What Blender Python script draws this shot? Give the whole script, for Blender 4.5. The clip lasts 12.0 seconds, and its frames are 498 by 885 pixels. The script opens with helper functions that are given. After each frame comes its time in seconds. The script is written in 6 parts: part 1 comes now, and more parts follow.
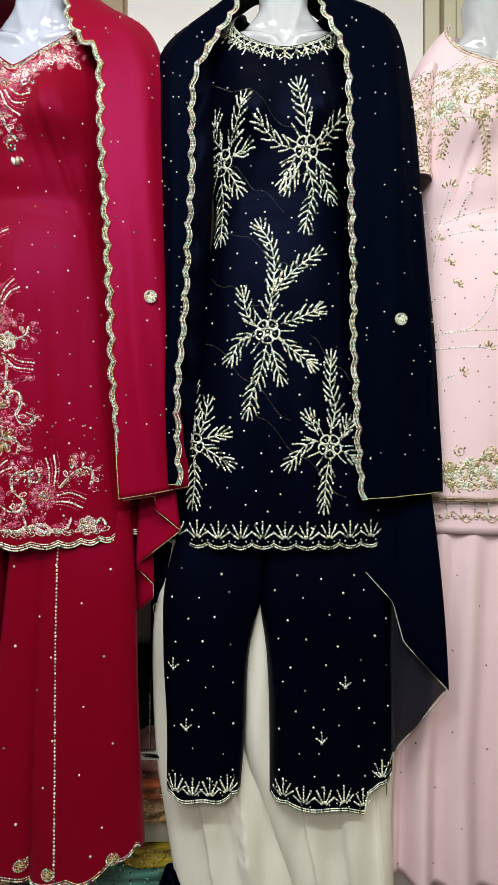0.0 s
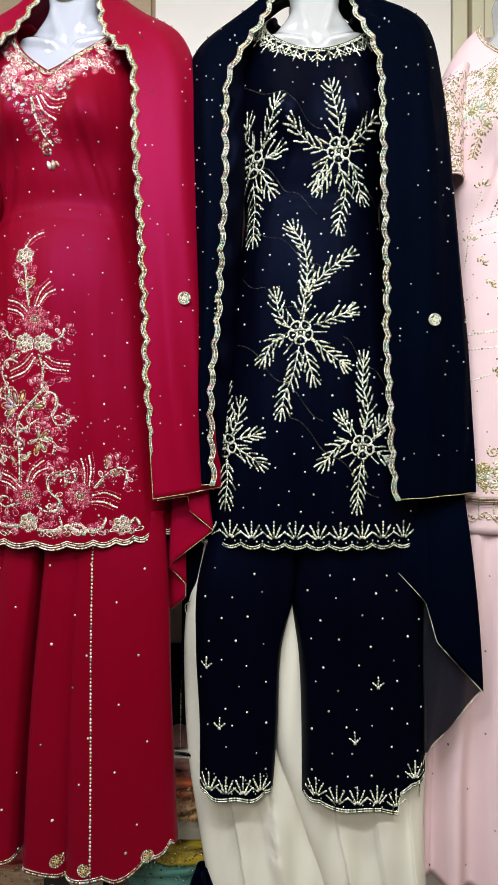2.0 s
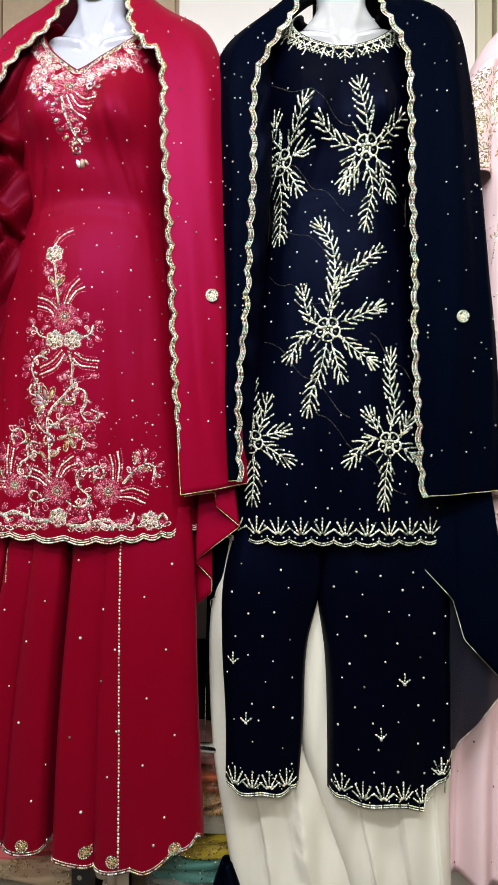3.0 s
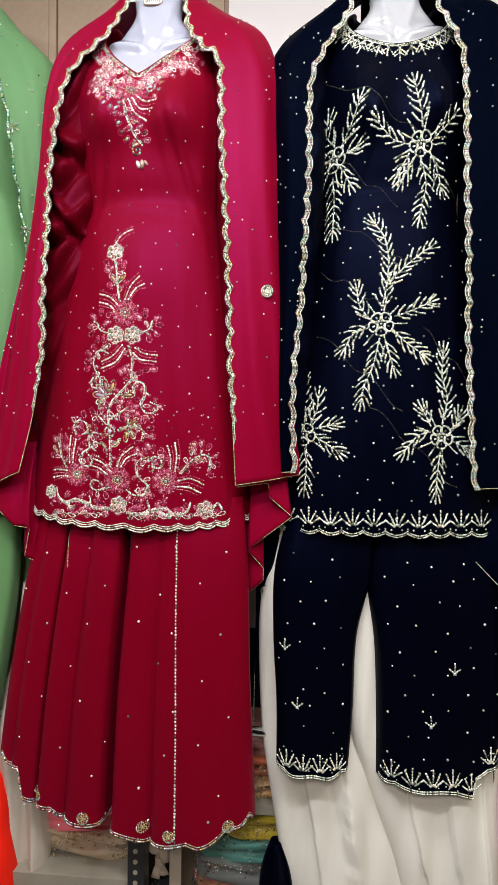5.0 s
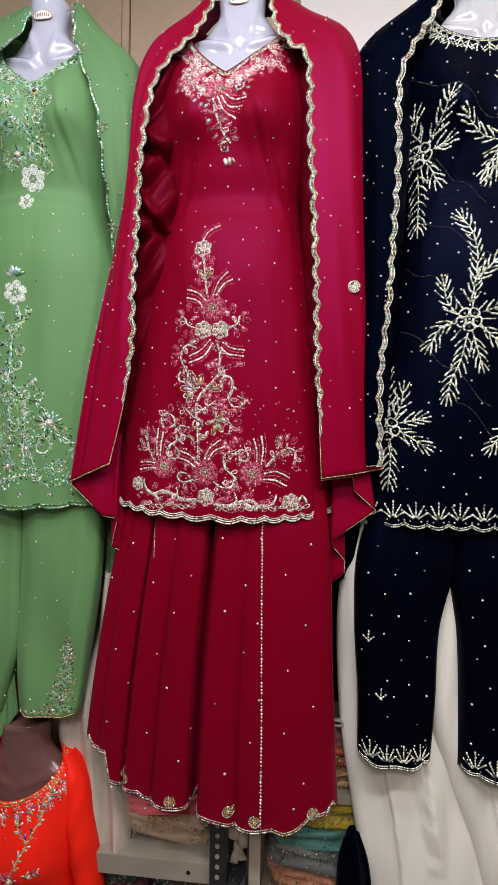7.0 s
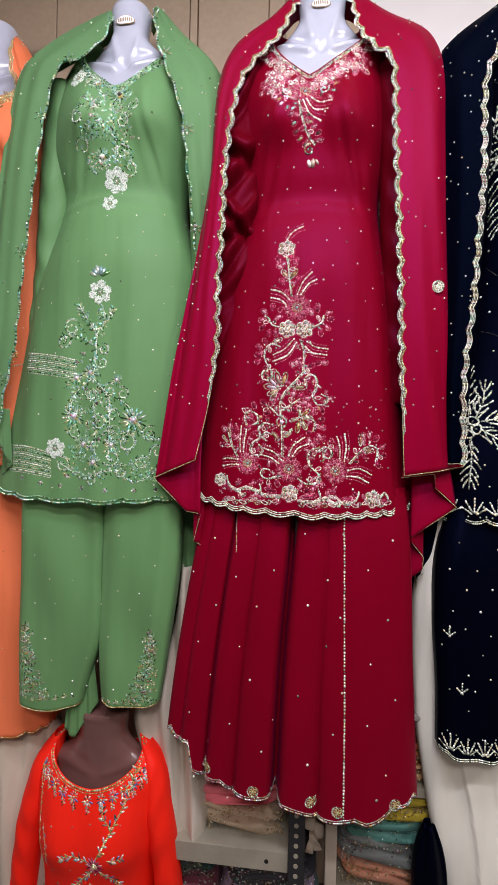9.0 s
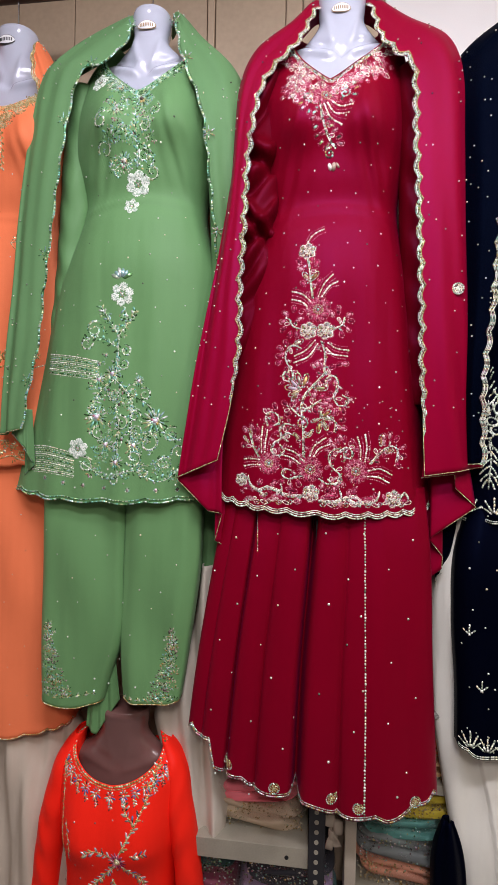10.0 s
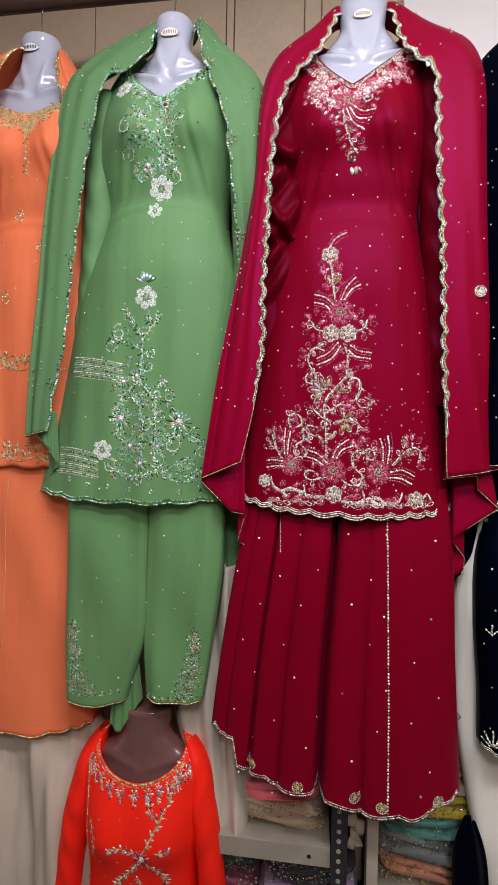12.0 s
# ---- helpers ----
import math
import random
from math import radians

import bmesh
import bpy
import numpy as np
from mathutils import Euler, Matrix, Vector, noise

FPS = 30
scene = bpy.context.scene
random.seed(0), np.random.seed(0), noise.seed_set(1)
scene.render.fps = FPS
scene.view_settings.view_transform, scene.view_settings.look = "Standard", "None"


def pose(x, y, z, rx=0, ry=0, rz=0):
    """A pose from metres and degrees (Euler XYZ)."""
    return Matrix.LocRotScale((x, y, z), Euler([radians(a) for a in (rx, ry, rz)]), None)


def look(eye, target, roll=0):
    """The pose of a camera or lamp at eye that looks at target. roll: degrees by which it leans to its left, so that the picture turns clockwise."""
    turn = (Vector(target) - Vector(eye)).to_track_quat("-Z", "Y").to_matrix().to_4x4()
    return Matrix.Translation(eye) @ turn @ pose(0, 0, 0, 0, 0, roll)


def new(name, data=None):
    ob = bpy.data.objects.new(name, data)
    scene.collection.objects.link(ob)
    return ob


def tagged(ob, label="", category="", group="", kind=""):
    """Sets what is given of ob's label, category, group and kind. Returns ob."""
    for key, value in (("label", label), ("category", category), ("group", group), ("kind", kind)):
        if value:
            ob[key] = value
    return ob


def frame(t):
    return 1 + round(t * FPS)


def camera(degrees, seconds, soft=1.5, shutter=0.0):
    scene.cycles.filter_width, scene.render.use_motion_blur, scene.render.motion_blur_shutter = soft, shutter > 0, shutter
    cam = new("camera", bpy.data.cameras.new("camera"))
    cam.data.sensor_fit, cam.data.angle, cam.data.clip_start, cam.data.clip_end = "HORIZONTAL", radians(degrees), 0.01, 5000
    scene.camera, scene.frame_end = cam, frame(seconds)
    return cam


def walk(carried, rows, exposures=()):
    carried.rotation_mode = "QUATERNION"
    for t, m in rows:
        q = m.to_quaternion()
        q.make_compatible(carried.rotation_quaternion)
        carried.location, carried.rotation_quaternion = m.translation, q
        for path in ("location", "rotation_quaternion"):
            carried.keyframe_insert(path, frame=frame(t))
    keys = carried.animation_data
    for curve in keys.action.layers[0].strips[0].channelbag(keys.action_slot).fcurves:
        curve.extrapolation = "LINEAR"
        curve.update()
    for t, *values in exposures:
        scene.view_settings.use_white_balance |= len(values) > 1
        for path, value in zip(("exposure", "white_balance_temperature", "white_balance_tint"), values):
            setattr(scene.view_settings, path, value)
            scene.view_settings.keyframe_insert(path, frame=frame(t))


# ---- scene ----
cam = camera(53.5, 12.0, soft=0.6)
METRES, EYE, TILT, LEAN, TURN = 0.65, 1.5, 0.0, 0.0, 0.0
ROWS = [
    (0.0, 0.0, 0.0, 0.0, 0.0, 0.0, -0.0),
    (0.5, -0.0068, -0.0022, 0.0017, 0.12, 0.04, 0.03),
    (1.0, -0.022, -0.0032, 0.0008, 0.29, 0.05, 0.02),
    (1.5, -0.0476, -0.005, 0.0009, 0.7, 0.0, 0.0),
    (2.0, -0.0855, -0.0094, 0.001, 0.99, 0.03, -0.01),
    (2.5, -0.1215, -0.0142, -0.003, 1.31, 0.03, -0.08),
    (3.0, -0.155, -0.019, -0.0096, 1.83, -0.04, -0.17),
    (5.0, -0.2734, -0.072, -0.029, 4.14, -0.36, -0.56),
    (5.5, -0.3103, -0.0832, -0.0385, 4.66, -0.43, -0.68),
    (6.0, -0.3693, -0.0925, -0.0476, 5.07, -0.52, -0.78),
    (6.5, -0.4452, -0.1022, -0.0494, 5.41, -0.57, -0.85),
    (7.0, -0.5367, -0.12, -0.047, 5.68, -0.66, -0.95),
    (7.5, -0.6397, -0.1322, -0.0532, 6.04, -0.75, -1.06),
    (9.5, -0.8517, -0.1999, -0.0576, 6.65, -0.83, -1.24),
    (10.0, -0.8879, -0.2127, -0.0572, 6.79, -0.83, -1.24),
    (10.5, -0.9171, -0.224, -0.0595, 6.99, -0.82, -1.23),
    (11.0, -0.9343, -0.2321, -0.0619, 7.12, -0.79, -1.22),
    (11.5, -0.9464, -0.2393, -0.0578, 7.25, -0.73, -1.21),
    (12.0, -0.9567, -0.2404, -0.0569, 7.34, -0.7, -1.21),
]
walk(cam, [(t, pose(0, 0, EYE, TILT, LEAN, TURN) @ pose(METRES * x, METRES * y, METRES * z, 90 + pitch, roll, yaw)) for t, x, y, z, yaw, pitch, roll in ROWS],
     exposures=[(0.0, 0.05, 6500, 6), (2.0, 0.19, 6500, 8), (3.0, 0.32, 6480, 9), (5.0, 0.22, 6450, 15), (7.5, -0.02, 6450, 20), (9.5, 0.12, 6350, 21), (12.0, -0.02, 6380, 20)])

# ---- light ----
world = bpy.data.worlds.new("shop_air")
world.use_nodes = True
world.node_tree.nodes["Background"].inputs[0].default_value = (0.9, 0.95, 1.0, 1)
world.node_tree.nodes["Background"].inputs[1].default_value = 0.006
scene.world = world


def area_lamp(name, eye, target, sx, sy, watts, colour):
    data = bpy.data.lights.new(name, "AREA")
    data.shape, data.size, data.size_y, data.energy, data.color = "RECTANGLE", sx, sy, watts, colour
    ob = new(name, data)
    ob.matrix_world = look(eye, target)
    return ob


WHITE_LED = (0.92, 0.95, 1.0)
area_lamp("led_panel_lamp", (-0.45, -0.3, 2.94), (-0.45, 0.4, 0.0), 1.3, 0.12, 29, WHITE_LED)
for x, y in ((-1.15, 0.32), (-0.62, 0.24), (-0.2, 0.32), (0.3, 0.28)):
    area_lamp("led_downlight_lamp", (x, y, 2.95), (x, y + 0.4, 0.0), 0.1, 0.1, 4.2, WHITE_LED)
area_lamp("led_panel_lamp", (0.85, -0.3, 2.94), (0.7, 0.5, 0.0), 0.5, 0.5, 16, (1.0, 0.97, 0.90))
area_lamp("led_panel_lamp", (-0.4, -1.5, 2.94), (-0.4, -0.2, 0.0), 0.6, 0.6, 38, (1.0, 0.95, 0.88))


# ---- materials ----
def material(name, colour, rough=0.6, metal=0.0, vary=0.12, scale=6.0, grain=400.0, bump=0.15, sheen=0.0, alpha=1.0, coat=0.0, island=None, wrinkle=0.0, spec=0.5, tint=None):
    m = bpy.data.materials.new(name)
    m.use_nodes = True
    nt = m.node_tree
    b = nt.nodes["Principled BSDF"]
    link = nt.links.new
    co = nt.nodes.new("ShaderNodeTexCoord")
    big = nt.nodes.new("ShaderNodeTexNoise")
    big.inputs["Scale"].default_value, big.inputs["Detail"].default_value = scale, 4
    link(co.outputs["Object"], big.inputs["Vector"])
    fine = nt.nodes.new("ShaderNodeTexNoise")
    fine.inputs["Scale"].default_value, fine.inputs["Detail"].default_value = grain, 2
    link(co.outputs["Object"], fine.inputs["Vector"])
    ramp = nt.nodes.new("ShaderNodeValToRGB")
    ramp.color_ramp.elements[0].position, ramp.color_ramp.elements[1].position = 0.3, 0.7
    lo = [c * (1 - vary) for c in colour]
    hi = [min(1, c * (1 + vary)) for c in colour]
    ramp.color_ramp.elements[0].color, ramp.color_ramp.elements[1].color = (*lo, 1), (*hi, 1)
    if island:
        geo = nt.nodes.new("ShaderNodeNewGeometry")
        link(geo.outputs["Random Per Island"], ramp.inputs[0])
        ramp.color_ramp.interpolation = "CONSTANT"
        ramp.color_ramp.elements[0].position = 0
        ramp.color_ramp.elements[0].color = (*island[0], 1)
        ramp.color_ramp.elements[1].position = 1 / len(island)
        ramp.color_ramp.elements[1].color = (*island[1], 1)
        for k, c in enumerate(island[2:], 2):
            el = ramp.color_ramp.elements.new(k / len(island))
            el.color = (*c, 1)
    else:
        mix = nt.nodes.new("ShaderNodeMix")
        mix.inputs[0].default_value = 0.35
        link(big.outputs["Fac"], mix.inputs[2])
        link(fine.outputs["Fac"], mix.inputs[3])
        link(mix.outputs[0], ramp.inputs[0])
    link(ramp.outputs[0], b.inputs["Base Color"])
    if bump and not island:
        bp = nt.nodes.new("ShaderNodeBump")
        bp.inputs["Strength"].default_value, bp.inputs["Distance"].default_value = bump, 0.001
        link(fine.outputs["Fac"], bp.inputs["Height"])
        if wrinkle:
            stretch = nt.nodes.new("ShaderNodeMapping")
            stretch.inputs["Scale"].default_value = (14, 14, 2.2)
            link(co.outputs["Object"], stretch.inputs["Vector"])
            wr = nt.nodes.new("ShaderNodeTexNoise")
            wr.inputs["Scale"].default_value, wr.inputs["Detail"].default_value = 1.0, 2
            link(stretch.outputs[0], wr.inputs["Vector"])
            b2 = nt.nodes.new("ShaderNodeBump")
            b2.inputs["Strength"].default_value, b2.inputs["Distance"].default_value = 1.0, wrinkle
            link(wr.outputs["Fac"], b2.inputs["Height"])
            link(bp.outputs[0], b2.inputs["Normal"])
            link(b2.outputs[0], b.inputs["Normal"])
        else:
            link(bp.outputs[0], b.inputs["Normal"])
    b.inputs["Roughness"].default_value, b.inputs["Metallic"].default_value = rough, metal
    b.inputs["Sheen Weight"].default_value, b.inputs["Coat Weight"].default_value = sheen, coat
    b.inputs["Alpha"].default_value = alpha
    b.inputs["Specular IOR Level"].default_value = spec
    if tint:
        b.inputs["Specular Tint"].default_value = b.inputs["Sheen Tint"].default_value = (*tint, 1)
        b.inputs["Sheen Roughness"].default_value = 0.45
    return m


def cloth(name, colour, rough=0.6, sheen=0.0, alpha=1.0, wrinkle=0.006, spec=0.12, tint=None):
    return material(name, colour, rough, vary=0.07, scale=5, grain=900, bump=0.25, sheen=sheen, alpha=alpha, wrinkle=wrinkle, spec=spec, tint=tint)


MAGENTA, MIDNIGHT = (1.0, 0.1, 0.8), (0.25, 0.35, 1.0)
MAROON = cloth("maroon_georgette", (0.19, 0.0010, 0.0085), 0.5, 0.02, spec=0.19, tint=MAGENTA)
# satin for the sleeves, its base darkened to carry the shade beside the scarf
SHADED_SATIN = cloth("shaded_maroon_satin", (0.10, 0.0007, 0.005), 0.4, 0.0, spec=0.14, tint=(1.0, 0.1, 0.45))
MAROON_NET = cloth("maroon_chiffon", (0.245, 0.0014, 0.016), 0.48, 0.03, 0.98, spec=0.24, tint=MAGENTA)
NAVY = cloth("navy_georgette", (0.0003, 0.0006, 0.0032), 0.5, spec=0.07, tint=MIDNIGHT)
NAVY_NET = cloth("navy_chiffon", (0.0005, 0.0014, 0.0052), 0.6, 0.0, 0.97, spec=0.02, tint=MIDNIGHT)
NAVY_SHEER = cloth("sheer_navy_chiffon", (0.01, 0.011, 0.02), 0.6, 0.05, 0.72, spec=0.03)
GREEN = cloth("green_georgette", (0.12, 0.26, 0.10), 0.52, 0.03, spec=0.16)
GREEN_NET = cloth("green_chiffon", (0.12, 0.255, 0.105), 0.55, 0.0, 0.94)
BEIGE = cloth("beige_muslin", (0.50, 0.42, 0.33), 0.75, wrinkle=0.02)
ORANGE = cloth("orange_georgette", (0.80, 0.19, 0.075), 0.55)
RED = cloth("red_georgette", (0.95, 0.021, 0.007), 0.5)
PINK = cloth("pink_georgette", (0.79, 0.59, 0.62), 0.58)
CREAM = cloth("cream_muslin", (0.80, 0.78, 0.68), 0.75, wrinkle=0.012)
PLASTIC = material("glossy_white_plastic", (0.50, 0.52, 0.61), 0.10, vary=0.03, bump=0.0, coat=0.7)
PLASTIC_WARM = material("glossy_ivory_plastic", (0.52, 0.53, 0.54), 0.10, vary=0.03, bump=0.0, coat=0.7)
PLASTIC_GREY = material("smoky_plastic", (0.16, 0.075, 0.065), 0.2, vary=0.06, bump=0.0, coat=0.3)
STEEL = material("polished_steel", (0.7, 0.7, 0.7), 0.2, 1.0, vary=0.1, bump=0.05)
BEIGE_PAINT = material("beige_shelf_enamel", (0.42, 0.36, 0.28), 0.45, vary=0.2, scale=9, bump=0.1)
GREY_PAINT = material("grey_shelf_enamel", (0.30, 0.275, 0.21), 0.45, vary=0.2, scale=9, bump=0.1)
BLACK_PAINT = material("black_enamelled_steel", (0.012, 0.012, 0.014), 0.4, vary=0.3, bump=0.1)
# near-black colour standing for the shade in the bolt hole and shelf depths
RECESS_SHADE = material("recess_shade", (0.004, 0.004, 0.004), 0.9, bump=0.0)
WALL_BROWN = material("beige_wall_laminate", (0.45, 0.34, 0.235), 0.5, vary=0.12, scale=3, grain=60, bump=0.1)
WALL_WHITE = material("white_wall_board", (0.88, 0.84, 0.81), 0.55, vary=0.05, scale=3, bump=0.1)
DISPLAY_WALL = material("far_shop_wall", (0.22, 0.19, 0.17), 0.6, vary=0.3, scale=4, bump=0.1)
WALL_CREAM = material("cream_wall_board", (0.66, 0.62, 0.46), 0.55, vary=0.05, scale=3, bump=0.1)
RAIL_BROWN = material("dark_brown_rail", (0.05, 0.022, 0.014), 0.4, vary=0.2, bump=0.1)
FLOOR_TILE = material("grey_floor_tile", (0.16, 0.15, 0.14), 0.3, vary=0.1, bump=0.05)
CEILING = material("ceiling_paint", (0.8, 0.79, 0.76), 0.8, vary=0.03)
INK = material("black_label_ink", (0.02, 0.02, 0.02), 0.5, bump=0.0)
PAPER = material("white_label_paper", (0.85, 0.85, 0.85), 0.5, bump=0.0, vary=0.02)
GOLD_INK = material("gold_label_ink", (0.35, 0.22, 0.1), 0.4, bump=0.0)

SILVER = material("silver_sequins", (0.8, 0.8, 0.7), 0.2, 0.45, island=[(1.0, 1.0, 0.86), (0.9, 0.95, 0.78), (0.55, 0.6, 0.46), (1.0, 0.9, 0.62), (0.7, 0.8, 0.66), (0.16, 0.17, 0.13), (0.98, 1.0, 0.9), (0.4, 0.46, 0.36)])
PEARL = material("pearl_beads", (0.9, 0.87, 0.78), 0.22, 0.25, island=[(1.0, 0.95, 0.84), (0.8, 0.7, 0.56), (1.0, 0.97, 0.9), (0.5, 0.38, 0.3)])
CRYSTAL = material("iridescent_crystals", (0.8, 0.8, 0.8), 0.14, 0.6, island=[(0.95, 0.9, 0.8), (0.75, 0.55, 0.22), (0.35, 0.62, 0.52), (0.6, 0.28, 0.34), (0.1, 0.07, 0.06), (0.95, 0.9, 0.76), (0.42, 0.45, 0.22), (0.45, 0.34, 0.28), (0.85, 0.72, 0.85), (0.2, 0.12, 0.1), (0.55, 0.85, 0.75)])
ROSE = material("rose_sequins", (0.8, 0.2, 0.3), 0.26, 0.5, island=[(0.64, 0.055, 0.16), (0.42, 0.022, 0.09), (0.8, 0.24, 0.35), (0.22, 0.01, 0.045), (0.84, 0.42, 0.48), (0.52, 0.11, 0.2)])
MINT = material("mint_sequins", (0.5, 0.7, 0.5), 0.16, 0.7, island=[(0.3, 0.62, 0.32), (0.75, 0.92, 0.72), (0.08, 0.24, 0.09), (0.3, 0.75, 0.62), (0.72, 0.78, 0.42), (0.16, 0.36, 0.14), (0.9, 0.98, 0.88), (0.05, 0.12, 0.05), (0.45, 0.7, 0.72)])
GOLD = material("gold_sequins", (0.75, 0.55, 0.2), 0.25, 0.7, island=[(0.75, 0.55, 0.22), (0.55, 0.35, 0.12), (0.85, 0.75, 0.45), (0.4, 0.28, 0.1), (0.8, 0.8, 0.55)])
PALE_GOLD = material("pale_gold_sequins", (0.75, 0.65, 0.4), 0.25, 0.55, island=[(0.66, 0.55, 0.3), (0.46, 0.4, 0.18), (0.85, 0.8, 0.6), (0.3, 0.25, 0.1), (0.6, 0.56, 0.34)])
WHITE_FLOSS = material("white_floss", (0.85, 0.85, 0.8), 0.4, 0.2, island=[(0.78, 0.82, 0.74), (0.5, 0.6, 0.5), (0.68, 0.75, 0.66), (0.32, 0.44, 0.32), (0.85, 0.86, 0.8)])
DARK_STONE = material("dark_stones", (0.1, 0.08, 0.07), 0.2, 0.6, island=[(0.14, 0.1, 0.09), (0.3, 0.22, 0.2), (0.5, 0.4, 0.36)])
BLUE_STONE = material("blue_stones", (0.2, 0.3, 0.5), 0.15, 0.6, island=[(0.2, 0.25, 0.55), (0.7, 0.75, 0.8), (0.75, 0.6, 0.25), (0.35, 0.2, 0.3), (0.8, 0.75, 0.55)])
DARK_THREAD = material("black_thread", (0.012, 0.011, 0.011), 0.3, 0.3, island=[(0.09, 0.075, 0.05), (0.02, 0.02, 0.02), (0.006, 0.006, 0.006)])


# ---- builders ----
def thing(name, at, label, category, group="", kind=""):
    ob = new(name)
    ob.location = at
    ob.empty_display_size = 0.05
    return tagged(ob, label, category, group, kind)


def finish(me, mat, smooth=True):
    me.materials.append(mat)
    if smooth:
        me.polygons.foreach_set("use_smooth", np.ones(len(me.polygons), dtype=bool))
    me.update()
    return me


def hang(ob, parent):
    if parent is not None:
        ob.parent = parent
        if parent.parent is None:
            ob.matrix_parent_inverse = Matrix.Translation(-parent.location)
    return ob


def part(name, bm, mat, parent, label="", smooth=False):
    me = bpy.data.meshes.new(name)
    bm.to_mesh(me)
    bm.free()
    return tagged(hang(new(name, finish(me, mat, smooth)), parent), label)


def raw(name, verts, faces, mat, parent=None, label="", smooth=True, thick=0.0):
    me = bpy.data.meshes.new(name)
    me.from_pydata([tuple(v) for v in verts], [], faces)
    finish(me, mat, smooth)
    ob = tagged(hang(new(name, me), parent), label)
    if thick:
        mod = ob.modifiers.new("thickness", "SOLIDIFY")
        mod.thickness, mod.offset = thick, 0
    return ob


def box(bm, x0, x1, y0, y1, z0, z1, bevel=0.0):
    made = bmesh.ops.create_cube(bm, size=1)["verts"]
    bmesh.ops.scale(bm, vec=(x1 - x0, y1 - y0, z1 - z0), verts=made)
    bmesh.ops.translate(bm, vec=((x0 + x1) / 2, (y0 + y1) / 2, (z0 + z1) / 2), verts=made)
    if bevel:
        edges = list({e for v in made for e in v.link_edges})
        bmesh.ops.bevel(bm, geom=edges, offset=bevel, segments=2, affect="EDGES", profile=0.6)
    return bm


def rod(bm, p, q, r, n=12):
    p, q = Vector(p), Vector(q)
    m = Matrix.Translation((p + q) / 2) @ (q - p).to_track_quat("Z", "Y").to_matrix().to_4x4()
    bmesh.ops.create_cone(bm, cap_ends=True, segments=n, radius1=r, radius2=r, depth=(q - p).length, matrix=m)
    return bm


def spline(keys, values, q):
    k, v, q = np.asarray(keys, float), np.asarray(values, float), np.asarray(q, float)
    slope = np.gradient(v, k)
    q = np.clip(q, k[0], k[-1])
    i = np.clip(np.searchsorted(k, q) - 1, 0, len(k) - 2)
    h = k[i + 1] - k[i]
    t = (q - k[i]) / h
    return ((2 * t**3 - 3 * t**2 + 1) * v[i] + (t**3 - 2 * t**2 + t) * h * slope[i] + (3 * t**2 - 2 * t**3) * v[i + 1] + (t**3 - t**2) * h * slope[i + 1])


def grid(points, wrap=False):
    """Faces over an array of rows of points."""
    m, n = points.shape[:2]
    faces = []
    for j in range(m - 1):
        for i in range(n if wrap else n - 1):
            k = (i + 1) % n
            faces.append((j * n + i, j * n + k, (j + 1) * n + k, (j + 1) * n + i))
    return points.reshape(-1, 3), faces


class Loft:
    """A garment's tube. Rows: height, middle x, half width, front y, half depth. th is 0 at the front."""

    def __init__(self, rows, e=0.85, swell=None, top=None, bottom=None):
        self.rows = np.array(sorted(rows), float)
        self.e, self.swell, self.top, self.bottom = e, swell, top, bottom

    def at(self, th, z):
        k = self.rows
        c = [spline(k[:, 0], k[:, n], z) for n in (1, 2, 3, 4)]
        s, co = np.sin(th), np.cos(th)
        x = c[0] + c[1] * np.sign(s) * np.abs(s) ** self.e
        y = c[2] + c[3] - c[3] * np.sign(co) * np.abs(co) ** self.e
        if self.swell is not None:
            y = y - self.swell(x, z, th) * np.clip(co, 0, 1) ** 0.4
        return np.stack([x, y, z + 0 * x], -1)

    def front(self, x, z):
        k = self.rows
        xc, a = spline(k[:, 0], k[:, 1], z), spline(k[:, 0], k[:, 2], z)
        s = np.clip((x - xc) / a, -0.97, 0.97)
        return self.at(np.arcsin(np.sign(s) * np.abs(s) ** (1 / self.e)), z)

    def relief(self, x, z, step=0.005):
        """The front's y and its slopes at a place, from a table made once."""
        if not hasattr(self, "table"):
            k = self.rows
            self.x0, self.z0 = (k[:, 1] - k[:, 2]).min(), k[0, 0] - 0.02
            gx, gz = np.meshgrid(np.arange(self.x0, (k[:, 1] + k[:, 2]).max() + step, step), np.arange(self.z0, k[-1, 0] + step, step))
            self.table = self.front(gx, gz)[..., 1].tolist()
        t = self.table
        i = min(max((x - self.x0) / step, 0), len(t[0]) - 1.001)
        j = min(max((z - self.z0) / step, 0), len(t) - 1.001)
        a, b = int(i), int(j)
        u, v = i - a, j - b
        p, q, r, w = t[b][a], t[b][a + 1], t[b + 1][a], t[b + 1][a + 1]
        y = (p * (1 - u) + q * u) * (1 - v) + (r * (1 - u) + w * u) * v
        return y, ((q - p) * (1 - v) + (w - r) * v) / step, ((r - p) * (1 - u) + (w - q) * u) / step

    def mesh(self, name, mat, parent=None, n=112, m=90, thick=0.003, label=""):
        th = np.linspace(-math.pi, math.pi, n, endpoint=False)
        z1 = self.top(th) if self.top else np.full(n, self.rows[-1, 0])
        z0 = self.bottom(th) if self.bottom else np.full(n, self.rows[0, 0])
        pts = np.array([self.at(th, z1 + (z0 - z1) * v) for v in np.linspace(0, 1, m)])
        verts, faces = grid(pts, True)
        return raw(name, verts, faces, mat, parent, label, True, thick)


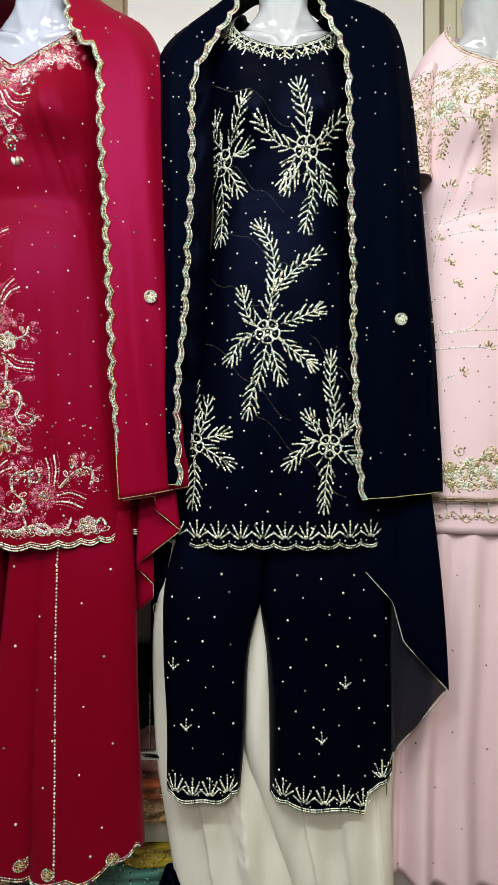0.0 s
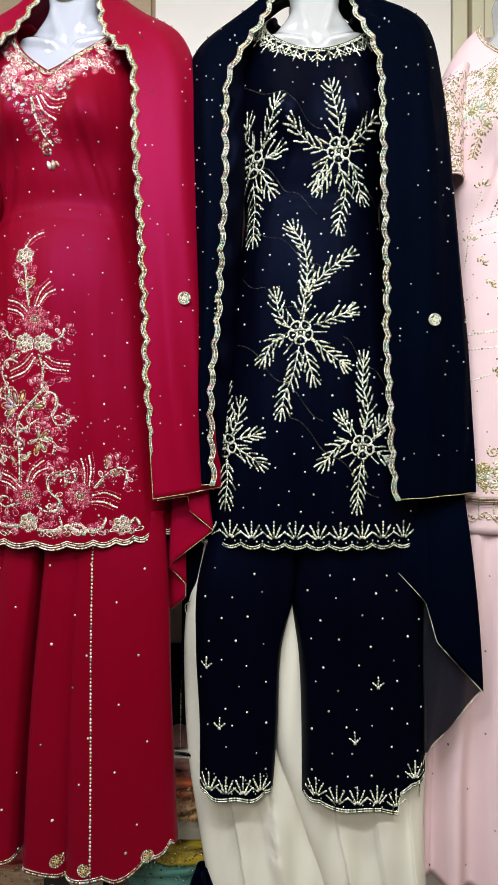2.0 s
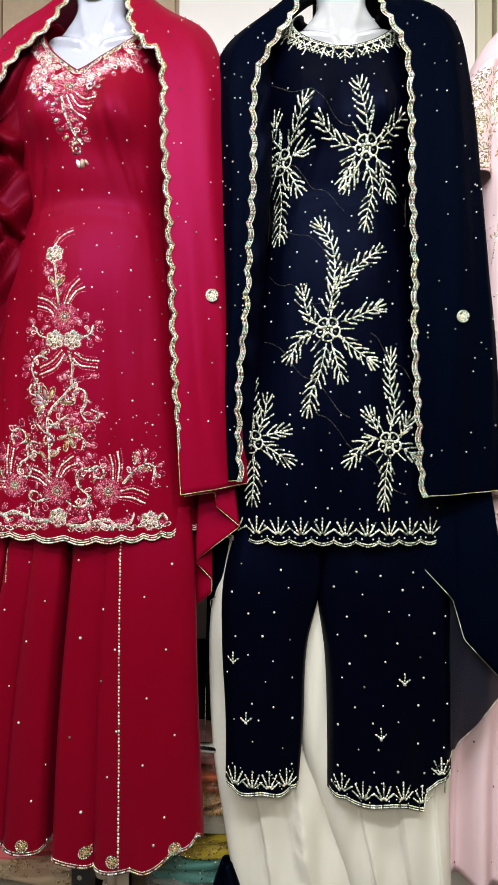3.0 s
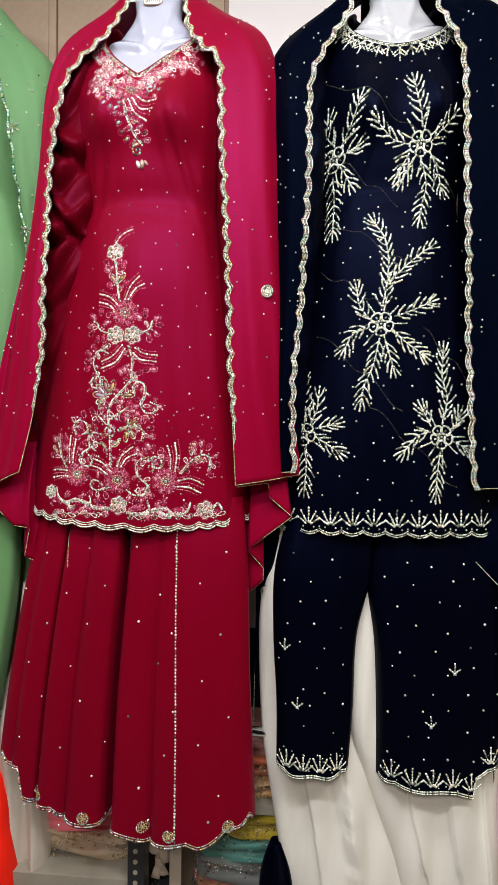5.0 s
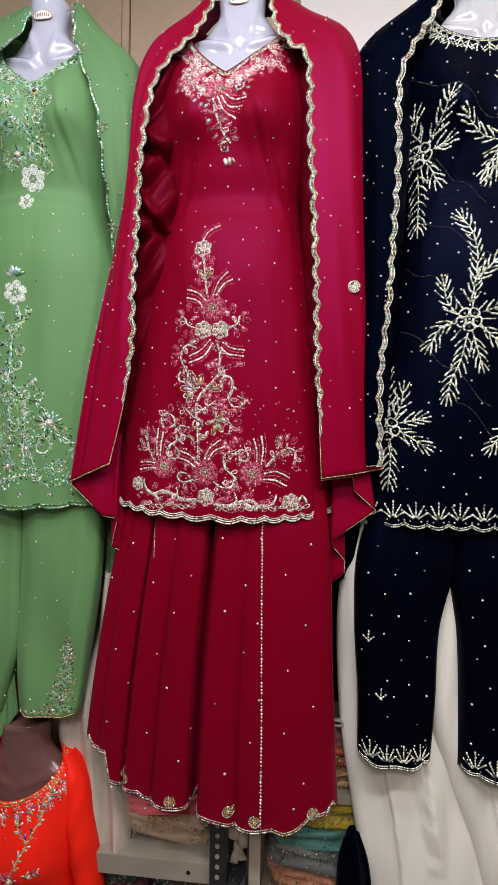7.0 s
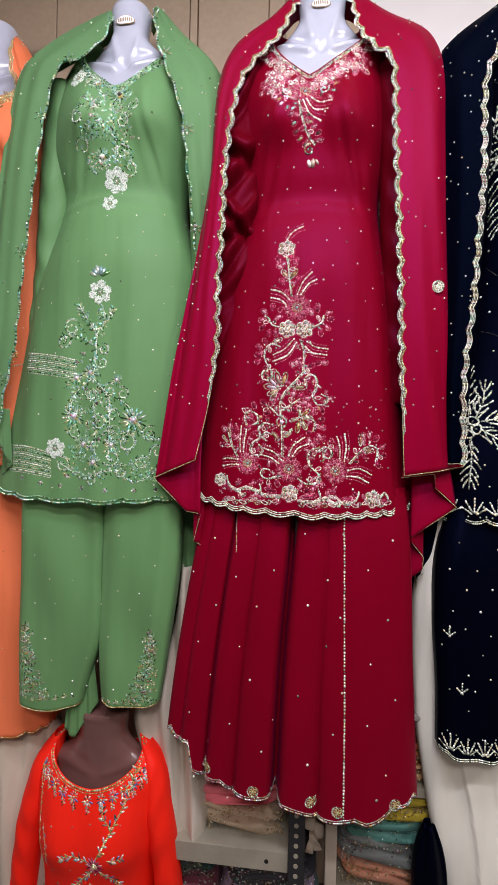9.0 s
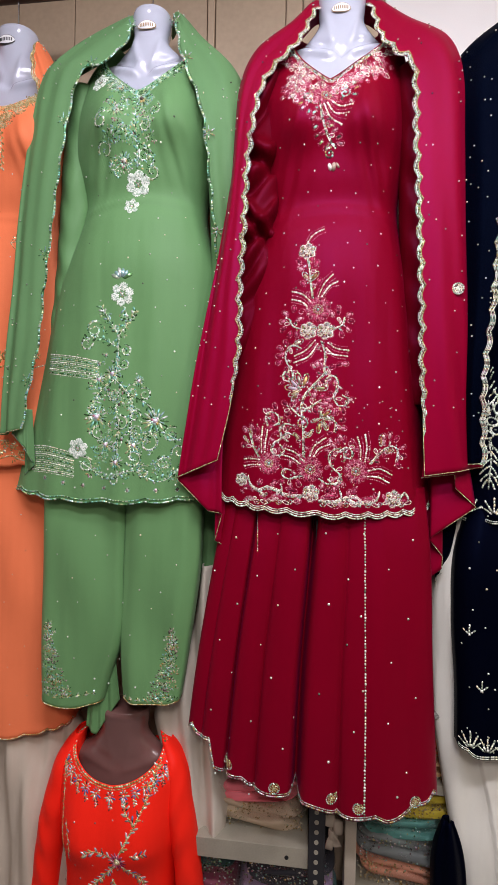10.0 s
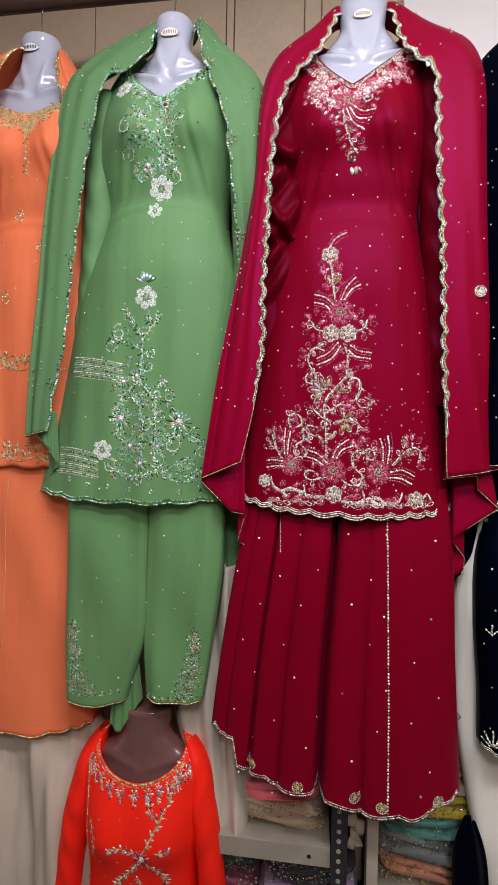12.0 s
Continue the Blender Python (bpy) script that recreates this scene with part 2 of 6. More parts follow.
class Panel:
    """Hanging scarf cloth between an inner edge (lies on the front) and an outer edge (round the arm). Knots: x, y, z."""

    def __init__(self, inner, outer, back=2.2, fold=0.004, waves=5.0, seed=0.0):
        self.i, self.o = np.array(inner, float), np.array(outer, float)
        self.back, self.fold, self.waves, self.seed = back, fold, waves, seed

    def edge(self, knots, v):
        k = np.linspace(0, 1, len(knots))
        return np.stack([spline(k, knots[:, n], v) for n in range(3)], -1)

    def at(self, u, v):
        u, v = np.asarray(u, float), np.asarray(v, float)
        a, b = self.edge(self.i, v), self.edge(self.o, v)
        th = u * self.back
        s, c = np.sin(th), np.cos(th)
        x = a[..., 0] + (b[..., 0] - a[..., 0]) * s
        z = a[..., 2] + (b[..., 2] - a[..., 2]) * np.clip(s, 0, 1)
        y = b[..., 1] - (b[..., 1] - a[..., 1]) * np.where(c > 0, c**0.8 if np.all(c > 0) else np.abs(c) ** 0.8, c * 0.8)
        y = y + self.fold * np.sin(self.waves * 6.28 * u + self.seed + 1.5 * np.sin(3 * v + self.seed)) * np.clip(u * 6, 0, 1) * np.clip(1.25 - v, 0.1, 1)
        y = y + self.fold * 0.8 * np.sin(2.1 * self.waves * 6.28 * u + 4 * np.sin(2 * v + 2 * self.seed)) * np.clip(u * 6, 0, 1) * np.clip(1.1 - v, 0, 1)
        return np.stack([x, y, z], -1)

    def mesh(self, name, mat, parent, n=72, m=90, thick=0.0015):
        u, v = np.meshgrid(np.linspace(0, 1, n), np.linspace(0, 1, m))
        verts, faces = grid(self.at(u, v))
        return raw(name, verts, faces, mat, parent, "", True, thick)


def cascade(name, knots, ztop, mat, parent, n=60, m=24, thick=0.0015, tuck=0.0, soft=False):
    """Waterfall folds of a scarf's end. Knots along the cloth: x, y, height of the hem."""
    k = np.array(knots, float)
    s = np.linspace(0, 1, n)
    t = np.linspace(0, 1, len(k))
    run = spline if soft else (lambda a, b, q: np.interp(q, a, b))
    hem = np.stack([run(t, k[:, c], s) for c in range(3)], -1)
    x0 = k[:, 0].mean()
    rows = []
    for v in np.linspace(0, 1, m):
        row = hem.copy()
        row[:, 2] = ztop + (hem[:, 2] - ztop) * v
        row[:, 0] = x0 + (hem[:, 0] - x0) * (0.72 + 0.28 * v)
        row[:, 1] = hem[:, 1] + tuck * (1 - v) ** 2 + 0.004 * np.sin(s * 22) * v
        rows.append(row)
    verts, faces = grid(np.array(rows))
    raw(name, verts, faces, mat, parent, "", True, thick)
    return hem


GR = (1 + 5**0.5) / 2
ICO_V = np.array([(-1, GR, 0), (1, GR, 0), (-1, -GR, 0), (1, -GR, 0), (0, -1, GR), (0, 1, GR), (0, -1, -GR), (0, 1, -GR), (GR, 0, -1), (GR, 0, 1), (-GR, 0, -1), (-GR, 0, 1)]) / math.sqrt(1 + GR * GR)
ICO_F = np.array([(0, 11, 5), (0, 5, 1), (0, 1, 7), (0, 7, 10), (0, 10, 11), (1, 5, 9), (5, 11, 4), (11, 10, 2), (10, 7, 6), (7, 1, 8), (3, 9, 4), (3, 4, 2), (3, 2, 6), (3, 6, 8), (3, 8, 9), (4, 9, 5), (2, 4, 11), (6, 2, 10), (8, 6, 7), (9, 8, 1)])


class Beads:
    """Collects beads and sequins; build() makes one mesh of them."""

    def __init__(self):
        self.rows = []

    def add(self, p, d, n, l, w, t):
        self.rows.append((*p, *d, *n, l, w, t))

    def build(self, name, mat, parent, label="", kind=""):
        if not self.rows:
            return None
        r = np.array(self.rows)
        p, d, n = r[:, 0:3], r[:, 3:6], r[:, 6:9]
        n = n / np.linalg.norm(n, axis=1, keepdims=True)
        d = d - n * (d * n).sum(1, keepdims=True)
        d = d / (np.linalg.norm(d, axis=1, keepdims=True) + 1e-9)
        b = np.cross(n, d)
        v = p[:, None] + ICO_V[None, :, 0:1] * (d * r[:, 9:10])[:, None] + ICO_V[None, :, 1:2] * (b * r[:, 10:11])[:, None] + ICO_V[None, :, 2:3] * (n * r[:, 11:12])[:, None]
        f = ICO_F[None] + 12 * np.arange(len(r))[:, None, None]
        me = bpy.data.meshes.new(name)
        v, f = v.reshape(-1, 3), f.reshape(-1, 3)
        me.vertices.add(len(v))
        me.vertices.foreach_set("co", v.ravel())
        me.loops.add(f.size)
        me.loops.foreach_set("vertex_index", f.ravel().astype(np.int32))
        me.polygons.add(len(f))
        me.polygons.foreach_set("loop_start", np.arange(0, f.size, 3, dtype=np.int32))
        me.update(calc_edges=True)
        finish(me, mat, False)
        return tagged(hang(new(name, me), parent), label, kind=kind)


FULL = 1.32  # beads sit this much fuller than their pitch


class Pen:
    """Draws bead embroidery on a garment: chart units right and down from an origin on the cloth."""

    def __init__(self, loft, x0, z0, unit, lift=0.0015, skew=0.0):
        self.loft, self.x0, self.z0, self.unit, self.lift, self.skew = loft, x0, z0, unit, lift, skew
        self.sets = {}
        self.rng = random.Random(int(abs(x0 * 977 + z0 * 131) * 10))

    def set(self, key):
        return self.sets.setdefault(key, Beads())

    def place(self, cx, cy):
        x, z = self.x0 + cx * self.unit + cy * self.skew * self.unit, self.z0 - cy * self.unit
        y, gx, gz = self.loft.relief(x, z)
        k = 1 / math.sqrt(1 + gx * gx + gz * gz)
        n = (gx * k, -k, gz * k)
        return (x + n[0] * self.lift, y + n[1] * self.lift, z + n[2] * self.lift), n

    def bead(self, key, cx, cy, r, ang=0.0, stretch=1.0, flat=0.7):
        p, n = self.place(cx, cy)
        r = r * FULL
        self.set(key).add(p, (math.cos(ang), 0, -math.sin(ang)), n, r * stretch, r, r * flat)

    def line(self, key, pts, r=0.0018, gap=2.1, stretch=1.0):
        """Beads strung along a smooth line through chart points."""
        pts = np.array(pts, float)
        t = np.linspace(0, 1, len(pts))
        q = np.linspace(0, 1, 60)
        path = np.stack([spline(t, pts[:, k], q) if len(pts) > 2 else np.interp(q, t, pts[:, k]) for k in (0, 1)], -1)
        step = np.r_[0, np.cumsum(np.linalg.norm(np.diff(path, axis=0), axis=1))]
        gap, stretch = (gap * 0.86, stretch) if stretch > 1 else (gap * 0.9, 1.25)
        count = max(2, int(step[-1] * self.unit / (r * gap * stretch)) + 1)
        wander = 0.22 * r / self.unit
        for s in np.linspace(0, step[-1], count):
            x, y = np.interp(s, step, path[:, 0]), np.interp(s, step, path[:, 1])
            x2, y2 = np.interp(s + 0.5, step, path[:, 0]), np.interp(s + 0.5, step, path[:, 1])
            x1, y1 = np.interp(s - 0.5, step, path[:, 0]), np.interp(s - 0.5, step, path[:, 1])
            x, y = x + self.rng.uniform(-wander, wander), y + self.rng.uniform(-wander, wander)
            self.bead(key, x, y, r * self.rng.uniform(0.72, 1.05), math.atan2(y2 - y1, x2 - x1) + self.rng.uniform(-0.25, 0.25), stretch)

    def stroke(self, key, cx, cy, ang, length, r=0.002):
        """A straight row of beads from a point; ang in degrees, anticlockwise from the right."""
        a = radians(ang)
        self.line(key, [(cx, cy), (cx + length * math.cos(a), cy - length * math.sin(a))], r * 0.88, 1.75, 1.9)

    def petal(self, key, cx, cy, ang, length, width, flat=0.3):
        """A leaf-shaped sequin that starts at the point."""
        a = radians(ang)
        p, n = self.place(cx + length / 2 * math.cos(a), cy - length / 2 * math.sin(a))
        u = self.unit
        self.set(key).add(p, (math.cos(a), 0, math.sin(a)), n, length / 2 * u, width / 2 * u, width / 2 * u * flat)

    def flower(self, petals, centre, cx, cy, r, count=8, width=0.6, rings=1, turn=0.0):
        for ring in range(rings):
            rr = r * (1 - 0.3 * ring)
            for k in range(count):
                a = turn + 360 * (k + 0.5 * ring) / count
                c = radians(a)
                self.petal(petals, cx + 0.28 * rr * math.cos(c), cy - 0.28 * rr * math.sin(c), a, rr * 0.72, rr * width)
        for k in range(7):
            c = k * 0.9
            self.bead(centre, cx + 0.2 * r * math.cos(c), cy - 0.2 * r * math.sin(c), 0.09 * r * self.unit + 0.0006)
        self.bead(centre, cx, cy, 0.14 * r * self.unit + 0.0008, flat=1.2)

    def lobed(self, key, centre, cx, cy, r, lobes=5, turn=18, bead=0.0016):
        """A flower of round lobes, each filled with small beads."""
        pitch = bead * 1.9 / self.unit
        for k in range(lobes):
            a = radians(turn + 360 * k / lobes)
            lx, ly, lr = cx + 0.64 * r * math.cos(a), cy - 0.64 * r * math.sin(a), 0.34 * r
            m = int(lr / pitch) + 1
            for i in range(-m, m + 1):
                for j in range(-m, m + 1):
                    x, y = (i + 0.5 * (j % 2)) * pitch, j * pitch * 0.87
                    if x * x + y * y < lr * lr:
                        self.bead(key, lx + x, ly + y, bead * self.rng.uniform(0.8, 1.15), self.rng.uniform(0, 3), 1.2)
        for k in range(8):
            a = k * 0.785
            self.bead(centre, cx + r * 0.17 * math.cos(a), cy - r * 0.17 * math.sin(a), bead * 0.9)
        self.bead(centre, cx, cy, bead * 1.7, flat=1.2)

    def loop_flower(self, key, cx, cy, r, count=6, bead=0.0018, fill=None):
        """A flower of petal outlines round a stone."""
        for k in range(count):
            a = radians(360 * (k + 0.5) / count)
            for q in range(14):
                w = 2 * math.pi * q / 14
                l, t = r * (0.64 + 0.34 * math.cos(w)), r * 0.25 * math.sin(w) * (1 + 0.3 * math.cos(w))
                self.bead(key, cx + l * math.cos(a) - t * math.sin(a), cy - l * math.sin(a) - t * math.cos(a), bead * 0.72, -a + w, 1.3)
            if fill:
                self.petal(fill, cx + r * 0.4 * math.cos(a), cy - r * 0.4 * math.sin(a), math.degrees(a), r * 0.5, r * 0.3)
        for k in range(8):
            a = k * math.pi / 4
            self.bead(key, cx + r * 0.16 * math.cos(a), cy - r * 0.16 * math.sin(a), bead * 0.8)
        self.bead(key, cx, cy, bead * 1.5)

    def curl(self, key, cx, cy, r, start=0, turns=1.3, hand=1, bead=0.0018, tail=None):
        pts = [] if tail is None else [tail]
        for k in range(15):
            q = k / 14
            a = radians(start) + hand * turns * 2 * math.pi * q
            rr = r * (1 - 0.78 * q)
            pts.append((cx + rr * math.cos(a), cy - rr * math.sin(a)))
        self.line(key, pts, bead)

    def loop(self, rim, fill, cx, cy, ang, length, width, bead=0.0011):
        """A leaf or petal with a bead outline round a sequin."""
        self.petal(fill, cx + 0.08 * length * math.cos(radians(ang)), cy - 0.08 * length * math.sin(radians(ang)), ang, length * 0.82, width * 0.62, 0.25)
        a = radians(ang)
        n = max(8, int(2.4 * length * self.unit / (bead * 2.2)))
        for k in range(n):
            w = 2 * math.pi * k / n
            l, t = length * (0.5 - 0.5 * math.cos(w)), width / 2 * math.sin(w) * (1 - 0.25 * math.cos(w))
            self.bead(rim, cx + l * math.cos(a) - t * math.sin(a), cy - l * math.sin(a) - t * math.cos(a), bead)

    def strings(self, rows, pearl="pearl", thread="rose", r=0.0021):
        """Curved strings, pearl and thin thread in turn: each from, through, to."""
        for k, row in enumerate(rows):
            self.line(pearl if k % 2 else thread, row, r if k % 2 else 0.0011)

    def spray(self, key, cx, cy, ang, n=5, length=22, width=9, spread=110):
        """Leaf-shaped sequins that spread from a point."""
        for k in range(n):
            a = ang + spread * (k / max(1, n - 1) - 0.5)
            self.petal(key, cx + 3 * math.cos(radians(a)), cy - 3 * math.sin(radians(a)), a, length * self.rng.uniform(0.8, 1.1), width)

    def leafy(self, key, leafkey, pts, n=6, length=16, width=8, r=0.0016):
        """A bead stem with sequin leaves left and right in turn."""
        self.line(key, pts, r)
        p = np.array(pts, float)
        t = np.linspace(0, 1, len(p))
        for k in range(n):
            q = (k + 0.6) / n
            c = [np.interp(q, t, p[:, m]) for m in (0, 1)]
            e = [np.interp(min(1, q + 0.05), t, p[:, m]) for m in (0, 1)]
            a = math.degrees(math.atan2(c[1] - e[1], e[0] - c[0])) + (48 if k % 2 else -48)
            self.petal(leafkey, c[0], c[1], a, length, width)

    def neck(self, off, s0=-1.25, s1=1.25, n=25):
        """Chart points along the garment's neckline, so far below its edge."""
        th = np.linspace(s0, s1, n)
        p = self.loft.at(th, self.loft.top(th) - off)
        return [((x - self.x0) / self.unit - (self.z0 - z) / self.unit * self.skew, (self.z0 - z) / self.unit) for x, _, z in p]

    def scatter(self, key, x0, x1, z0, z1, dx, dz, r=0.0017, keep=1.0):
        """Single stones in a loose staggered grid, in metres on the cloth."""
        j, z = 0, z0
        while z < z1:
            x = x0 + (dx / 2 if j % 2 else 0)
            while x < x1:
                if self.rng.random() < keep:
                    xx, zz = x + self.rng.uniform(-0.2, 0.2) * dx, z + self.rng.uniform(-0.25, 0.25) * dz
                    self.bead(key, (xx - self.x0) / self.unit, (self.z0 - zz) / self.unit, r * self.rng.uniform(0.75, 1.25))
                x += dx
            z += dz
            j += 1

    def build(self, name, parent, mats, label="", kind="", sub="bead_accent"):
        """Each set of beads becomes one part."""
        first = None
        for key, beads in self.sets.items():
            if first is None:
                first = beads.build(name, mats[key], parent, label, "stuff" if key == "scatter" else kind)
            else:
                beads.build(sub, mats[key], first if parent.parent is None else parent, "", "stuff" if key == "scatter" else kind)
        self.sets = {}
        return first


def panel_beads(panel, beads, rng, count, u0=0.05, u1=0.72, r=0.0017):
    for _ in range(count):
        u, v = rng.uniform(u0, u1), rng.uniform(0.1, 0.98)
        p, n = panel_point(panel, u, v)
        beads.add(p, (1, 0, 0), n, r, r, r)


def panel_point(panel, u, v, lift=0.002):
    p, q, w = panel.at(u, v), panel.at(u + 0.004, v), panel.at(u, v + 0.004)
    n = np.cross(q - p, w - p)
    n = n / (np.linalg.norm(n) + 1e-12)
    if n[1] > 0:
        n = -n
    return p + n * lift, n


def scallop_border(panel, sets, v0=0.0, v1=1.0, period=0.046, depth=0.009, rows=(0.0, 0.0035, 0.007), r=0.0016, side=1.0):
    """A beaded border along a scarf's inner edge: bead rows that follow scallops standing out from the cloth."""
    v = np.linspace(v0, v1, 500)
    line = panel.at(np.zeros(500), v)
    step = np.r_[0, np.cumsum(np.linalg.norm(np.diff(line, axis=0), axis=1))]
    for k, off in enumerate(rows):
        beads = sets[k % len(sets)]
        for s in np.arange(0, step[-1], r * 1.8):
            p = np.array([np.interp(s, step, line[:, n]) for n in range(3)])
            q = np.array([np.interp(s + 0.004, step, line[:, n]) for n in range(3)])
            d = q - p
            d = d / (np.linalg.norm(d) + 1e-9)
            out = np.array([-side * abs(d[2]), 0, side * d[0] * np.sign(d[2]) if abs(d[2]) > 1e-6 else 0])
            fade = min(1.0, s / 0.16) if v0 > 0.02 else 1.0
            wave = depth * fade * abs(math.sin(math.pi * s / period))
            if k and k / len(rows) > fade + 0.2:
                continue
            p = p + out * (wave - 0.006 - off + 0.004) + np.array([0, -0.003, 0])
            jig = 0.12 * math.sin(s * 7919 + k)
            beads.add(p + out * jig * r, d + out * (3 * jig + depth * math.pi / period * math.cos(math.pi * s / period) * np.sign(math.sin(math.pi * s / period))), (jig, -1, 2 * jig), r * 1.3, r * (1.05 + jig), r * 0.8)


def hem_beads(points, beads, r=0.0013, gap=1.9, lift=(0, -0.002, 0)):
    points = np.array(points, float) + np.array(lift)
    step = np.r_[0, np.cumsum(np.linalg.norm(np.diff(points, axis=0), axis=1))]
    for s in np.arange(0, step[-1], r * gap):
        p = np.array([np.interp(s, step, points[:, n]) for n in range(3)])
        q = np.array([np.interp(s + 0.003, step, points[:, n]) for n in range(3)])
        jig = math.sin(s * 6917)
        beads.add(p, q - p if np.linalg.norm(q - p) > 1e-6 else (1, 0, 0), (0.2 * jig, -1, 0.3 * jig), r * 1.3, r * (1 + 0.12 * jig), r * 0.85)


def loft_hem(loft, th0, th1, rise=0.0, n=400):
    th = np.linspace(th0, th1, n)
    z = loft.bottom(th) + rise
    return loft.at(th, z)


# ---- the shop's shell ----
def slab(name, x0, x1, y0, y1, z0, z1, mat, bevel=0.0, label="", category="", kind="structure", parent=None):
    ob = part(name, box(bmesh.new(), x0, x1, y0, y1, z0, z1, bevel), mat, parent)
    return tagged(ob, label, category, kind=kind) if parent is None else ob


slab("floor", -3.2, 2.4, -2.4, 1.6, -0.1, 0.0, FLOOR_TILE, label="grey tiled shop floor below the racks", category="floor")
slab("ceiling", -3.2, 2.4, -2.4, 1.6, 3.0, 3.1, CEILING, label="plain painted shop ceiling overhead", category="ceiling")
slab("wall_south", -3.2, 2.4, -2.5, -2.4, 0, 3.0, DISPLAY_WALL, label="plain dull brown wall opposite the display", category="wall")
slab("wall_west", -3.3, -3.2, -2.4, 1.6, 0, 3.0, WALL_WHITE, label="plain white side wall", category="wall")
slab("wall_east", 2.4, 2.5, -2.4, 1.6, 0, 3.0, WALL_CREAM, label="plain cream side wall", category="wall")
north = slab("wall_north", -3.2, 2.4, 1.5, 1.6, 0, 3.0, WALL_BROWN, label="beige laminate wall behind the hanging dresses", category="wall")

# wall panels with their joints
for x0, x1, mat in ((-2.376, -1.865, WALL_BROWN), (-1.862, -1.399, WALL_BROWN), (-1.396, -0.939, WALL_BROWN), (-0.909, -0.68, WALL_BROWN), (-0.622, -0.378, WALL_BROWN), (-0.364, 0.099, WALL_WHITE), (0.037, 0.522, WALL_WHITE), (0.622, 1.11, WALL_CREAM), (1.113, 1.665, WALL_CREAM)):
    slab("panel", x0, x1, 1.48, 1.4995, 0.02, 2.98, mat, 0.002, parent=north)
for x0, x1 in ((-0.935, -0.912), (-0.677, -0.626), (0.526, 0.568), (0.582, 0.617)):
    slab("panel", x0, x1, 1.472, 1.4995, 0.02, 2.98, WALL_CREAM if x0 > 0 else WALL_BROWN, 0.003, parent=north)


# ---- mannequins ----
def mannequin(name, xc, top, mat, label, y=1.22, size=1.0, neck=0.062, bones=1.0, broad=1.0):
    """A headless hanging bust: neck with a flat cap, shoulders, chest, waist and hips in one mesh."""
    s = size
    rows = [(top - 0.80 * s, 0.15 * s, 0.06), (top - 0.70 * s, 0.15 * s, 0.062), (top - 0.56 * s, 0.125 * s, 0.055), (top - 0.42 * s, 0.145 * s, 0.055), (top - 0.30 * s, 0.165 * s, 0.06), (top - 0.235 * s, 0.178 * s, 0.058), (top - 0.19 * s, 0.17 * s, 0.052), (top - 0.16 * s, 0.138 * s * broad, 0.048), (top - 0.13 * s, 0.098 * s * broad, 0.047), (top - 0.09 * s, neck * 1.05, 0.048), (top - 0.03 * s, neck, 0.05), (top - 0.006, neck * 0.99, 0.05), (top - 0.0015, neck * 0.94, 0.047), (top, neck * 0.85, 0.042)]
    k = np.array(sorted(rows))
    z = np.r_[np.linspace(k[0, 0], top - 0.008, 150), np.linspace(top - 0.007, top, 6)]
    a, b = spline(k[:, 0], k[:, 1], z), spline(k[:, 0], k[:, 2], z)
    th = np.linspace(-math.pi, math.pi, 96, endpoint=False)
    pts = []
    for zz, aa, bb in zip(z, a, b):
        e = 0.92
        x = xc + aa * np.sign(np.sin(th)) * np.abs(np.sin(th)) ** e
        yy = y - bb * np.cos(th)
        # collar bones, the hollows over them, the notch between and the neck's two cords
        f = bones * np.clip(np.cos(th), 0, 1) ** 0.5
        d, w = (top - zz) / s, np.abs(x - xc) / s
        bone = 0.196 - 0.32 * w
        yy = yy - f * 0.012 * np.exp(-(((d - bone) / 0.011) ** 2)) * np.clip((w - 0.008) / 0.02, 0, 1) * np.clip((0.15 - w) / 0.03, 0, 1)
        yy = yy + f * 0.010 * np.exp(-(((d - bone + 0.03) / 0.013) ** 2)) * np.exp(-(((w - 0.06) / 0.035) ** 2))
        yy = yy + f * 0.012 * np.exp(-(((d - 0.182) / 0.014) ** 2) - (w / 0.012) ** 2)
        cord = 0.018 + (0.17 - d) * 0.28
        yy = yy - f * 0.006 * np.exp(-(((w - cord) / 0.009) ** 2)) * np.clip((d - 0.05) / 0.04, 0, 1) * np.clip((0.18 - d) / 0.02, 0, 1)
        pts.append(np.stack([x, yy, np.full(96, zz)], -1))
    verts, faces = grid(np.array(pts), True)
    n = len(verts)
    faces.append(tuple(range(n - 96, n)))
    faces.append(tuple(range(95, -1, -1)))
    ob = raw(name, verts, faces, mat)
    return tagged(ob, label, "mannequin", "dress mannequins")


def sticker(x, z, y, w, h, dark, label):
    """A curved oval maker's mark, its lettering as plain bars."""
    ob = thing("oval_sticker", (x, y, z), label, "label", "mannequin stickers")

    def oval(rx, rz, dy, n=32):
        bm = bmesh.new()
        vs = [bm.verts.new((x + rx * math.cos(6.2832 * k / n), y + dy + 2.2 * (rx * math.cos(6.2832 * k / n)) ** 2 * 4, z + rz * math.sin(6.2832 * k / n))) for k in range(n)]
        mid = bm.verts.new((x, y + dy, z))
        for k in range(n):
            bm.faces.new((mid, vs[(k + 1) % n], vs[k]))
        return bm
    ink = INK if dark else GOLD_INK
    part("rim", oval(w, h, 0.0), ink, ob)
    part("face", oval(w * 0.93, h * 0.88, -0.0008), PAPER, ob)
    bm = bmesh.new()
    for k in range(8):
        bx = x + (k - 3.5) * w * 0.19
        yy = y - 0.0016 + 8.8 * (bx - x) ** 2
        box(bm, bx - w * 0.05, bx + w * 0.05, yy - 0.0003, yy + 0.0003, z - h * 0.34, z + h * 0.34)
    part("lettering", bm, ink, ob)
    return ob


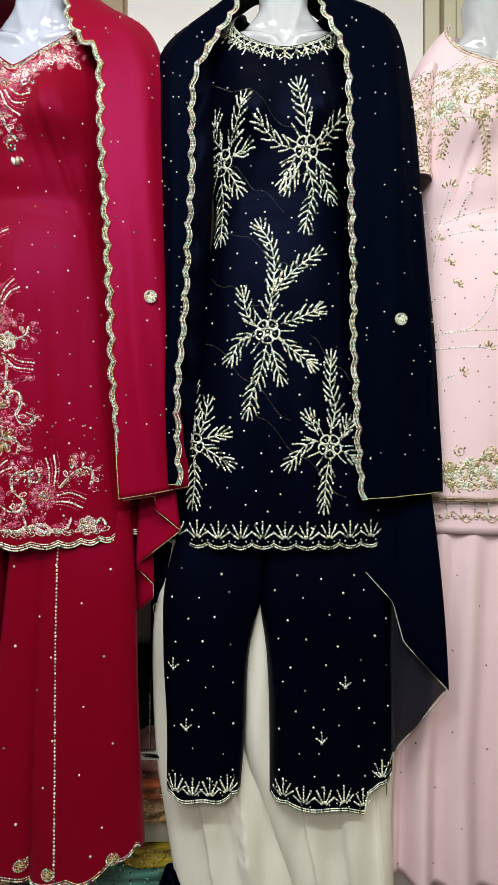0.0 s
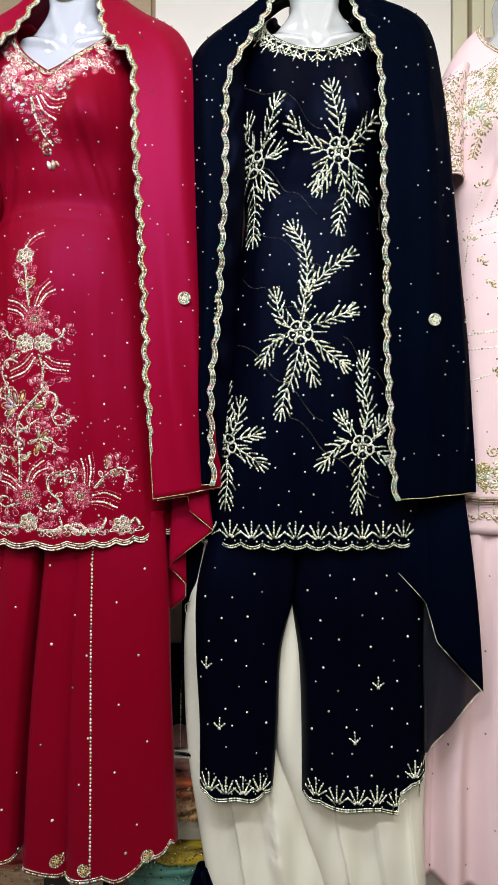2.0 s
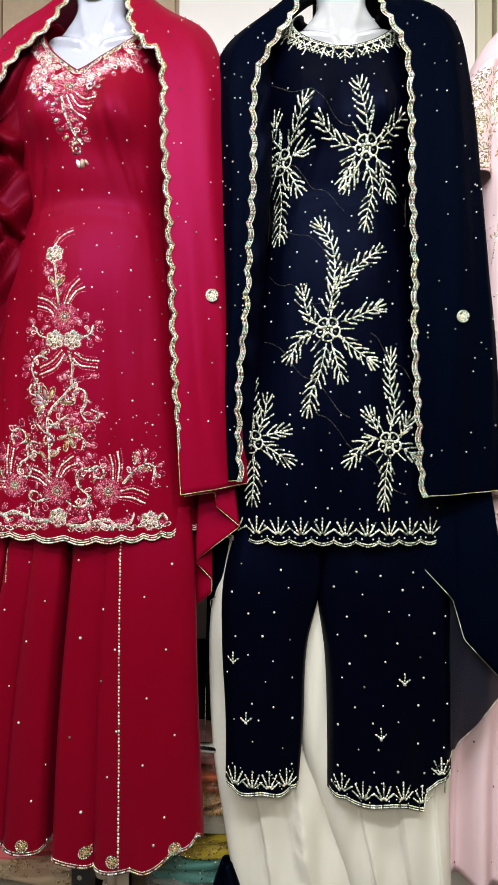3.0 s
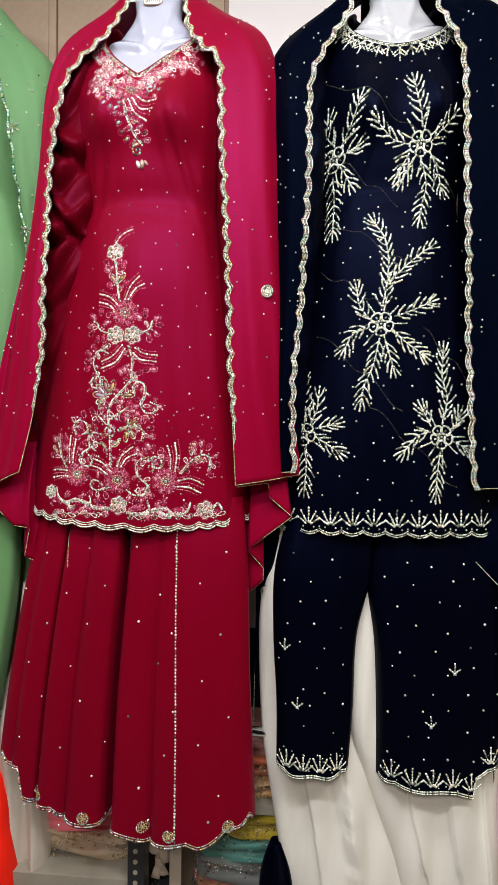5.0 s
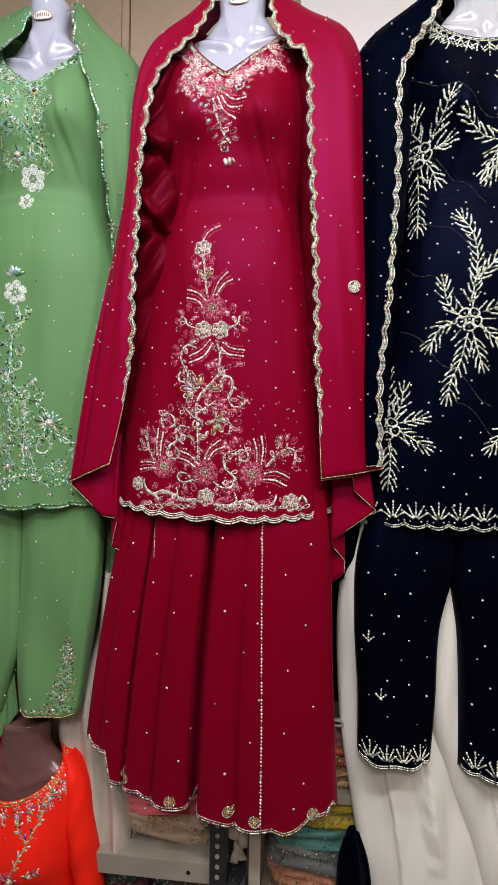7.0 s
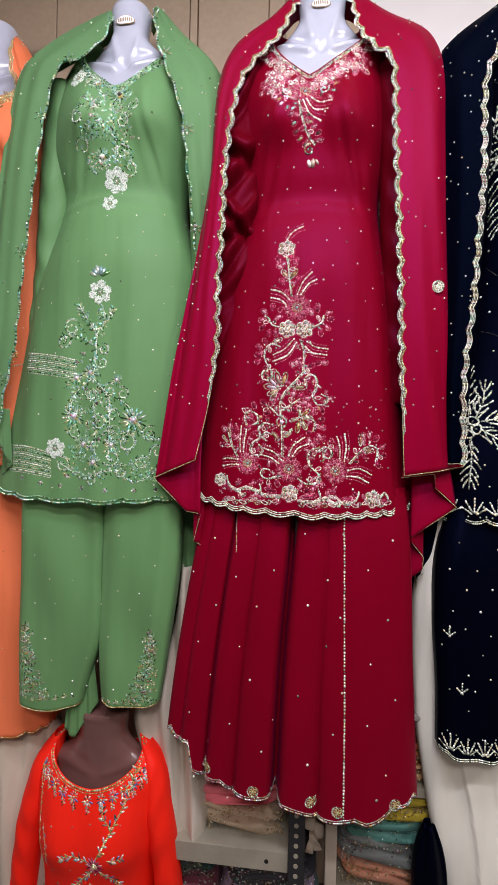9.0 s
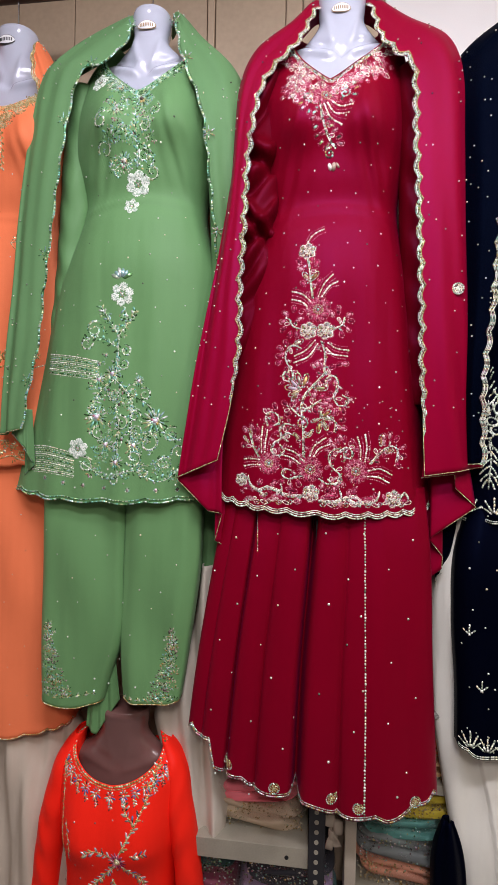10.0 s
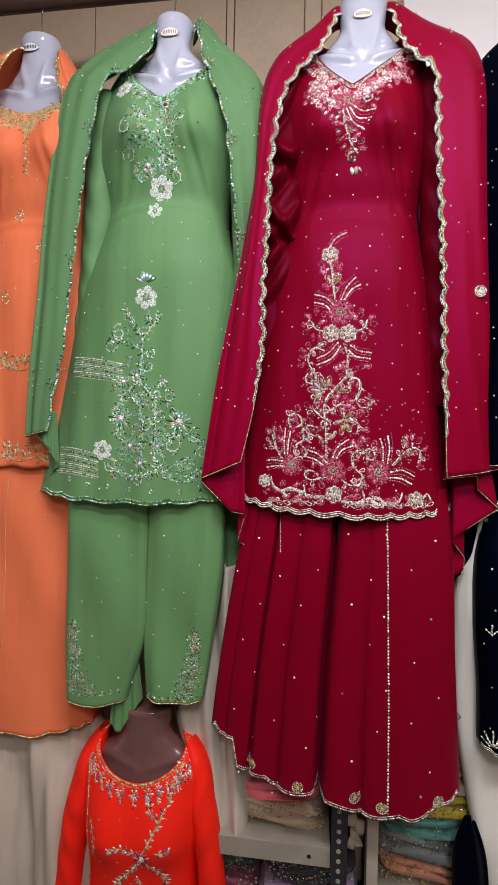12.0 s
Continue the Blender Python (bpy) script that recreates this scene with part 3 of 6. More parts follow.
def hook(x, z, top, y=1.22):
    ob = thing("hanging_hook", (x, y, z), "thin steel wire hook holding a mannequin to the rail", "hook", "mannequin hooks")
    bm = bmesh.new()
    rod(bm, (x, y, z - 0.01), (x, y, top), 0.0022, 8)
    part("wire", bm, STEEL, ob)
    bm = bmesh.new()
    rod(bm, (x, y, z - 0.004), (x, y, z + 0.008), 0.007, 14)
    part("nut", bm, STEEL, ob)
    return ob


rail = thing("hanging_rail", (-1.6, 1.24, 2.8), "dark brown steel rail carrying the hanging mannequins", "rail")
part("bar", rod(bmesh.new(), (-2.3, 1.25, 2.754), (-0.95, 1.25, 2.754), 0.022, 16), RAIL_BROWN, rail, smooth=True)

mannequin("mannequin", 0.085, 2.64, PLASTIC_WARM, "glossy ivory headless mannequin under a navy suit", neck=0.062)
mannequin("mannequin", -0.513, 2.64, PLASTIC, "glossy white headless mannequin under a maroon suit")
mannequin("mannequin", -1.036, 2.627, PLASTIC, "glossy white headless mannequin under a green suit", neck=0.053)
mannequin("mannequin", -1.458, 2.636, PLASTIC, "glossy white headless mannequin under an orange suit", neck=0.058, y=1.255)
mannequin("mannequin", 0.605, 2.62, PLASTIC_WARM, "glossy ivory headless mannequin under a pink suit", y=1.255)
mannequin("mannequin", -1.067, 0.705, PLASTIC_GREY, "smoky plastic headless mannequin in a red tunic", y=1.185, size=0.82, neck=0.07, bones=0.15, broad=1.3)
sticker(-0.517, 2.572, 1.168, 0.025, 0.0125, False, "faded gold oval sticker on the mannequin's neck")
sticker(-1.036, 2.566, 1.167, 0.026, 0.0125, False, "faded gold oval sticker on the mannequin's neck")
sticker(-1.465, 2.586, 1.202, 0.026, 0.0135, True, "black-rimmed oval sticker on the mannequin's neck")
hook(-1.458, 2.636, 2.745, 1.252)
hook(-1.036, 2.627, 2.745)
hook(-0.513, 2.64, 2.998)


# ---- clothing builders ----
def bust(xc, z, gap=0.085, depth=0.03, width=0.06, waist=None):
    def swell(x, zz, th):
        # the breast falls off gently above its fullest line and quickly under it
        tall = np.where(zz > z, 0.12, 0.062)
        out = 1.75 * depth * sum(np.exp(-(((x - xc - side * gap) / (width * 1.12)) ** 2) - (((zz - z) / tall) ** 2)) for side in (-1, 1))
        if waist is not None:
            out = out - 0.014 * np.exp(-(((zz - waist - 0.015) / 0.05) ** 2))
            out = out + 0.010 * np.exp(-(((zz - waist + 0.17) / 0.11) ** 2)) * np.exp(-(((x - xc) / 0.14) ** 2))
            # seam ridge, and soft folds that run out below it
            out = out + 0.004 * np.exp(-(((zz - waist + 0.02 * ((x - xc) / 0.15) ** 2) / 0.007) ** 2))
            low = np.clip((waist - zz) / 0.6, 0, 1)
            out = out + 0.005 * np.sin((x - xc) * 31 + 0.8 + 1.6 * np.sin(zz * 4 + xc * 9)) * low
            out = out + 0.003 * np.sin((x - xc) * 67 + 5 * xc + 2 * zz) * low
            # drag folds from the armpits towards the waist
            for side in (-1, 1):
                d = (x - xc) * side - 0.125 + 0.25 * (zz - waist)
                out = out + 0.005 * np.sin(d * 160 + side) * np.exp(-((d / 0.035) ** 2)) * np.exp(-(((zz - waist - 0.12) / 0.1) ** 2))
        return out
    return swell


def neckline(bottom, shoulder, k, back=0.03):
    def top(th):
        s, c = np.abs(np.sin(th)), np.cos(th)
        return np.where(c > 0, bottom + (shoulder - bottom) * s**k, shoulder + back * np.abs(c))
    return top


def hem(z, rise, count, depth, tilt=0.0):
    """Scalloped hem that rises towards the sides."""
    def bottom(th):
        s = np.sin(th)
        return z + rise * s**2 + tilt * s - depth * np.abs(np.sin(np.clip(th, -2, 2) * count)) + depth
    return bottom


def tunic(name, at, label, rows, mat, swell, top, bottom, e=0.84):
    ob = thing(name, at, label, "tunic", "embroidered tunics")
    rows = [(z, x, a * 1.03, y, b * 1.3) for z, x, a, y, b in rows]
    loft = Loft(rows, e, swell, top, bottom)
    loft.mesh("tunic_body", mat, ob, n=220, m=110)
    return ob, loft


def sleeve(parent, rows, mat, crumple=0.006, seed=0.0, label="", slack=False):
    """An arm's tube; slack cloth falls in heaped slanting folds with sharp valleys."""
    def swell(x, z, th):
        soft = np.sin(z * 55 + 3 * np.sin(x * 40 + seed)) + 0.7 * np.sin(z * 23 + x * 60 + seed)
        if slack:
            out = crumple * 0.25 * soft
            for zc, slope, deep, wide in ((2.27, 1.3, 1.6, 0.02), (2.19, -0.9, 2.2, 0.016), (2.10, 0.8, 1.8, 0.02), (2.02, -1.4, 2.0, 0.014), (1.97, 0.5, 2.1, 0.015), (1.90, 1.7, 1.5, 0.018), (1.82, 0.9, 1.2, 0.02), (1.70, 2.2, 1.0, 0.025), (1.58, 2.6, 0.8, 0.025)):
                d = z - zc - slope * (x - rows[2][1]) - 0.5 * (x - rows[2][1]) ** 2 / 0.06
                out = out + crumple * deep * (0.9 * np.exp(-(((d - 1.9 * wide) / (1.3 * wide)) ** 2)) - np.exp(-((d / wide) ** 2)))
            return out
        return crumple * soft
    loft = Loft(rows, 1.0, swell)
    loft.mesh("sleeve", mat, parent, n=64, m=130, label=label)
    return loft


def leg(parent, name, rows, mat, bottom=None, fold=0.004, seed=0.0):
    def swell(x, z, th):
        slant = np.sin(x * 26 + z * 11 + seed * 3 + 1.2 * np.sin(z * 5 + seed))
        return fold * np.sin(th * 3.0 + seed + 2.5 * z) + fold * 0.6 * np.sin(th * 7 + seed * 2) + fold * 0.8 * slant + fold * 0.5 * np.abs(np.sin(x * 17 - z * 7 + seed))
    loft = Loft(rows, 0.66, swell, None, bottom)
    loft.mesh(name, mat, parent, n=110, m=60)
    return loft


def scarf(name, at, label, mat, left, right, seed):
    ob = thing(name, at, label, "scarf", "draped scarves")
    panels = []
    for k, (inner, outer, back) in enumerate((left, right)):
        # settle on the shoulder, then close behind the neck
        inner = [(x, y, z - (0.018 if 6 < n < 9 else 0)) for n, (x, y, z) in enumerate(inner)]
        mid = at[0] + (inner[-1][0] - at[0]) * 0.35
        inner = inner + [(mid, 1.285, inner[-1][2] + 0.012)]
        outer = outer + [(mid, 1.31, outer[-1][2] - 0.01)]
        p = Panel(inner, outer, back, 0.0048, 1.9, seed + k)
        p.mesh("drape", mat, ob)
        panels.append(p)
    return ob, panels


def rowset(xs, ys, zs):
    return list(zip(xs, ys, zs))


INNER_Y = (1.11, 1.108, 1.106, 1.106, 1.106, 1.108, 1.118, 1.128, 1.15, 1.2)
OUTER_Y = (1.2, 1.2, 1.2, 1.2, 1.2, 1.2, 1.2, 1.21, 1.235, 1.27)
DEEP_Y = (1.24, 1.24, 1.24, 1.24, 1.24, 1.24, 1.235, 1.24, 1.25, 1.27)

# ---- navy suit ----
navy_top, navy = tunic("navy_tunic", (0.08, 1.2, 1.26), "navy blue georgette tunic with silver leaf embroidery on a mannequin",
    [(2.57, 0.085, 0.078, 1.175, 0.05), (2.49, 0.085, 0.16, 1.158, 0.06), (2.40, 0.083, 0.195, 1.15, 0.075), (2.25, 0.082, 0.185, 1.138, 0.095), (2.05, 0.08, 0.162, 1.137, 0.09), (1.9, 0.08, 0.185, 1.128, 0.1), (1.6, 0.08, 0.225, 1.117, 0.11), (1.25, 0.077, 0.296, 1.11, 0.115)],
    NAVY, bust(0.083, 2.255, waist=2.06), neckline(2.42, 2.56, 1.75), hem(1.262, 0.012, 18, 0.007))
sleeve(navy_top, [(2.42, -0.11, 0.035, 1.165, 0.05), (2.2, -0.13, 0.045, 1.155, 0.05), (1.9, -0.15, 0.05, 1.155, 0.05), (1.4, -0.165, 0.05, 1.165, 0.04)], NAVY, 0.004, 0.5)
sleeve(navy_top, [(2.42, 0.28, 0.035, 1.165, 0.05), (2.2, 0.29, 0.045, 1.16, 0.05), (1.9, 0.3, 0.05, 1.16, 0.05), (1.45, 0.33, 0.05, 1.165, 0.04)], NAVY, 0.004, 1.5)
navy_scarf, navy_panels = scarf("navy_scarf", (0.085, 1.2, 1.37), "navy chiffon scarf with a scalloped silver bead border on a mannequin", NAVY_NET,
    (rowset((-0.152, -0.157, -0.157, -0.141, -0.135, -0.126, -0.124, -0.095, -0.04, 0.0), INNER_Y, (1.405, 1.5, 1.63, 1.8, 1.926, 2.1, 2.305, 2.41, 2.51, 2.6)),
     rowset((-0.2, -0.205, -0.21, -0.212, -0.215, -0.222, -0.228, -0.212, -0.09, 0.02), DEEP_Y, (1.4, 1.5, 1.63, 1.8, 1.93, 2.1, 2.33, 2.455, 2.56, 2.65)), 2.0),
    (rowset((0.254, 0.245, 0.239, 0.231, 0.231, 0.226, 0.222, 0.203, 0.172, 0.158), INNER_Y, (1.371, 1.45, 1.56, 1.734, 1.862, 2.06, 2.33, 2.44, 2.52, 2.6)),
     rowset((0.446, 0.444, 0.44, 0.432, 0.422, 0.408, 0.388, 0.352, 0.25, 0.15), (1.15, 1.15, 1.155, 1.16, 1.165, 1.175, 1.19, 1.21, 1.235, 1.27), (1.385, 1.46, 1.57, 1.752, 1.88, 2.08, 2.33, 2.505, 2.575, 2.65)), 2.3), 0.4)
navy_tail = cascade("scarf_tail", [(0.27, 1.14, 1.20), (0.325, 1.12, 1.14), (0.345, 1.105, 1.055), (0.438, 1.08, 0.955), (0.442, 1.1, 0.95), (0.43, 1.13, 0.97)], 1.45, NAVY_NET, navy_scarf, tuck=0.09)
navy_tail2 = cascade("scarf_tail", [(0.44, 1.095, 0.955), (0.345, 1.115, 0.825), (0.325, 1.13, 0.78), (0.32, 1.15, 0.68)], 1.45, NAVY_SHEER, navy_scarf, tuck=0.08, soft=True)
navy_tail3 = cascade("scarf_tail", [(-0.15, 1.2, 1.17), (-0.2, 1.2, 1.13), (-0.235, 1.21, 1.1), (-0.215, 1.25, 0.95), (-0.25, 1.25, 0.9), (-0.255, 1.27, 0.6)], 1.45, NAVY_NET, navy_scarf)

navy_legs = thing("navy_trousers", (0.08, 1.17, 0.68), "navy straight trousers with silver sprig embroidery at the cuffs", "trousers", "embroidered trousers")


def right_cuff(th):
    """A scalloped cuff that steps up where the back of the leg shows beside the front."""
    s = np.sin(th)
    return 0.676 + 0.012 * s**2 + np.interp(s, (-1, 0.1, 0.36, 0.42, 1), (0.004, 0.0, -0.012, 0.028, 0.055)) - 0.006 * np.abs(np.sin(np.clip(th, -2, 2) * 4.5))


nl = leg(navy_legs, "leg", [(1.32, -0.06, 0.1, 1.15, 0.04), (1.16, -0.083, 0.115, 1.125, 0.05), (1.02, -0.1, 0.1, 1.12, 0.05), (0.84, -0.1, 0.09, 1.115, 0.045), (0.68, -0.106, 0.083, 1.11, 0.04)], NAVY, hem(0.685, 0.02, 4, 0.006), 0.003)
nr = leg(navy_legs, "leg", [(1.32, 0.17, 0.12, 1.15, 0.04), (1.16, 0.178, 0.152, 1.125, 0.05), (1.0, 0.188, 0.145, 1.12, 0.05), (0.66, 0.19, 0.14, 1.11, 0.04)], NAVY, right_cuff, 0.004, 1.0)

# ---- maroon suit ----
maroon_top, maroon = tunic("maroon_tunic", (-0.54, 1.2, 1.27), "maroon georgette tunic with pearl and rose flower embroidery on a mannequin",
    [(2.57, -0.515, 0.078, 1.175, 0.05), (2.49, -0.52, 0.16, 1.158, 0.06), (2.40, -0.54, 0.2, 1.146, 0.08), (2.25, -0.534, 0.195, 1.128, 0.1), (2.04, -0.53, 0.172, 1.132, 0.09), (1.9, -0.535, 0.2, 1.118, 0.1), (1.6, -0.545, 0.25, 1.1, 0.115), (1.25, -0.554, 0.302, 1.09, 0.125)],
    MAROON, bust(-0.53, 2.25, waist=2.045), neckline(2.365, 2.55, 0.95), hem(1.262, 0.035, 17.5, 0.008, -0.012))
# both sleeves wear the darkened satin, so under-arm shade sits in their colour
sleeve(maroon_top, [(2.42, -0.70, 0.045, 1.16, 0.05), (2.25, -0.72, 0.058, 1.145, 0.05), (2.0, -0.735, 0.062, 1.14, 0.055), (1.8, -0.75, 0.06, 1.15, 0.05), (1.6, -0.785, 0.065, 1.16, 0.045), (1.42, -0.82, 0.07, 1.165, 0.045), (1.28, -0.83, 0.07, 1.17, 0.04)], SHADED_SATIN, 0.011, 0.3, "crumpled satin-backed sleeve with shade in its colour", True)
sleeve(maroon_top, [(2.42, -0.33, 0.04, 1.16, 0.05), (2.25, -0.31, 0.05, 1.15, 0.05), (2.0, -0.3, 0.05, 1.15, 0.05), (1.55, -0.29, 0.05, 1.16, 0.04)], SHADED_SATIN, 0.003, 1.3)
maroon_scarf, maroon_panels = scarf("maroon_scarf", (-0.513, 1.2, 1.37), "maroon chiffon scarf with a scalloped silver bead border on a mannequin", MAROON_NET,
    (rowset((-0.80, -0.772, -0.752, -0.754, -0.748, -0.742, -0.722, -0.69, -0.62, -0.575), (1.072, 1.08, 1.086, 1.092, 1.098, 1.104, 1.115, 1.128, 1.15, 1.2), (1.397, 1.53, 1.68, 1.82, 1.97, 2.15, 2.31, 2.41, 2.5, 2.6)),
     rowset((-0.905, -0.888, -0.868, -0.843, -0.82, -0.797, -0.787, -0.745, -0.65, -0.58), (1.095, 1.10, 1.11, 1.125, 1.15, 1.18, 1.2, 1.21, 1.235, 1.27), (1.35, 1.48, 1.63, 1.78, 1.93, 2.12, 2.35, 2.482, 2.57, 2.65)), 2.2),
    (rowset((-0.292, -0.3, -0.307, -0.312, -0.322, -0.333, -0.342, -0.38, -0.42, -0.445), INNER_Y, (1.37, 1.514, 1.637, 1.8, 2.0, 2.18, 2.37, 2.435, 2.5, 2.6)),
     rowset((-0.128, -0.143, -0.158, -0.17, -0.182, -0.19, -0.198, -0.235, -0.33, -0.44), OUTER_Y, (1.397, 1.514, 1.651, 1.81, 2.0, 2.2, 2.36, 2.485, 2.56, 2.65)), 2.3), 2.0)
maroon_tail = cascade("scarf_tail", [(-0.29, 1.15, 1.365), (-0.216, 1.13, 1.378), (-0.212, 1.135, 1.343), (-0.158, 1.145, 1.296), (-0.267, 1.16, 1.211), (-0.227, 1.175, 1.163), (-0.228, 1.18, 1.13), (-0.291, 1.19, 1.075), (-0.3, 1.2, 1.13)], 1.47, MAROON_NET, maroon_scarf, tuck=0.05)
maroon_tail2 = cascade("scarf_tail", [(-0.905, 1.095, 1.345), (-0.825, 1.1, 1.268), (-0.79, 1.105, 1.262), (-0.81, 1.12, 1.19), (-0.785, 1.14, 1.17)], 1.47, MAROON_NET, maroon_scarf, tuck=0.05)

PLEATS = (-1.06, -0.87, -0.65, -0.41, -0.085, 0.24, 1.04)
RISES = (0.012, 0.02, 0.02, 0.026, 0.03, 0.034)


def palazzo_swell(x, z, th):
    """Broad round folds between creases; the deepest crease parts the legs."""
    s = np.sign(np.sin(th)) * np.abs(np.sin(th)) ** 0.74
    v = np.clip((1.30 - z) / 0.75, 0, 1) ** 0.7
    out = 0 * x
    for k, rise in enumerate(RISES):
        a, b = PLEATS[k], PLEATS[k + 1]
        t = (s - (a + b) / 2) / ((b - a) / 2)
        out = out + np.where(np.abs(t) < 1, rise * (0.25 + 0.75 * v) * np.clip(1 - t * t, 0, 1) ** 0.5 * (1 - 0.35 * t), 0)
    out = out - 0.075 * np.exp(-(((s + 0.085) / 0.03) ** 2)) - 0.02 * np.exp(-(((s + 0.65) / 0.015) ** 2))
    return out + 0.002 * np.sin(17 * s + 2 + z * 3)


def palazzo_bottom(th):
    s = np.sign(np.sin(th)) * np.abs(np.sin(th)) ** 0.74
    low = np.interp(s, (-1, -0.8, -0.74, -0.5, -0.45, -0.1, -0.05, 0.2, 0.6, 1), (0.70, 0.67, 0.61, 0.585, 0.575, 0.562, 0.55, 0.535, 0.537, 0.59))
    return low + 0.012 - 0.013 * np.abs(np.sin(th * 7.5))


maroon_legs = thing("maroon_palazzo", (-0.55, 1.17, 0.52), "maroon flared palazzo trousers with deep pleats and a scalloped bead hem", "trousers", "embroidered trousers")
palazzo = Loft([(1.34, -0.53, 0.25, 1.135, 0.035), (1.2, -0.535, 0.268, 1.12, 0.032), (0.9, -0.552, 0.296, 1.105, 0.032), (0.5, -0.562, 0.327, 1.095, 0.032)], 0.74, palazzo_swell, None, palazzo_bottom)
palazzo.mesh("palazzo_body", MAROON, maroon_legs, n=640, m=60)

# ---- green suit ----
green_top, green = tunic("green_tunic", (-1.07, 1.2, 1.28), "sage green georgette tunic with mint sequin embroidery on a mannequin",
    [(2.57, -1.028, 0.074, 1.175, 0.05), (2.49, -1.032, 0.155, 1.158, 0.06), (2.40, -1.042, 0.2, 1.148, 0.075), (2.25, -1.054, 0.203, 1.13, 0.095), (2.08, -1.05, 0.168, 1.135, 0.085), (1.89, -1.06, 0.22, 1.12, 0.095), (1.6, -1.08, 0.262, 1.105, 0.105), (1.26, -1.108, 0.31, 1.092, 0.11)],
    GREEN, bust(-1.03, 2.275, waist=2.085), neckline(2.365, 2.55, 1.05), hem(1.275, 0.03, 10.5, 0.006))
sleeve(green_top, [(2.42, -1.225, 0.04, 1.165, 0.05), (2.2, -1.24, 0.042, 1.165, 0.045), (1.95, -1.255, 0.042, 1.17, 0.045), (1.5, -1.31, 0.045, 1.175, 0.04)], GREEN, 0.002, 0.9)
sleeve(green_top, [(2.42, -0.84, 0.035, 1.165, 0.05), (2.2, -0.825, 0.04, 1.16, 0.05), (1.95, -0.81, 0.04, 1.16, 0.05), (1.6, -0.8, 0.04, 1.17, 0.04)], GREEN, 0.004, 2.1)
green_scarf, green_panels = scarf("green_scarf", (-1.028, 1.2, 1.45), "sage green chiffon scarf with a mint bead border on a mannequin", GREEN_NET,
    (rowset((-1.328, -1.315, -1.287, -1.276, -1.26, -1.235, -1.2, -1.145, -1.09, -1.075), (1.09, 1.09, 1.092, 1.095, 1.1, 1.106, 1.118, 1.128, 1.15, 1.2), (1.466, 1.557, 1.7, 1.83, 2.0, 2.22, 2.405, 2.458, 2.52, 2.6)),
     rowset((-1.40, -1.399, -1.391, -1.38, -1.37, -1.35, -1.322, -1.27, -1.16, -1.08), (1.11, 1.115, 1.12, 1.13, 1.14, 1.15, 1.17, 1.205, 1.235, 1.27), (1.449, 1.55, 1.7, 1.85, 2.05, 2.25, 2.43, 2.515, 2.595, 2.65)), 2.2),
    (rowset((-0.815, -0.82, -0.823, -0.825, -0.831, -0.845, -0.864, -0.898, -0.935, -0.965), (1.21, 1.205, 1.2, 1.18, 1.15, 1.125, 1.118, 1.128, 1.15, 1.2), (1.47, 1.6, 1.75, 1.867, 1.997, 2.141, 2.29, 2.402, 2.5, 2.6)),
     rowset((-0.765, -0.765, -0.762, -0.76, -0.758, -0.756, -0.76, -0.79, -0.88, -0.965), DEEP_Y, (1.46, 1.6, 1.75, 1.87, 2.0, 2.15, 2.34, 2.455, 2.55, 2.65)), 1.9), 4.0)
green_tail = cascade("scarf_tail", [(-1.37, 1.11, 1.455), (-1.33, 1.1, 1.42), (-1.31, 1.12, 1.37), (-1.35, 1.14, 1.34)], 1.52, GREEN_NET, green_scarf)
green_tail2 = cascade("scarf_tail", [(-0.87, 1.225, 1.03), (-0.82, 1.225, 1.01), (-0.80, 1.235, 1.015)], 1.5, GREEN_NET, green_scarf)

green_legs = thing("green_trousers", (-1.07, 1.17, 0.73), "sage green straight trousers with sequin cuffs on a mannequin", "trousers", "embroidered trousers")
gl = leg(green_legs, "leg", [(1.32, -1.178, 0.118, 1.125, 0.045), (1.1, -1.177, 0.117, 1.113, 0.045), (0.9, -1.177, 0.114, 1.108, 0.042), (0.82, -1.188, 0.099, 1.106, 0.04), (0.72, -1.199, 0.084, 1.105, 0.04)], GREEN, hem(0.728, 0.012, 3, 0.0), 0.005, 0.5)
gr = leg(green_legs, "leg", [(1.32, -0.958, 0.104, 1.13, 0.045), (1.1, -0.961, 0.103, 1.12, 0.045), (0.9, -0.972, 0.092, 1.113, 0.042), (0.82, -0.974, 0.084, 1.11, 0.04), (0.74, -0.976, 0.074, 1.108, 0.04)], GREEN, hem(0.75, 0.008, 3, 0.0), 0.005, 2.2)
cascade("trouser_tie", [(-1.16, 1.14, 0.66), (-1.13, 1.135, 0.64), (-1.10, 1.145, 0.69), (-1.07, 1.15, 0.735)], 0.84, GREEN, green_legs)

# ---- orange suit ----
orange_top, orange = tunic("orange_tunic", (-1.45, 1.2, 1.37), "bright orange georgette tunic with gold sequin yoke on a mannequin",
    [(2.53, -1.437, 0.078, 1.195, 0.05), (2.47, -1.438, 0.13, 1.190, 0.06), (2.40, -1.44, 0.18, 1.175, 0.075), (2.25, -1.44, 0.178, 1.160, 0.095), (2.05, -1.445, 0.16, 1.160, 0.09), (1.85, -1.45, 0.19, 1.150, 0.095), (1.36, -1.46, 0.235, 1.140, 0.1)],
    ORANGE, bust(-1.44, 2.26, waist=2.06), neckline(2.365, 2.49, 1.8), hem(1.36, 0.02, 9.5, 0.008))
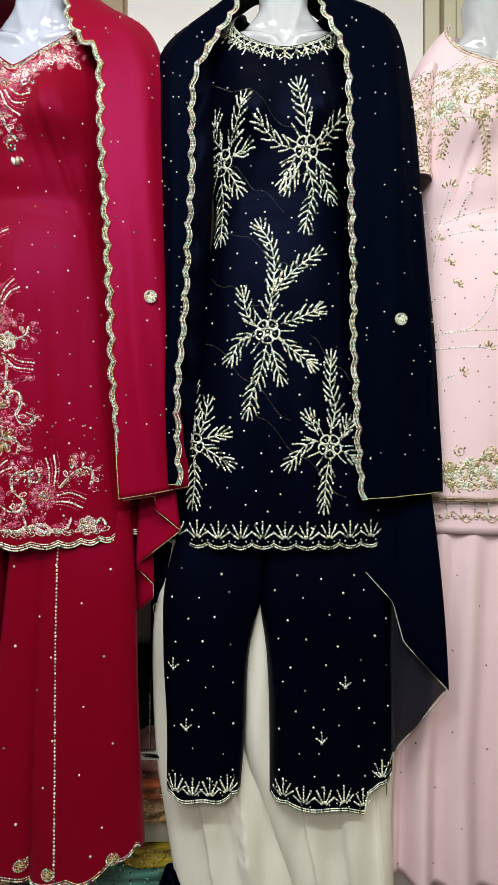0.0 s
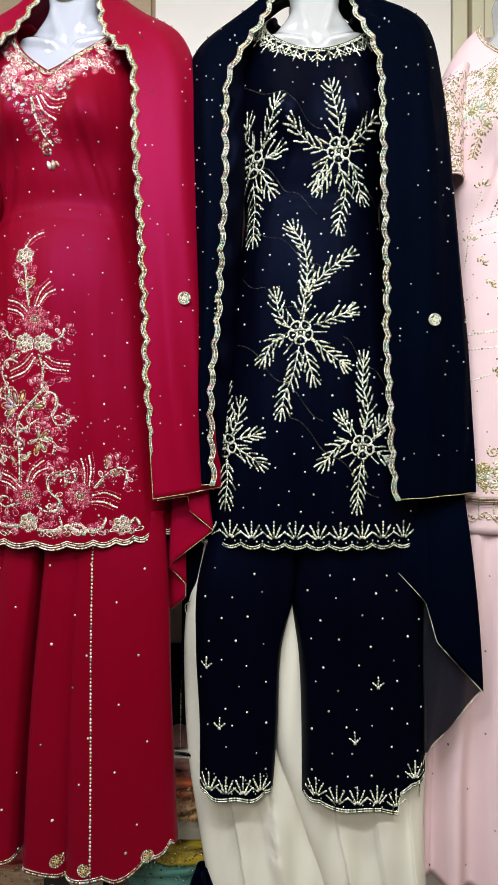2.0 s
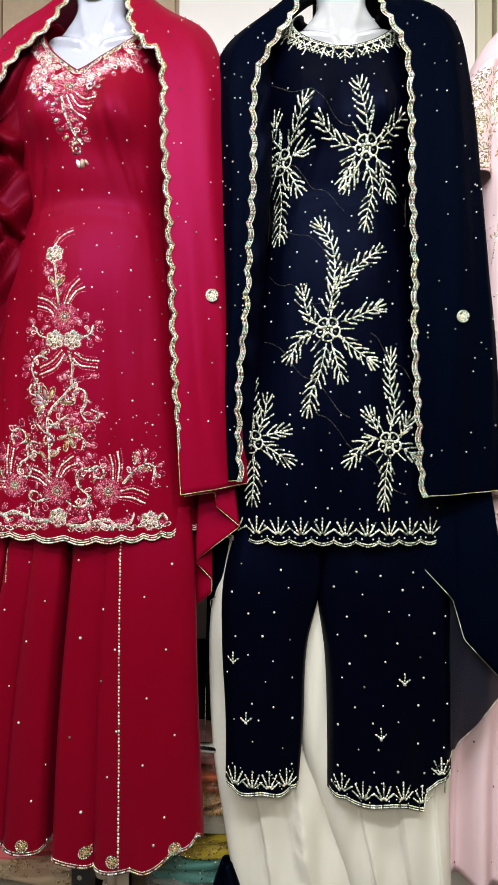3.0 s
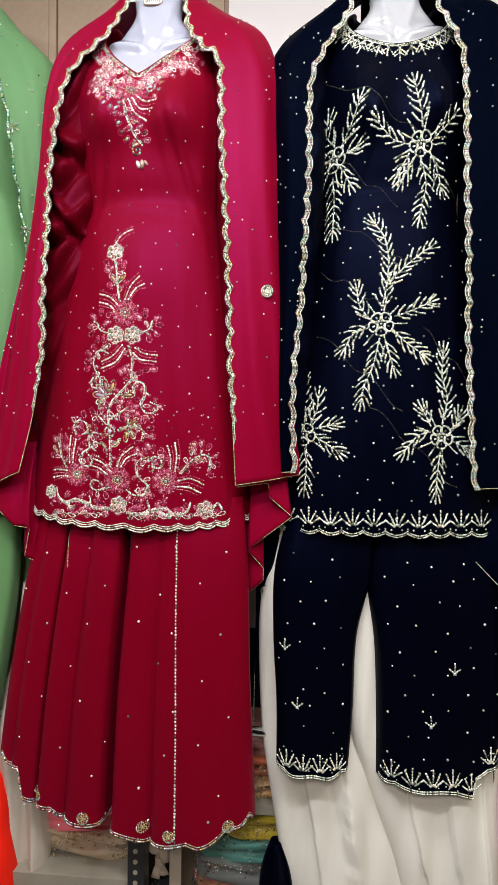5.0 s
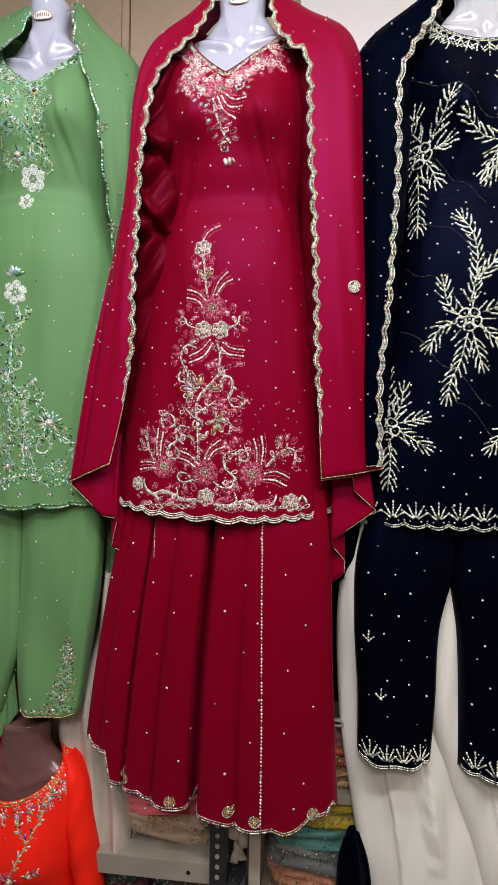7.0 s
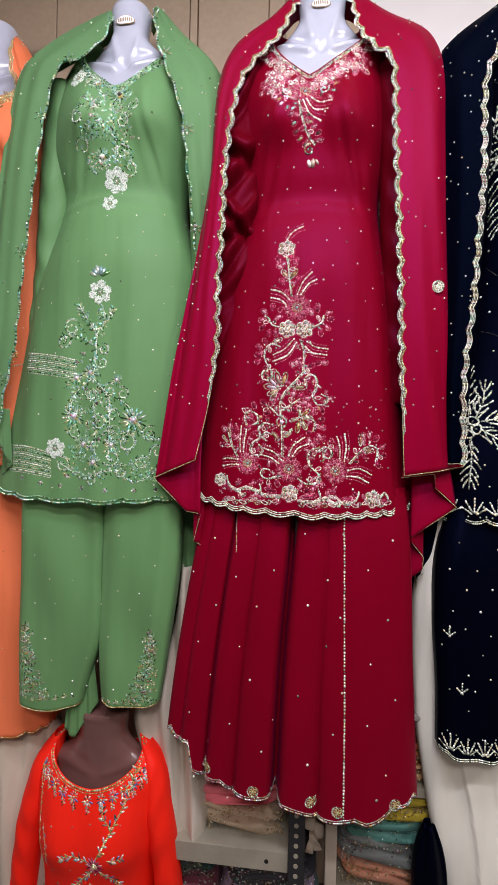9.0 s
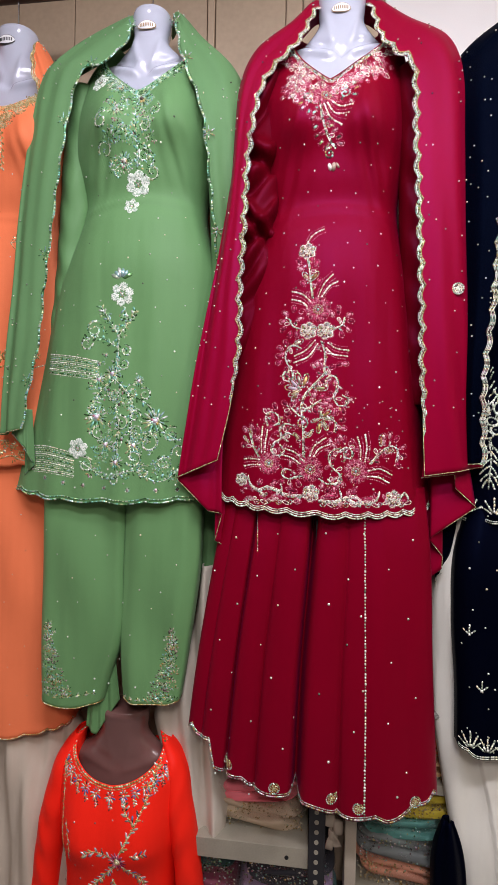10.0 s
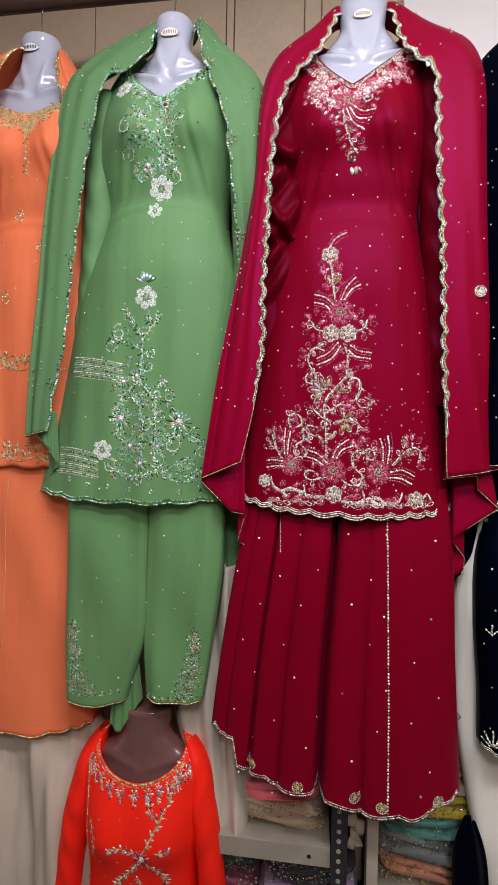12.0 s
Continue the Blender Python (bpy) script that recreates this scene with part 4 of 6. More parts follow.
orange_scarf, orange_panels = scarf("orange_scarf", (-1.437, 1.2, 1.6), "orange chiffon scarf with gold bead border round the neck", ORANGE,
    (rowset((-1.64, -1.635, -1.63, -1.62, -1.6, -1.57, -1.54, -1.52, -1.505, -1.49), INNER_Y, (1.6, 1.75, 1.9, 2.05, 2.2, 2.33, 2.4, 2.46, 2.53, 2.58)),
     rowset((-1.7, -1.7, -1.7, -1.7, -1.69, -1.68, -1.66, -1.61, -1.55, -1.49), DEEP_Y, (1.6, 1.75, 1.9, 2.05, 2.2, 2.33, 2.42, 2.49, 2.55, 2.59)), 2.0),
    (rowset((-1.34, -1.335, -1.33, -1.33, -1.325, -1.325, -1.335, -1.352, -1.366, -1.38), (1.25, 1.25, 1.25, 1.25, 1.24, 1.2, 1.16, 1.16, 1.175, 1.22), (1.7, 1.85, 2.0, 2.1, 2.2, 2.3, 2.4, 2.46, 2.53, 2.58)),
     rowset((-1.30, -1.30, -1.30, -1.30, -1.295, -1.29, -1.29, -1.305, -1.35, -1.38), (1.28, 1.28, 1.28, 1.28, 1.27, 1.26, 1.25, 1.25, 1.25, 1.27), (1.7, 1.85, 2.0, 2.1, 2.2, 2.3, 2.41, 2.48, 2.555, 2.595)), 1.7), 1.0)
orange_skirt = thing("orange_skirt", (-1.46, 1.18, 0.6), "long orange georgette skirt with a gold scalloped hem", "skirt")
oskirt = leg(orange_skirt, "skirt_body", [(1.42, -1.46, 0.2, 1.160, 0.08), (1.1, -1.455, 0.21, 1.150, 0.085), (0.6, -1.45, 0.225, 1.140, 0.09)], ORANGE, hem(0.605, 0.03, 9, 0.008), 0.006, 0.3)

# ---- red tunic ----
red_top, red = tunic("red_tunic", (-1.066, 1.18, 0.03), "bright red tunic with gold and blue stone embroidery on a mannequin",
    [(0.70, -1.066, 0.068, 1.165, 0.03), (0.665, -1.066, 0.082, 1.155, 0.035), (0.643, -1.066, 0.098, 1.145, 0.04), (0.622, -1.066, 0.132, 1.13, 0.05), (0.6, -1.066, 0.156, 1.115, 0.06), (0.56, -1.066, 0.179, 1.097, 0.07), (0.5, -1.066, 0.178, 1.085, 0.085), (0.40, -1.066, 0.165, 1.072, 0.1), (0.2, -1.066, 0.15, 1.08, 0.09), (0.03, -1.066, 0.19, 1.07, 0.1)],
    RED, bust(-1.066, 0.40, depth=0.018), neckline(0.542, 0.643, 1.4, -0.08), hem(0.035, 0.0, 9, 0.005))
sleeve(red_top, [(0.63, -1.19, 0.012, 1.15, 0.03), (0.58, -1.212, 0.028, 1.128, 0.045), (0.48, -1.236, 0.036, 1.108, 0.05), (0.3, -1.267, 0.036, 1.11, 0.045), (0.05, -1.285, 0.04, 1.11, 0.045)], RED, 0.002, 0.5)
sleeve(red_top, [(0.63, -0.942, 0.012, 1.15, 0.03), (0.58, -0.918, 0.028, 1.128, 0.045), (0.48, -0.9, 0.036, 1.11, 0.05), (0.3, -0.873, 0.034, 1.112, 0.045), (0.05, -0.847, 0.04, 1.11, 0.045)], RED, 0.002, 1.5)

# ---- pink suit ----
pink_top, pink = tunic("pink_tunic", (0.61, 1.2, 1.36), "pale pink georgette tunic with gold vine embroidery on a mannequin",
    [(2.57, 0.605, 0.08, 1.205, 0.05), (2.49, 0.605, 0.15, 1.185, 0.06), (2.40, 0.605, 0.195, 1.175, 0.075), (2.25, 0.605, 0.19, 1.155, 0.1), (2.05, 0.605, 0.168, 1.160, 0.09), (1.8, 0.61, 0.19, 1.150, 0.1), (1.36, 0.615, 0.225, 1.140, 0.11)],
    PINK, bust(0.605, 2.25, waist=2.03), neckline(2.405, 2.56, 1.7), hem(1.365, 0.005, 6, 0.002))
pink_sleeve = sleeve(pink_top, [(2.41, 0.44, 0.022, 1.180, 0.05), (2.33, 0.405, 0.045, 1.170, 0.055), (2.2, 0.405, 0.042, 1.170, 0.055), (2.14, 0.408, 0.04, 1.175, 0.05)], PINK, 0.002, 0.2)


def skirt_swell(x, z, th):
    v = np.clip((1.32 - z) / 0.8, 0, 1)
    return (0.006 + 0.014 * v) * np.sin(15 * th + 1.2 * np.sin(2 * z)) + 0.008 * v * np.sin(6 * th)


pink_skirt = thing("pink_skirt", (0.61, 1.18, 0.46), "pale pink pleated georgette skirt with a beaded waistband", "skirt")
pskirt = Loft([(1.34, 0.61, 0.19, 1.165, 0.08), (1.27, 0.61, 0.2, 1.160, 0.085), (0.95, 0.61, 0.24, 1.145, 0.1), (0.78, 0.61, 0.262, 1.140, 0.11), (0.46, 0.61, 0.28, 1.130, 0.12)], 0.85, skirt_swell)
pskirt.mesh("skirt_body", PINK, pink_skirt, n=300, m=50)
band = Loft([(1.37, 0.61, 0.195, 1.158, 0.085), (1.285, 0.61, 0.205, 1.153, 0.09)], 0.85)
band.mesh("waistband", PINK, pink_skirt, n=80, m=6)

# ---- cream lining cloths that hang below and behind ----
# cream muslin with the shade of the gap between suits put into its base
SHADED_CREAM = cloth("shaded_cream_muslin", (0.56, 0.50, 0.41), 0.75, wrinkle=0.03)


def lining(name, at, label, rows, seed, e=0.8, depth=0.013, mat=None, pitch=30):
    ob = thing(name, at, label, "cloth", "lining cloths")

    def swell(x, z, th):
        return depth * np.sin(x * pitch + seed + 5 * z + np.sin(z * 7 + seed)) + depth * 0.5 * np.abs(np.sin(x * 37 - 6 * z + seed)) + depth * 0.3 * np.sin(x * 120 + 9 * z)
    Loft(rows, e, swell).mesh("drape", mat or CREAM, ob, n=160, m=60)
    return ob


def lining_leg(parent, rows, seed, creases, e=0.6):
    """A limp trouser leg: long soft folds, and a few sharp creases given as (x at the hip, x at the hem)."""
    rows = sorted(rows)
    z0, z1 = rows[0][0], rows[-1][0]

    def swell(x, z, th):
        q = (z1 - z) / (z1 - z0)
        out = 0.007 * np.sin(x * 34 + seed + 6 * z + np.sin(z * 7 + seed)) + 0.004 * np.sin(x * 71 - 9 * z + seed)
        for a, b in creases:
            d = x - (a + (b - a) * q ** 1.3) + 0.008 * np.sin(z * 9 + seed)
            out = out + np.where(d > 0, 0.016 * np.exp(-d / 0.045), 0.004 * np.exp(d / 0.03))
        return out
    Loft(rows, e, swell).mesh("leg", CREAM, parent, n=300, m=80)


cream_legs = thing("lining_trousers", (0.05, 1.2, 0.3), "limp cream muslin lining trousers hanging below the navy trousers", "trousers", "lining cloths")
lining_leg(cream_legs, [(1.3, -0.06, 0.12, 1.2, 0.04), (1.1, -0.075, 0.155, 1.19, 0.045), (0.87, -0.075, 0.16, 1.185, 0.045), (0.71, -0.065, 0.158, 1.18, 0.045), (0.57, -0.035, 0.165, 1.175, 0.045), (0.43, 0.0, 0.175, 1.17, 0.045), (0.25, 0.05, 0.18, 1.17, 0.045)], 0.4, [(-0.195, -0.06), (-0.12, 0.03), (-0.05, 0.0)])
lining_leg(cream_legs, [(1.3, 0.14, 0.14, 1.175, 0.04), (1.1, 0.155, 0.17, 1.165, 0.045), (0.9, 0.163, 0.182, 1.155, 0.05), (0.78, 0.167, 0.18, 1.15, 0.05), (0.6, 0.195, 0.145, 1.15, 0.05), (0.45, 0.222, 0.122, 1.15, 0.05), (0.25, 0.25, 0.1, 1.15, 0.05)], 1.9, [(0.05, 0.2), (0.16, 0.27), (0.3, 0.31)])
lining("lining_cloth", (-0.9, 1.2, 0.34), "cream muslin cloth hanging between the green and maroon suits", [(1.1, -0.82, 0.04, 1.21, 0.02), (0.98, -0.835, 0.04, 1.2, 0.024), (0.8, -0.86, 0.06, 1.195, 0.026), (0.68, -0.89, 0.1, 1.19, 0.03), (0.52, -0.85, 0.078, 1.18, 0.03), (0.42, -0.828, 0.052, 1.17, 0.028), (0.35, -0.818, 0.034, 1.17, 0.02)], 1.4, 0.75, 0.014, SHADED_CREAM, 95)
lining("lining_cloth", (-1.45, 1.2, 0.05), "creased beige muslin cloth hanging below the orange skirt", [(0.7, -1.5, 0.25, 1.2, 0.04), (0.6, -1.48, 0.27, 1.18, 0.05), (0.3, -1.46, 0.28, 1.14, 0.055), (0.05, -1.46, 0.29, 1.13, 0.06)], 2.4, 0.8, 0.02, BEIGE)

navy_cloth = thing("dark_cloth", (-0.2, 1.2, 0.02), "dark navy cloth hanging beside the wrapped packets", "cloth")
Loft([(0.47, -0.19, 0.012, 1.185, 0.012), (0.42, -0.19, 0.03, 1.17, 0.025), (0.25, -0.185, 0.045, 1.16, 0.03), (0.02, -0.18, 0.055, 1.155, 0.035)], 0.9, lambda x, z, th: 0.006 * np.sin(5 * th + 3 * z)).mesh("drape", NAVY, navy_cloth, n=60, m=30)


# ---- embroidery: navy suit ----
MATS = {"silver": SILVER, "pearl": PEARL, "crystal": CRYSTAL, "rose": ROSE, "mint": MINT, "gold": GOLD, "pale": PALE_GOLD, "floss": WHITE_FLOSS, "scatter": SILVER, "stones": DARK_STONE, "blue": BLUE_STONE, "thread": DARK_THREAD}


def frond(pen, pts, leaf=42, r=0.0026, pitch=26):
    """A beaded stem whose leaflets, short bowed chains of beads, leave it in pairs up to a tuft at the tip."""
    pen.line("silver", pts, r * 0.85, 1.9, 1.3)
    p = np.array(pts, float)
    run = np.r_[0, np.cumsum(np.linalg.norm(np.diff(p, axis=0), axis=1))]

    def leaflet(x, y, a, length, bow):
        chain = [(x + length * q * math.cos(radians(a + bow * q)), y - length * q * math.sin(radians(a + bow * q))) for q in (0.12, 0.5, 1.0)]
        pen.line("silver", chain, r, 1.75, 1.35)
    for k, d in enumerate(np.arange(pitch * 0.4, run[-1], pitch)):
        x, y = (np.interp(d, run, p[:, n]) for n in (0, 1))
        x2, y2 = (np.interp(d + 3, run, p[:, n]) for n in (0, 1))
        if d + 3 > run[-1]:
            break
        a = math.degrees(math.atan2(y - y2, x2 - x))
        for side in (-1, 1):
            leaflet(x, y, a + side * pen.rng.uniform(44, 56), leaf * pen.rng.uniform(0.8, 1.1), -side * 16)
    a = math.degrees(math.atan2(p[-2, 1] - p[-1, 1], p[-1, 0] - p[-2, 0]))
    for da in (-34, 0, 34):
        leaflet(p[-1, 0], p[-1, 1], a + da, leaf * 0.95, -da * 0.3)


def navy_motif(x, z, unit, branches, r=0.0023, flower=50):
    pen = Pen(navy, x, z, unit)
    for k in range(5):
        w = radians(72 * k + 54)
        for q in range(22):
            t = 2 * math.pi * q / 22
            l, b = flower * (0.52 + 0.27 * math.cos(t)), flower * 0.32 * math.sin(t) * (1 + 0.3 * math.cos(t))
            pen.bead("silver", l * math.cos(w) - b * math.sin(w), -l * math.sin(w) - b * math.cos(w), 0.0019, -w + t, 1.2)
        pen.petal("silver", 0.36 * flower * math.cos(w), -0.36 * flower * math.sin(w), math.degrees(w), 0.26 * flower, 0.14 * flower)
    for q in range(9):
        pen.bead("silver", flower * 0.2 * math.cos(q * 0.698), flower * 0.2 * math.sin(q * 0.698), 0.0016)
    pen.bead("silver", 0, 0, 0.0028)
    for k in range(9):
        a = 40 * k + pen.rng.uniform(-8, 8)
        pen.stroke("silver", (flower - 4) * math.cos(radians(a)), -(flower - 4) * math.sin(radians(a)), a, pen.rng.uniform(28, 46), r)
    for pts, _ in branches:
        frond(pen, pts, 43 * min(1.0, 0.00069 / unit + 0.05), r)
    pen.build("leaf_motif", navy_top, MATS, "silver bead flower with leafy sprigs")


navy_motif(0.042, 1.751, 0.00069, [([(0, -48), (15, -120), (22, -210), (10, -290), (-20, -345)], 6), ([(15, -125), (60, -175), (110, -220), (155, -255)], 4), ([(-38, -20), (-68, -65), (-78, -115)], 3), ([(-45, 0), (-90, 30), (-115, 75)], 3), ([(45, -25), (100, -45), (155, -70)], 4), ([(40, 22), (85, 62), (135, 98)], 4), ([(-5, 50), (-25, 140), (-52, 205), (-60, 250)], 5), ([(14, 55), (38, 140)], 2)])
navy_motif(0.131, 2.173, 0.00076, [([(0, -42), (-15, -110), (-25, -170)], 3), ([(-38, 0), (-85, -15), (-130, -52)], 3), ([(-32, 22), (-60, 75)], 2), ([(34, -10), (70, -45), (92, -75)], 3), ([(30, 22), (60, 70), (75, 110)], 3), ([(5, 42), (25, 110), (10, 175), (0, 220)], 5), ([(-20, 40), (-48, 95)], 2)], flower=43)
navy_motif(-0.065, 2.164, 0.00076, [([(0, -40), (-22, -80), (-20, -115)], 2), ([(22, -30), (50, -80), (65, -120)], 3), ([(30, 0), (62, -14)], 1), ([(22, 30), (48, 76)], 2), ([(0, 48), (5, 120), (0, 225)], 5)], flower=43)
navy_motif(0.184, 1.491, 0.00069, [([(5, -48), (20, -130), (2, -200), (5, -280)], 5), ([(-40, -38), (-64, -84)], 2), ([(-45, -18), (-85, 0), (-125, 46)], 3), ([(40, -22), (58, -66)], 2), ([(42, 15), (80, 35)], 1), ([(-5, 50), (-15, 120), (-20, 180)], 4)])
navy_motif(-0.132, 1.495, 0.00069, [([(10, -48), (5, -120), (0, -200), (-5, -270)], 5), ([(25, -38), (45, -85), (50, -125)], 3), ([(42, -20), (95, -32)], 2), ([(42, 10), (80, 35), (110, 55)], 3), ([(5, 50), (10, 110), (5, 180)], 4)])

pen = Pen(navy, 0.079, 1.262, 0.001)
for k in range(-5, 6):
    x = k * 50 + 2
    for da, l in ((-54, 25), (-27, 33), (0, 37), (27, 33), (54, 25)):
        a = radians(90 + da)
        pen.stroke("silver", x + 9 * math.cos(a), -17 - 9 * math.sin(a), 90 + da, l - 6, 0.0025)
    for q, w in ((-25, -16), (25, -16), (-12, -14), (12, -14), (25, -36)):
        pen.bead("silver", x + q, w, 0.0019)
    for off, r in ((0, 0.0017), (5, 0.0015)):
        pen.line("silver", [(x - 25, -6 - off), (x - 14, 0 - off), (x, 3 - off), (x + 14, 0 - off), (x + 25, -6 - off)], r)
pen.build("hem_border", navy_top, MATS, "silver sprig border with double scallop line", "stuff")

pen = Pen(navy, 0.085, 2.40, 0.001)
edge = pen.neck(0.004, -1.2, 1.2, 31)
pen.line("silver", edge, 0.0018)
pen.line("silver", pen.neck(0.008, -1.2, 1.2, 31), 0.0016)
for k, (x, y) in enumerate(pen.neck(0.013, -1.1, 1.1, 25)):
    a = -90 + x * 0.35
    pen.stroke("silver", x, y, a - 42, 23, 0.0023)
    pen.stroke("silver", x, y, a + 42, 23, 0.0023)
    pen.stroke("silver", x, y, a, 34 if k % 2 == 0 else 22, 0.0023)
    if k % 2 == 0:
        for da in (-50, 50):
            pen.stroke("silver", x + 12 * math.cos(radians(a)), y - 12 * math.sin(radians(a)), a + da, 15, 0.0019)
pen.build("neck_border", navy_top, MATS, "silver bead neckline with small sprigs", "stuff")

pen = Pen(navy, 0.08, 1.8, 0.001)
pen.scatter("scatter", -0.17, 0.33, 1.31, 2.36, 0.062, 0.042, 0.0022)
pen.build("stone_scatter", navy_top, MATS, "", "stuff")
for x, y, w, h in ((-165, -540, 210, 150), (-150, -370, 150, 130), (-165, -230, 190, 150), (-170, -90, 150, 110), (-180, 60, 190, 190), (-60, 240, 200, 190), (20, -330, 150, 60), (60, 60, 140, 150)):
    pen.line("thread", [(x + w * q / 9, y + h * q / 9 + 9 * math.sin(q * 1.5 + x)) for q in range(10)], 0.0013, 2.6)
pen.build("thread_vine", navy_top, MATS, "fine black thread vine", "stuff")

for loft, x0, x1 in ((nl, -0.185, -0.03), (nr, 0.055, 0.325)):
    pen = Pen(loft, (x0 + x1) / 2, 0.69, 0.001)
    edge = loft_hem(loft, -1.45, 1.45)
    pen.scatter("scatter", x0 + 0.01, x1, 0.75, 1.22, 0.07, 0.05, 0.0022)
    pen.build("stone_scatter", navy_legs, MATS, "", "stuff")
    n = int((x1 - x0) / 0.046)
    for k in range(n + 1):
        xx = x0 + (k + 0.5) / (n + 1) * (x1 - x0)
        x, low = (xx - pen.x0) * 1000, (pen.z0 - np.interp(xx, edge[:, 0], edge[:, 2])) * 1000
        for da, l in ((-50, 18), (-25, 27), (0, 32), (25, 27), (50, 18)):
            a = radians(90 + da)
            pen.stroke("silver", x + 9 * math.cos(a), low - 14 - 9 * math.sin(a), 90 + da, l, 0.0023)
        for q in range(7):
            pen.bead("silver", x + pen.rng.uniform(-18, 18), low - 8 - pen.rng.uniform(0, 48), 0.0015)
    pen.build("cuff_border", navy_legs, MATS, "silver sprig cuff", "stuff")
    for rise in (0.003, 0.008):
        beads = Beads()
        hem_beads(loft_hem(loft, -1.3, 1.3, rise), beads, 0.0019)
        beads.build("hem_edge", SILVER, navy_legs)
for loft, x, z in ((nr, 0.163, 0.835), (nr, 0.218, 0.955), (nl, -0.142, 0.861), (nl, -0.172, 0.995)):
    pen = Pen(loft, x, z, 0.001)
    for da, l in ((-48, 14), (0, 22), (48, 14)):
        pen.stroke("silver", 0, 9, 90 + da, l, 0.0025)
    pen.build("sprig_motif", navy_legs, MATS)

# ---- scarf borders ----
def rosette(panel, u, v, parent, key, r=0.016):
    beads = Beads()
    p, n = panel_point(panel, u, v, 0.003)
    for ring, count, size in ((1.0, 18, 0.0026), (0.66, 13, 0.0025), (0.33, 7, 0.0024), (0.0, 1, 0.0034)):
        for k in range(count):
            a = 6.2832 * k / count
            beads.add(p + np.array([r * ring * math.cos(a), -0.002, r * ring * math.sin(a)]), (math.cos(a), 0, math.sin(a)), n, size, size, size)
    beads.build("rosette", key, parent, "round bead rosette")


def nearest(panel, x, z):
    u, v = np.meshgrid(np.linspace(0, 0.7, 60), np.linspace(0, 1, 100))
    p = panel.at(u, v)
    k = np.argmin((p[..., 0] - x) ** 2 + (p[..., 2] - z) ** 2)
    return u.ravel()[k], v.ravel()[k]


def dress_scarf(ob, panels, mats, v0, rnd, stones=90, **more):
    for panel, side, start in zip(panels, (-1.0, 1.0), v0):
        sets = [Beads() for _ in mats]
        scallop_border(panel, sets, start, 0.985, side=side, **more)
        for beads, mat in zip(sets, mats):
            beads.build("bead_border", mat, ob)
        loose = Beads()
        panel_beads(panel, loose, random.Random(rnd), stones, r=0.0023)
        loose.build("stone_scatter", SILVER, ob, kind="stuff")
        edge = Beads()
        hem_beads([panel.at(0.0, v) for v in np.linspace(start + 0.02, 0.002, 40)] + [panel.at(u, 0.002) for u in np.linspace(0, 0.8, 80)], edge, 0.0012)
        edge.build("edge_piping", PALE_GOLD, ob)


dress_scarf(navy_scarf, navy_panels, [SILVER, CRYSTAL, SILVER, CRYSTAL], (0.0, 0.0), 1, 80, period=0.053, depth=0.0075, rows=(0.0, 0.0034, 0.0068, 0.0098), r=0.0015)
u, v = nearest(navy_panels[1], 0.34, 1.776)
rosette(navy_panels[1], u, v, navy_scarf, SILVER, 0.012)
for tail in (navy_tail, navy_tail2, navy_tail3):
    edge = Beads()
    hem_beads(tail, edge, 0.0011)
    edge.build("edge_piping", SILVER, navy_scarf)

dress_scarf(maroon_scarf, maroon_panels, [CRYSTAL, SILVER, CRYSTAL, GOLD], (0.11, 0.07), 2, 70, period=0.052, depth=0.0095, rows=(0.0, 0.0034, 0.0068, 0.0098), r=0.0015)
u, v = nearest(maroon_panels[1], -0.225, 1.83)
rosette(maroon_panels[1], u, v, maroon_scarf, SILVER, 0.013)
for tail in (maroon_tail, maroon_tail2):
    edge = Beads()
    hem_beads(tail, edge, 0.0012)
    edge.build("edge_piping", PALE_GOLD, maroon_scarf)

dress_scarf(green_scarf, green_panels, [MINT, MINT], (0.0, 0.0), 3, 60, period=0.09, depth=0.007, rows=(0.0, 0.003), r=0.0017)
for panel, vs in ((green_panels[0], (0.13, 0.36, 0.53, 0.68, 0.86)), (green_panels[1], (0.4, 0.56, 0.76, 0.88))):
    for v in vs:
        beads = Beads()
        p, n = panel_point(panel, 0.04, v, 0.003)
        for k in range(6):
            a = 1.047 * k + v
            for q in (0.006, 0.011, 0.016):
                beads.add(p + np.array([q * math.cos(a), 0, q * math.sin(a)]), (math.cos(a), 0, math.sin(a)), n, 0.003, 0.0017, 0.0014)
        beads.build("star_motif", CRYSTAL if panel is green_panels[1] else MINT, green_scarf, "small sequin star")
for tail in (green_tail, green_tail2):
    edge = Beads()
    hem_beads(tail, edge, 0.001)
    edge.build("edge_piping", MINT, green_scarf)
dress_scarf(orange_scarf, orange_panels, [GOLD, GOLD], (0.4, 0.4), 4, 20, period=0.06, depth=0.006, rows=(0.0, 0.004, 0.009), r=0.0019)

# ---- embroidery: maroon tunic ----
def chart(loft, at, x, z, unit, skew=0.0):
    """A pen whose chart point at lies on the cloth at x, z."""
    return Pen(loft, x - at[0] * unit - at[1] * skew * unit, z + at[1] * unit, unit, skew=skew)


def rose_flower(pen, cx, cy, r):
    for ring, length, count in ((0.62, 0.40, 17), (0.40, 0.34, 13)):
        for k in range(count):
            a = 360 * (k + ring) / count
            c, d = math.cos(radians(a)), math.sin(radians(a))
            pen.loop("rose", "rose", cx + r * ring * c, cy - r * ring * d, a, r * length, r * length * 0.62, 0.0009)
    for ring, size, count in ((0.36, 0.0015, 16), (0.24, 0.0014, 11)):
        for k in range(count):
            a = 6.2832 * k / count
            pen.bead("gold" if ring > 0.3 else "crystal", cx + r * ring * math.cos(a), cy - r * ring * math.sin(a), size)
    pen.bead("crystal", cx, cy, 0.0034)
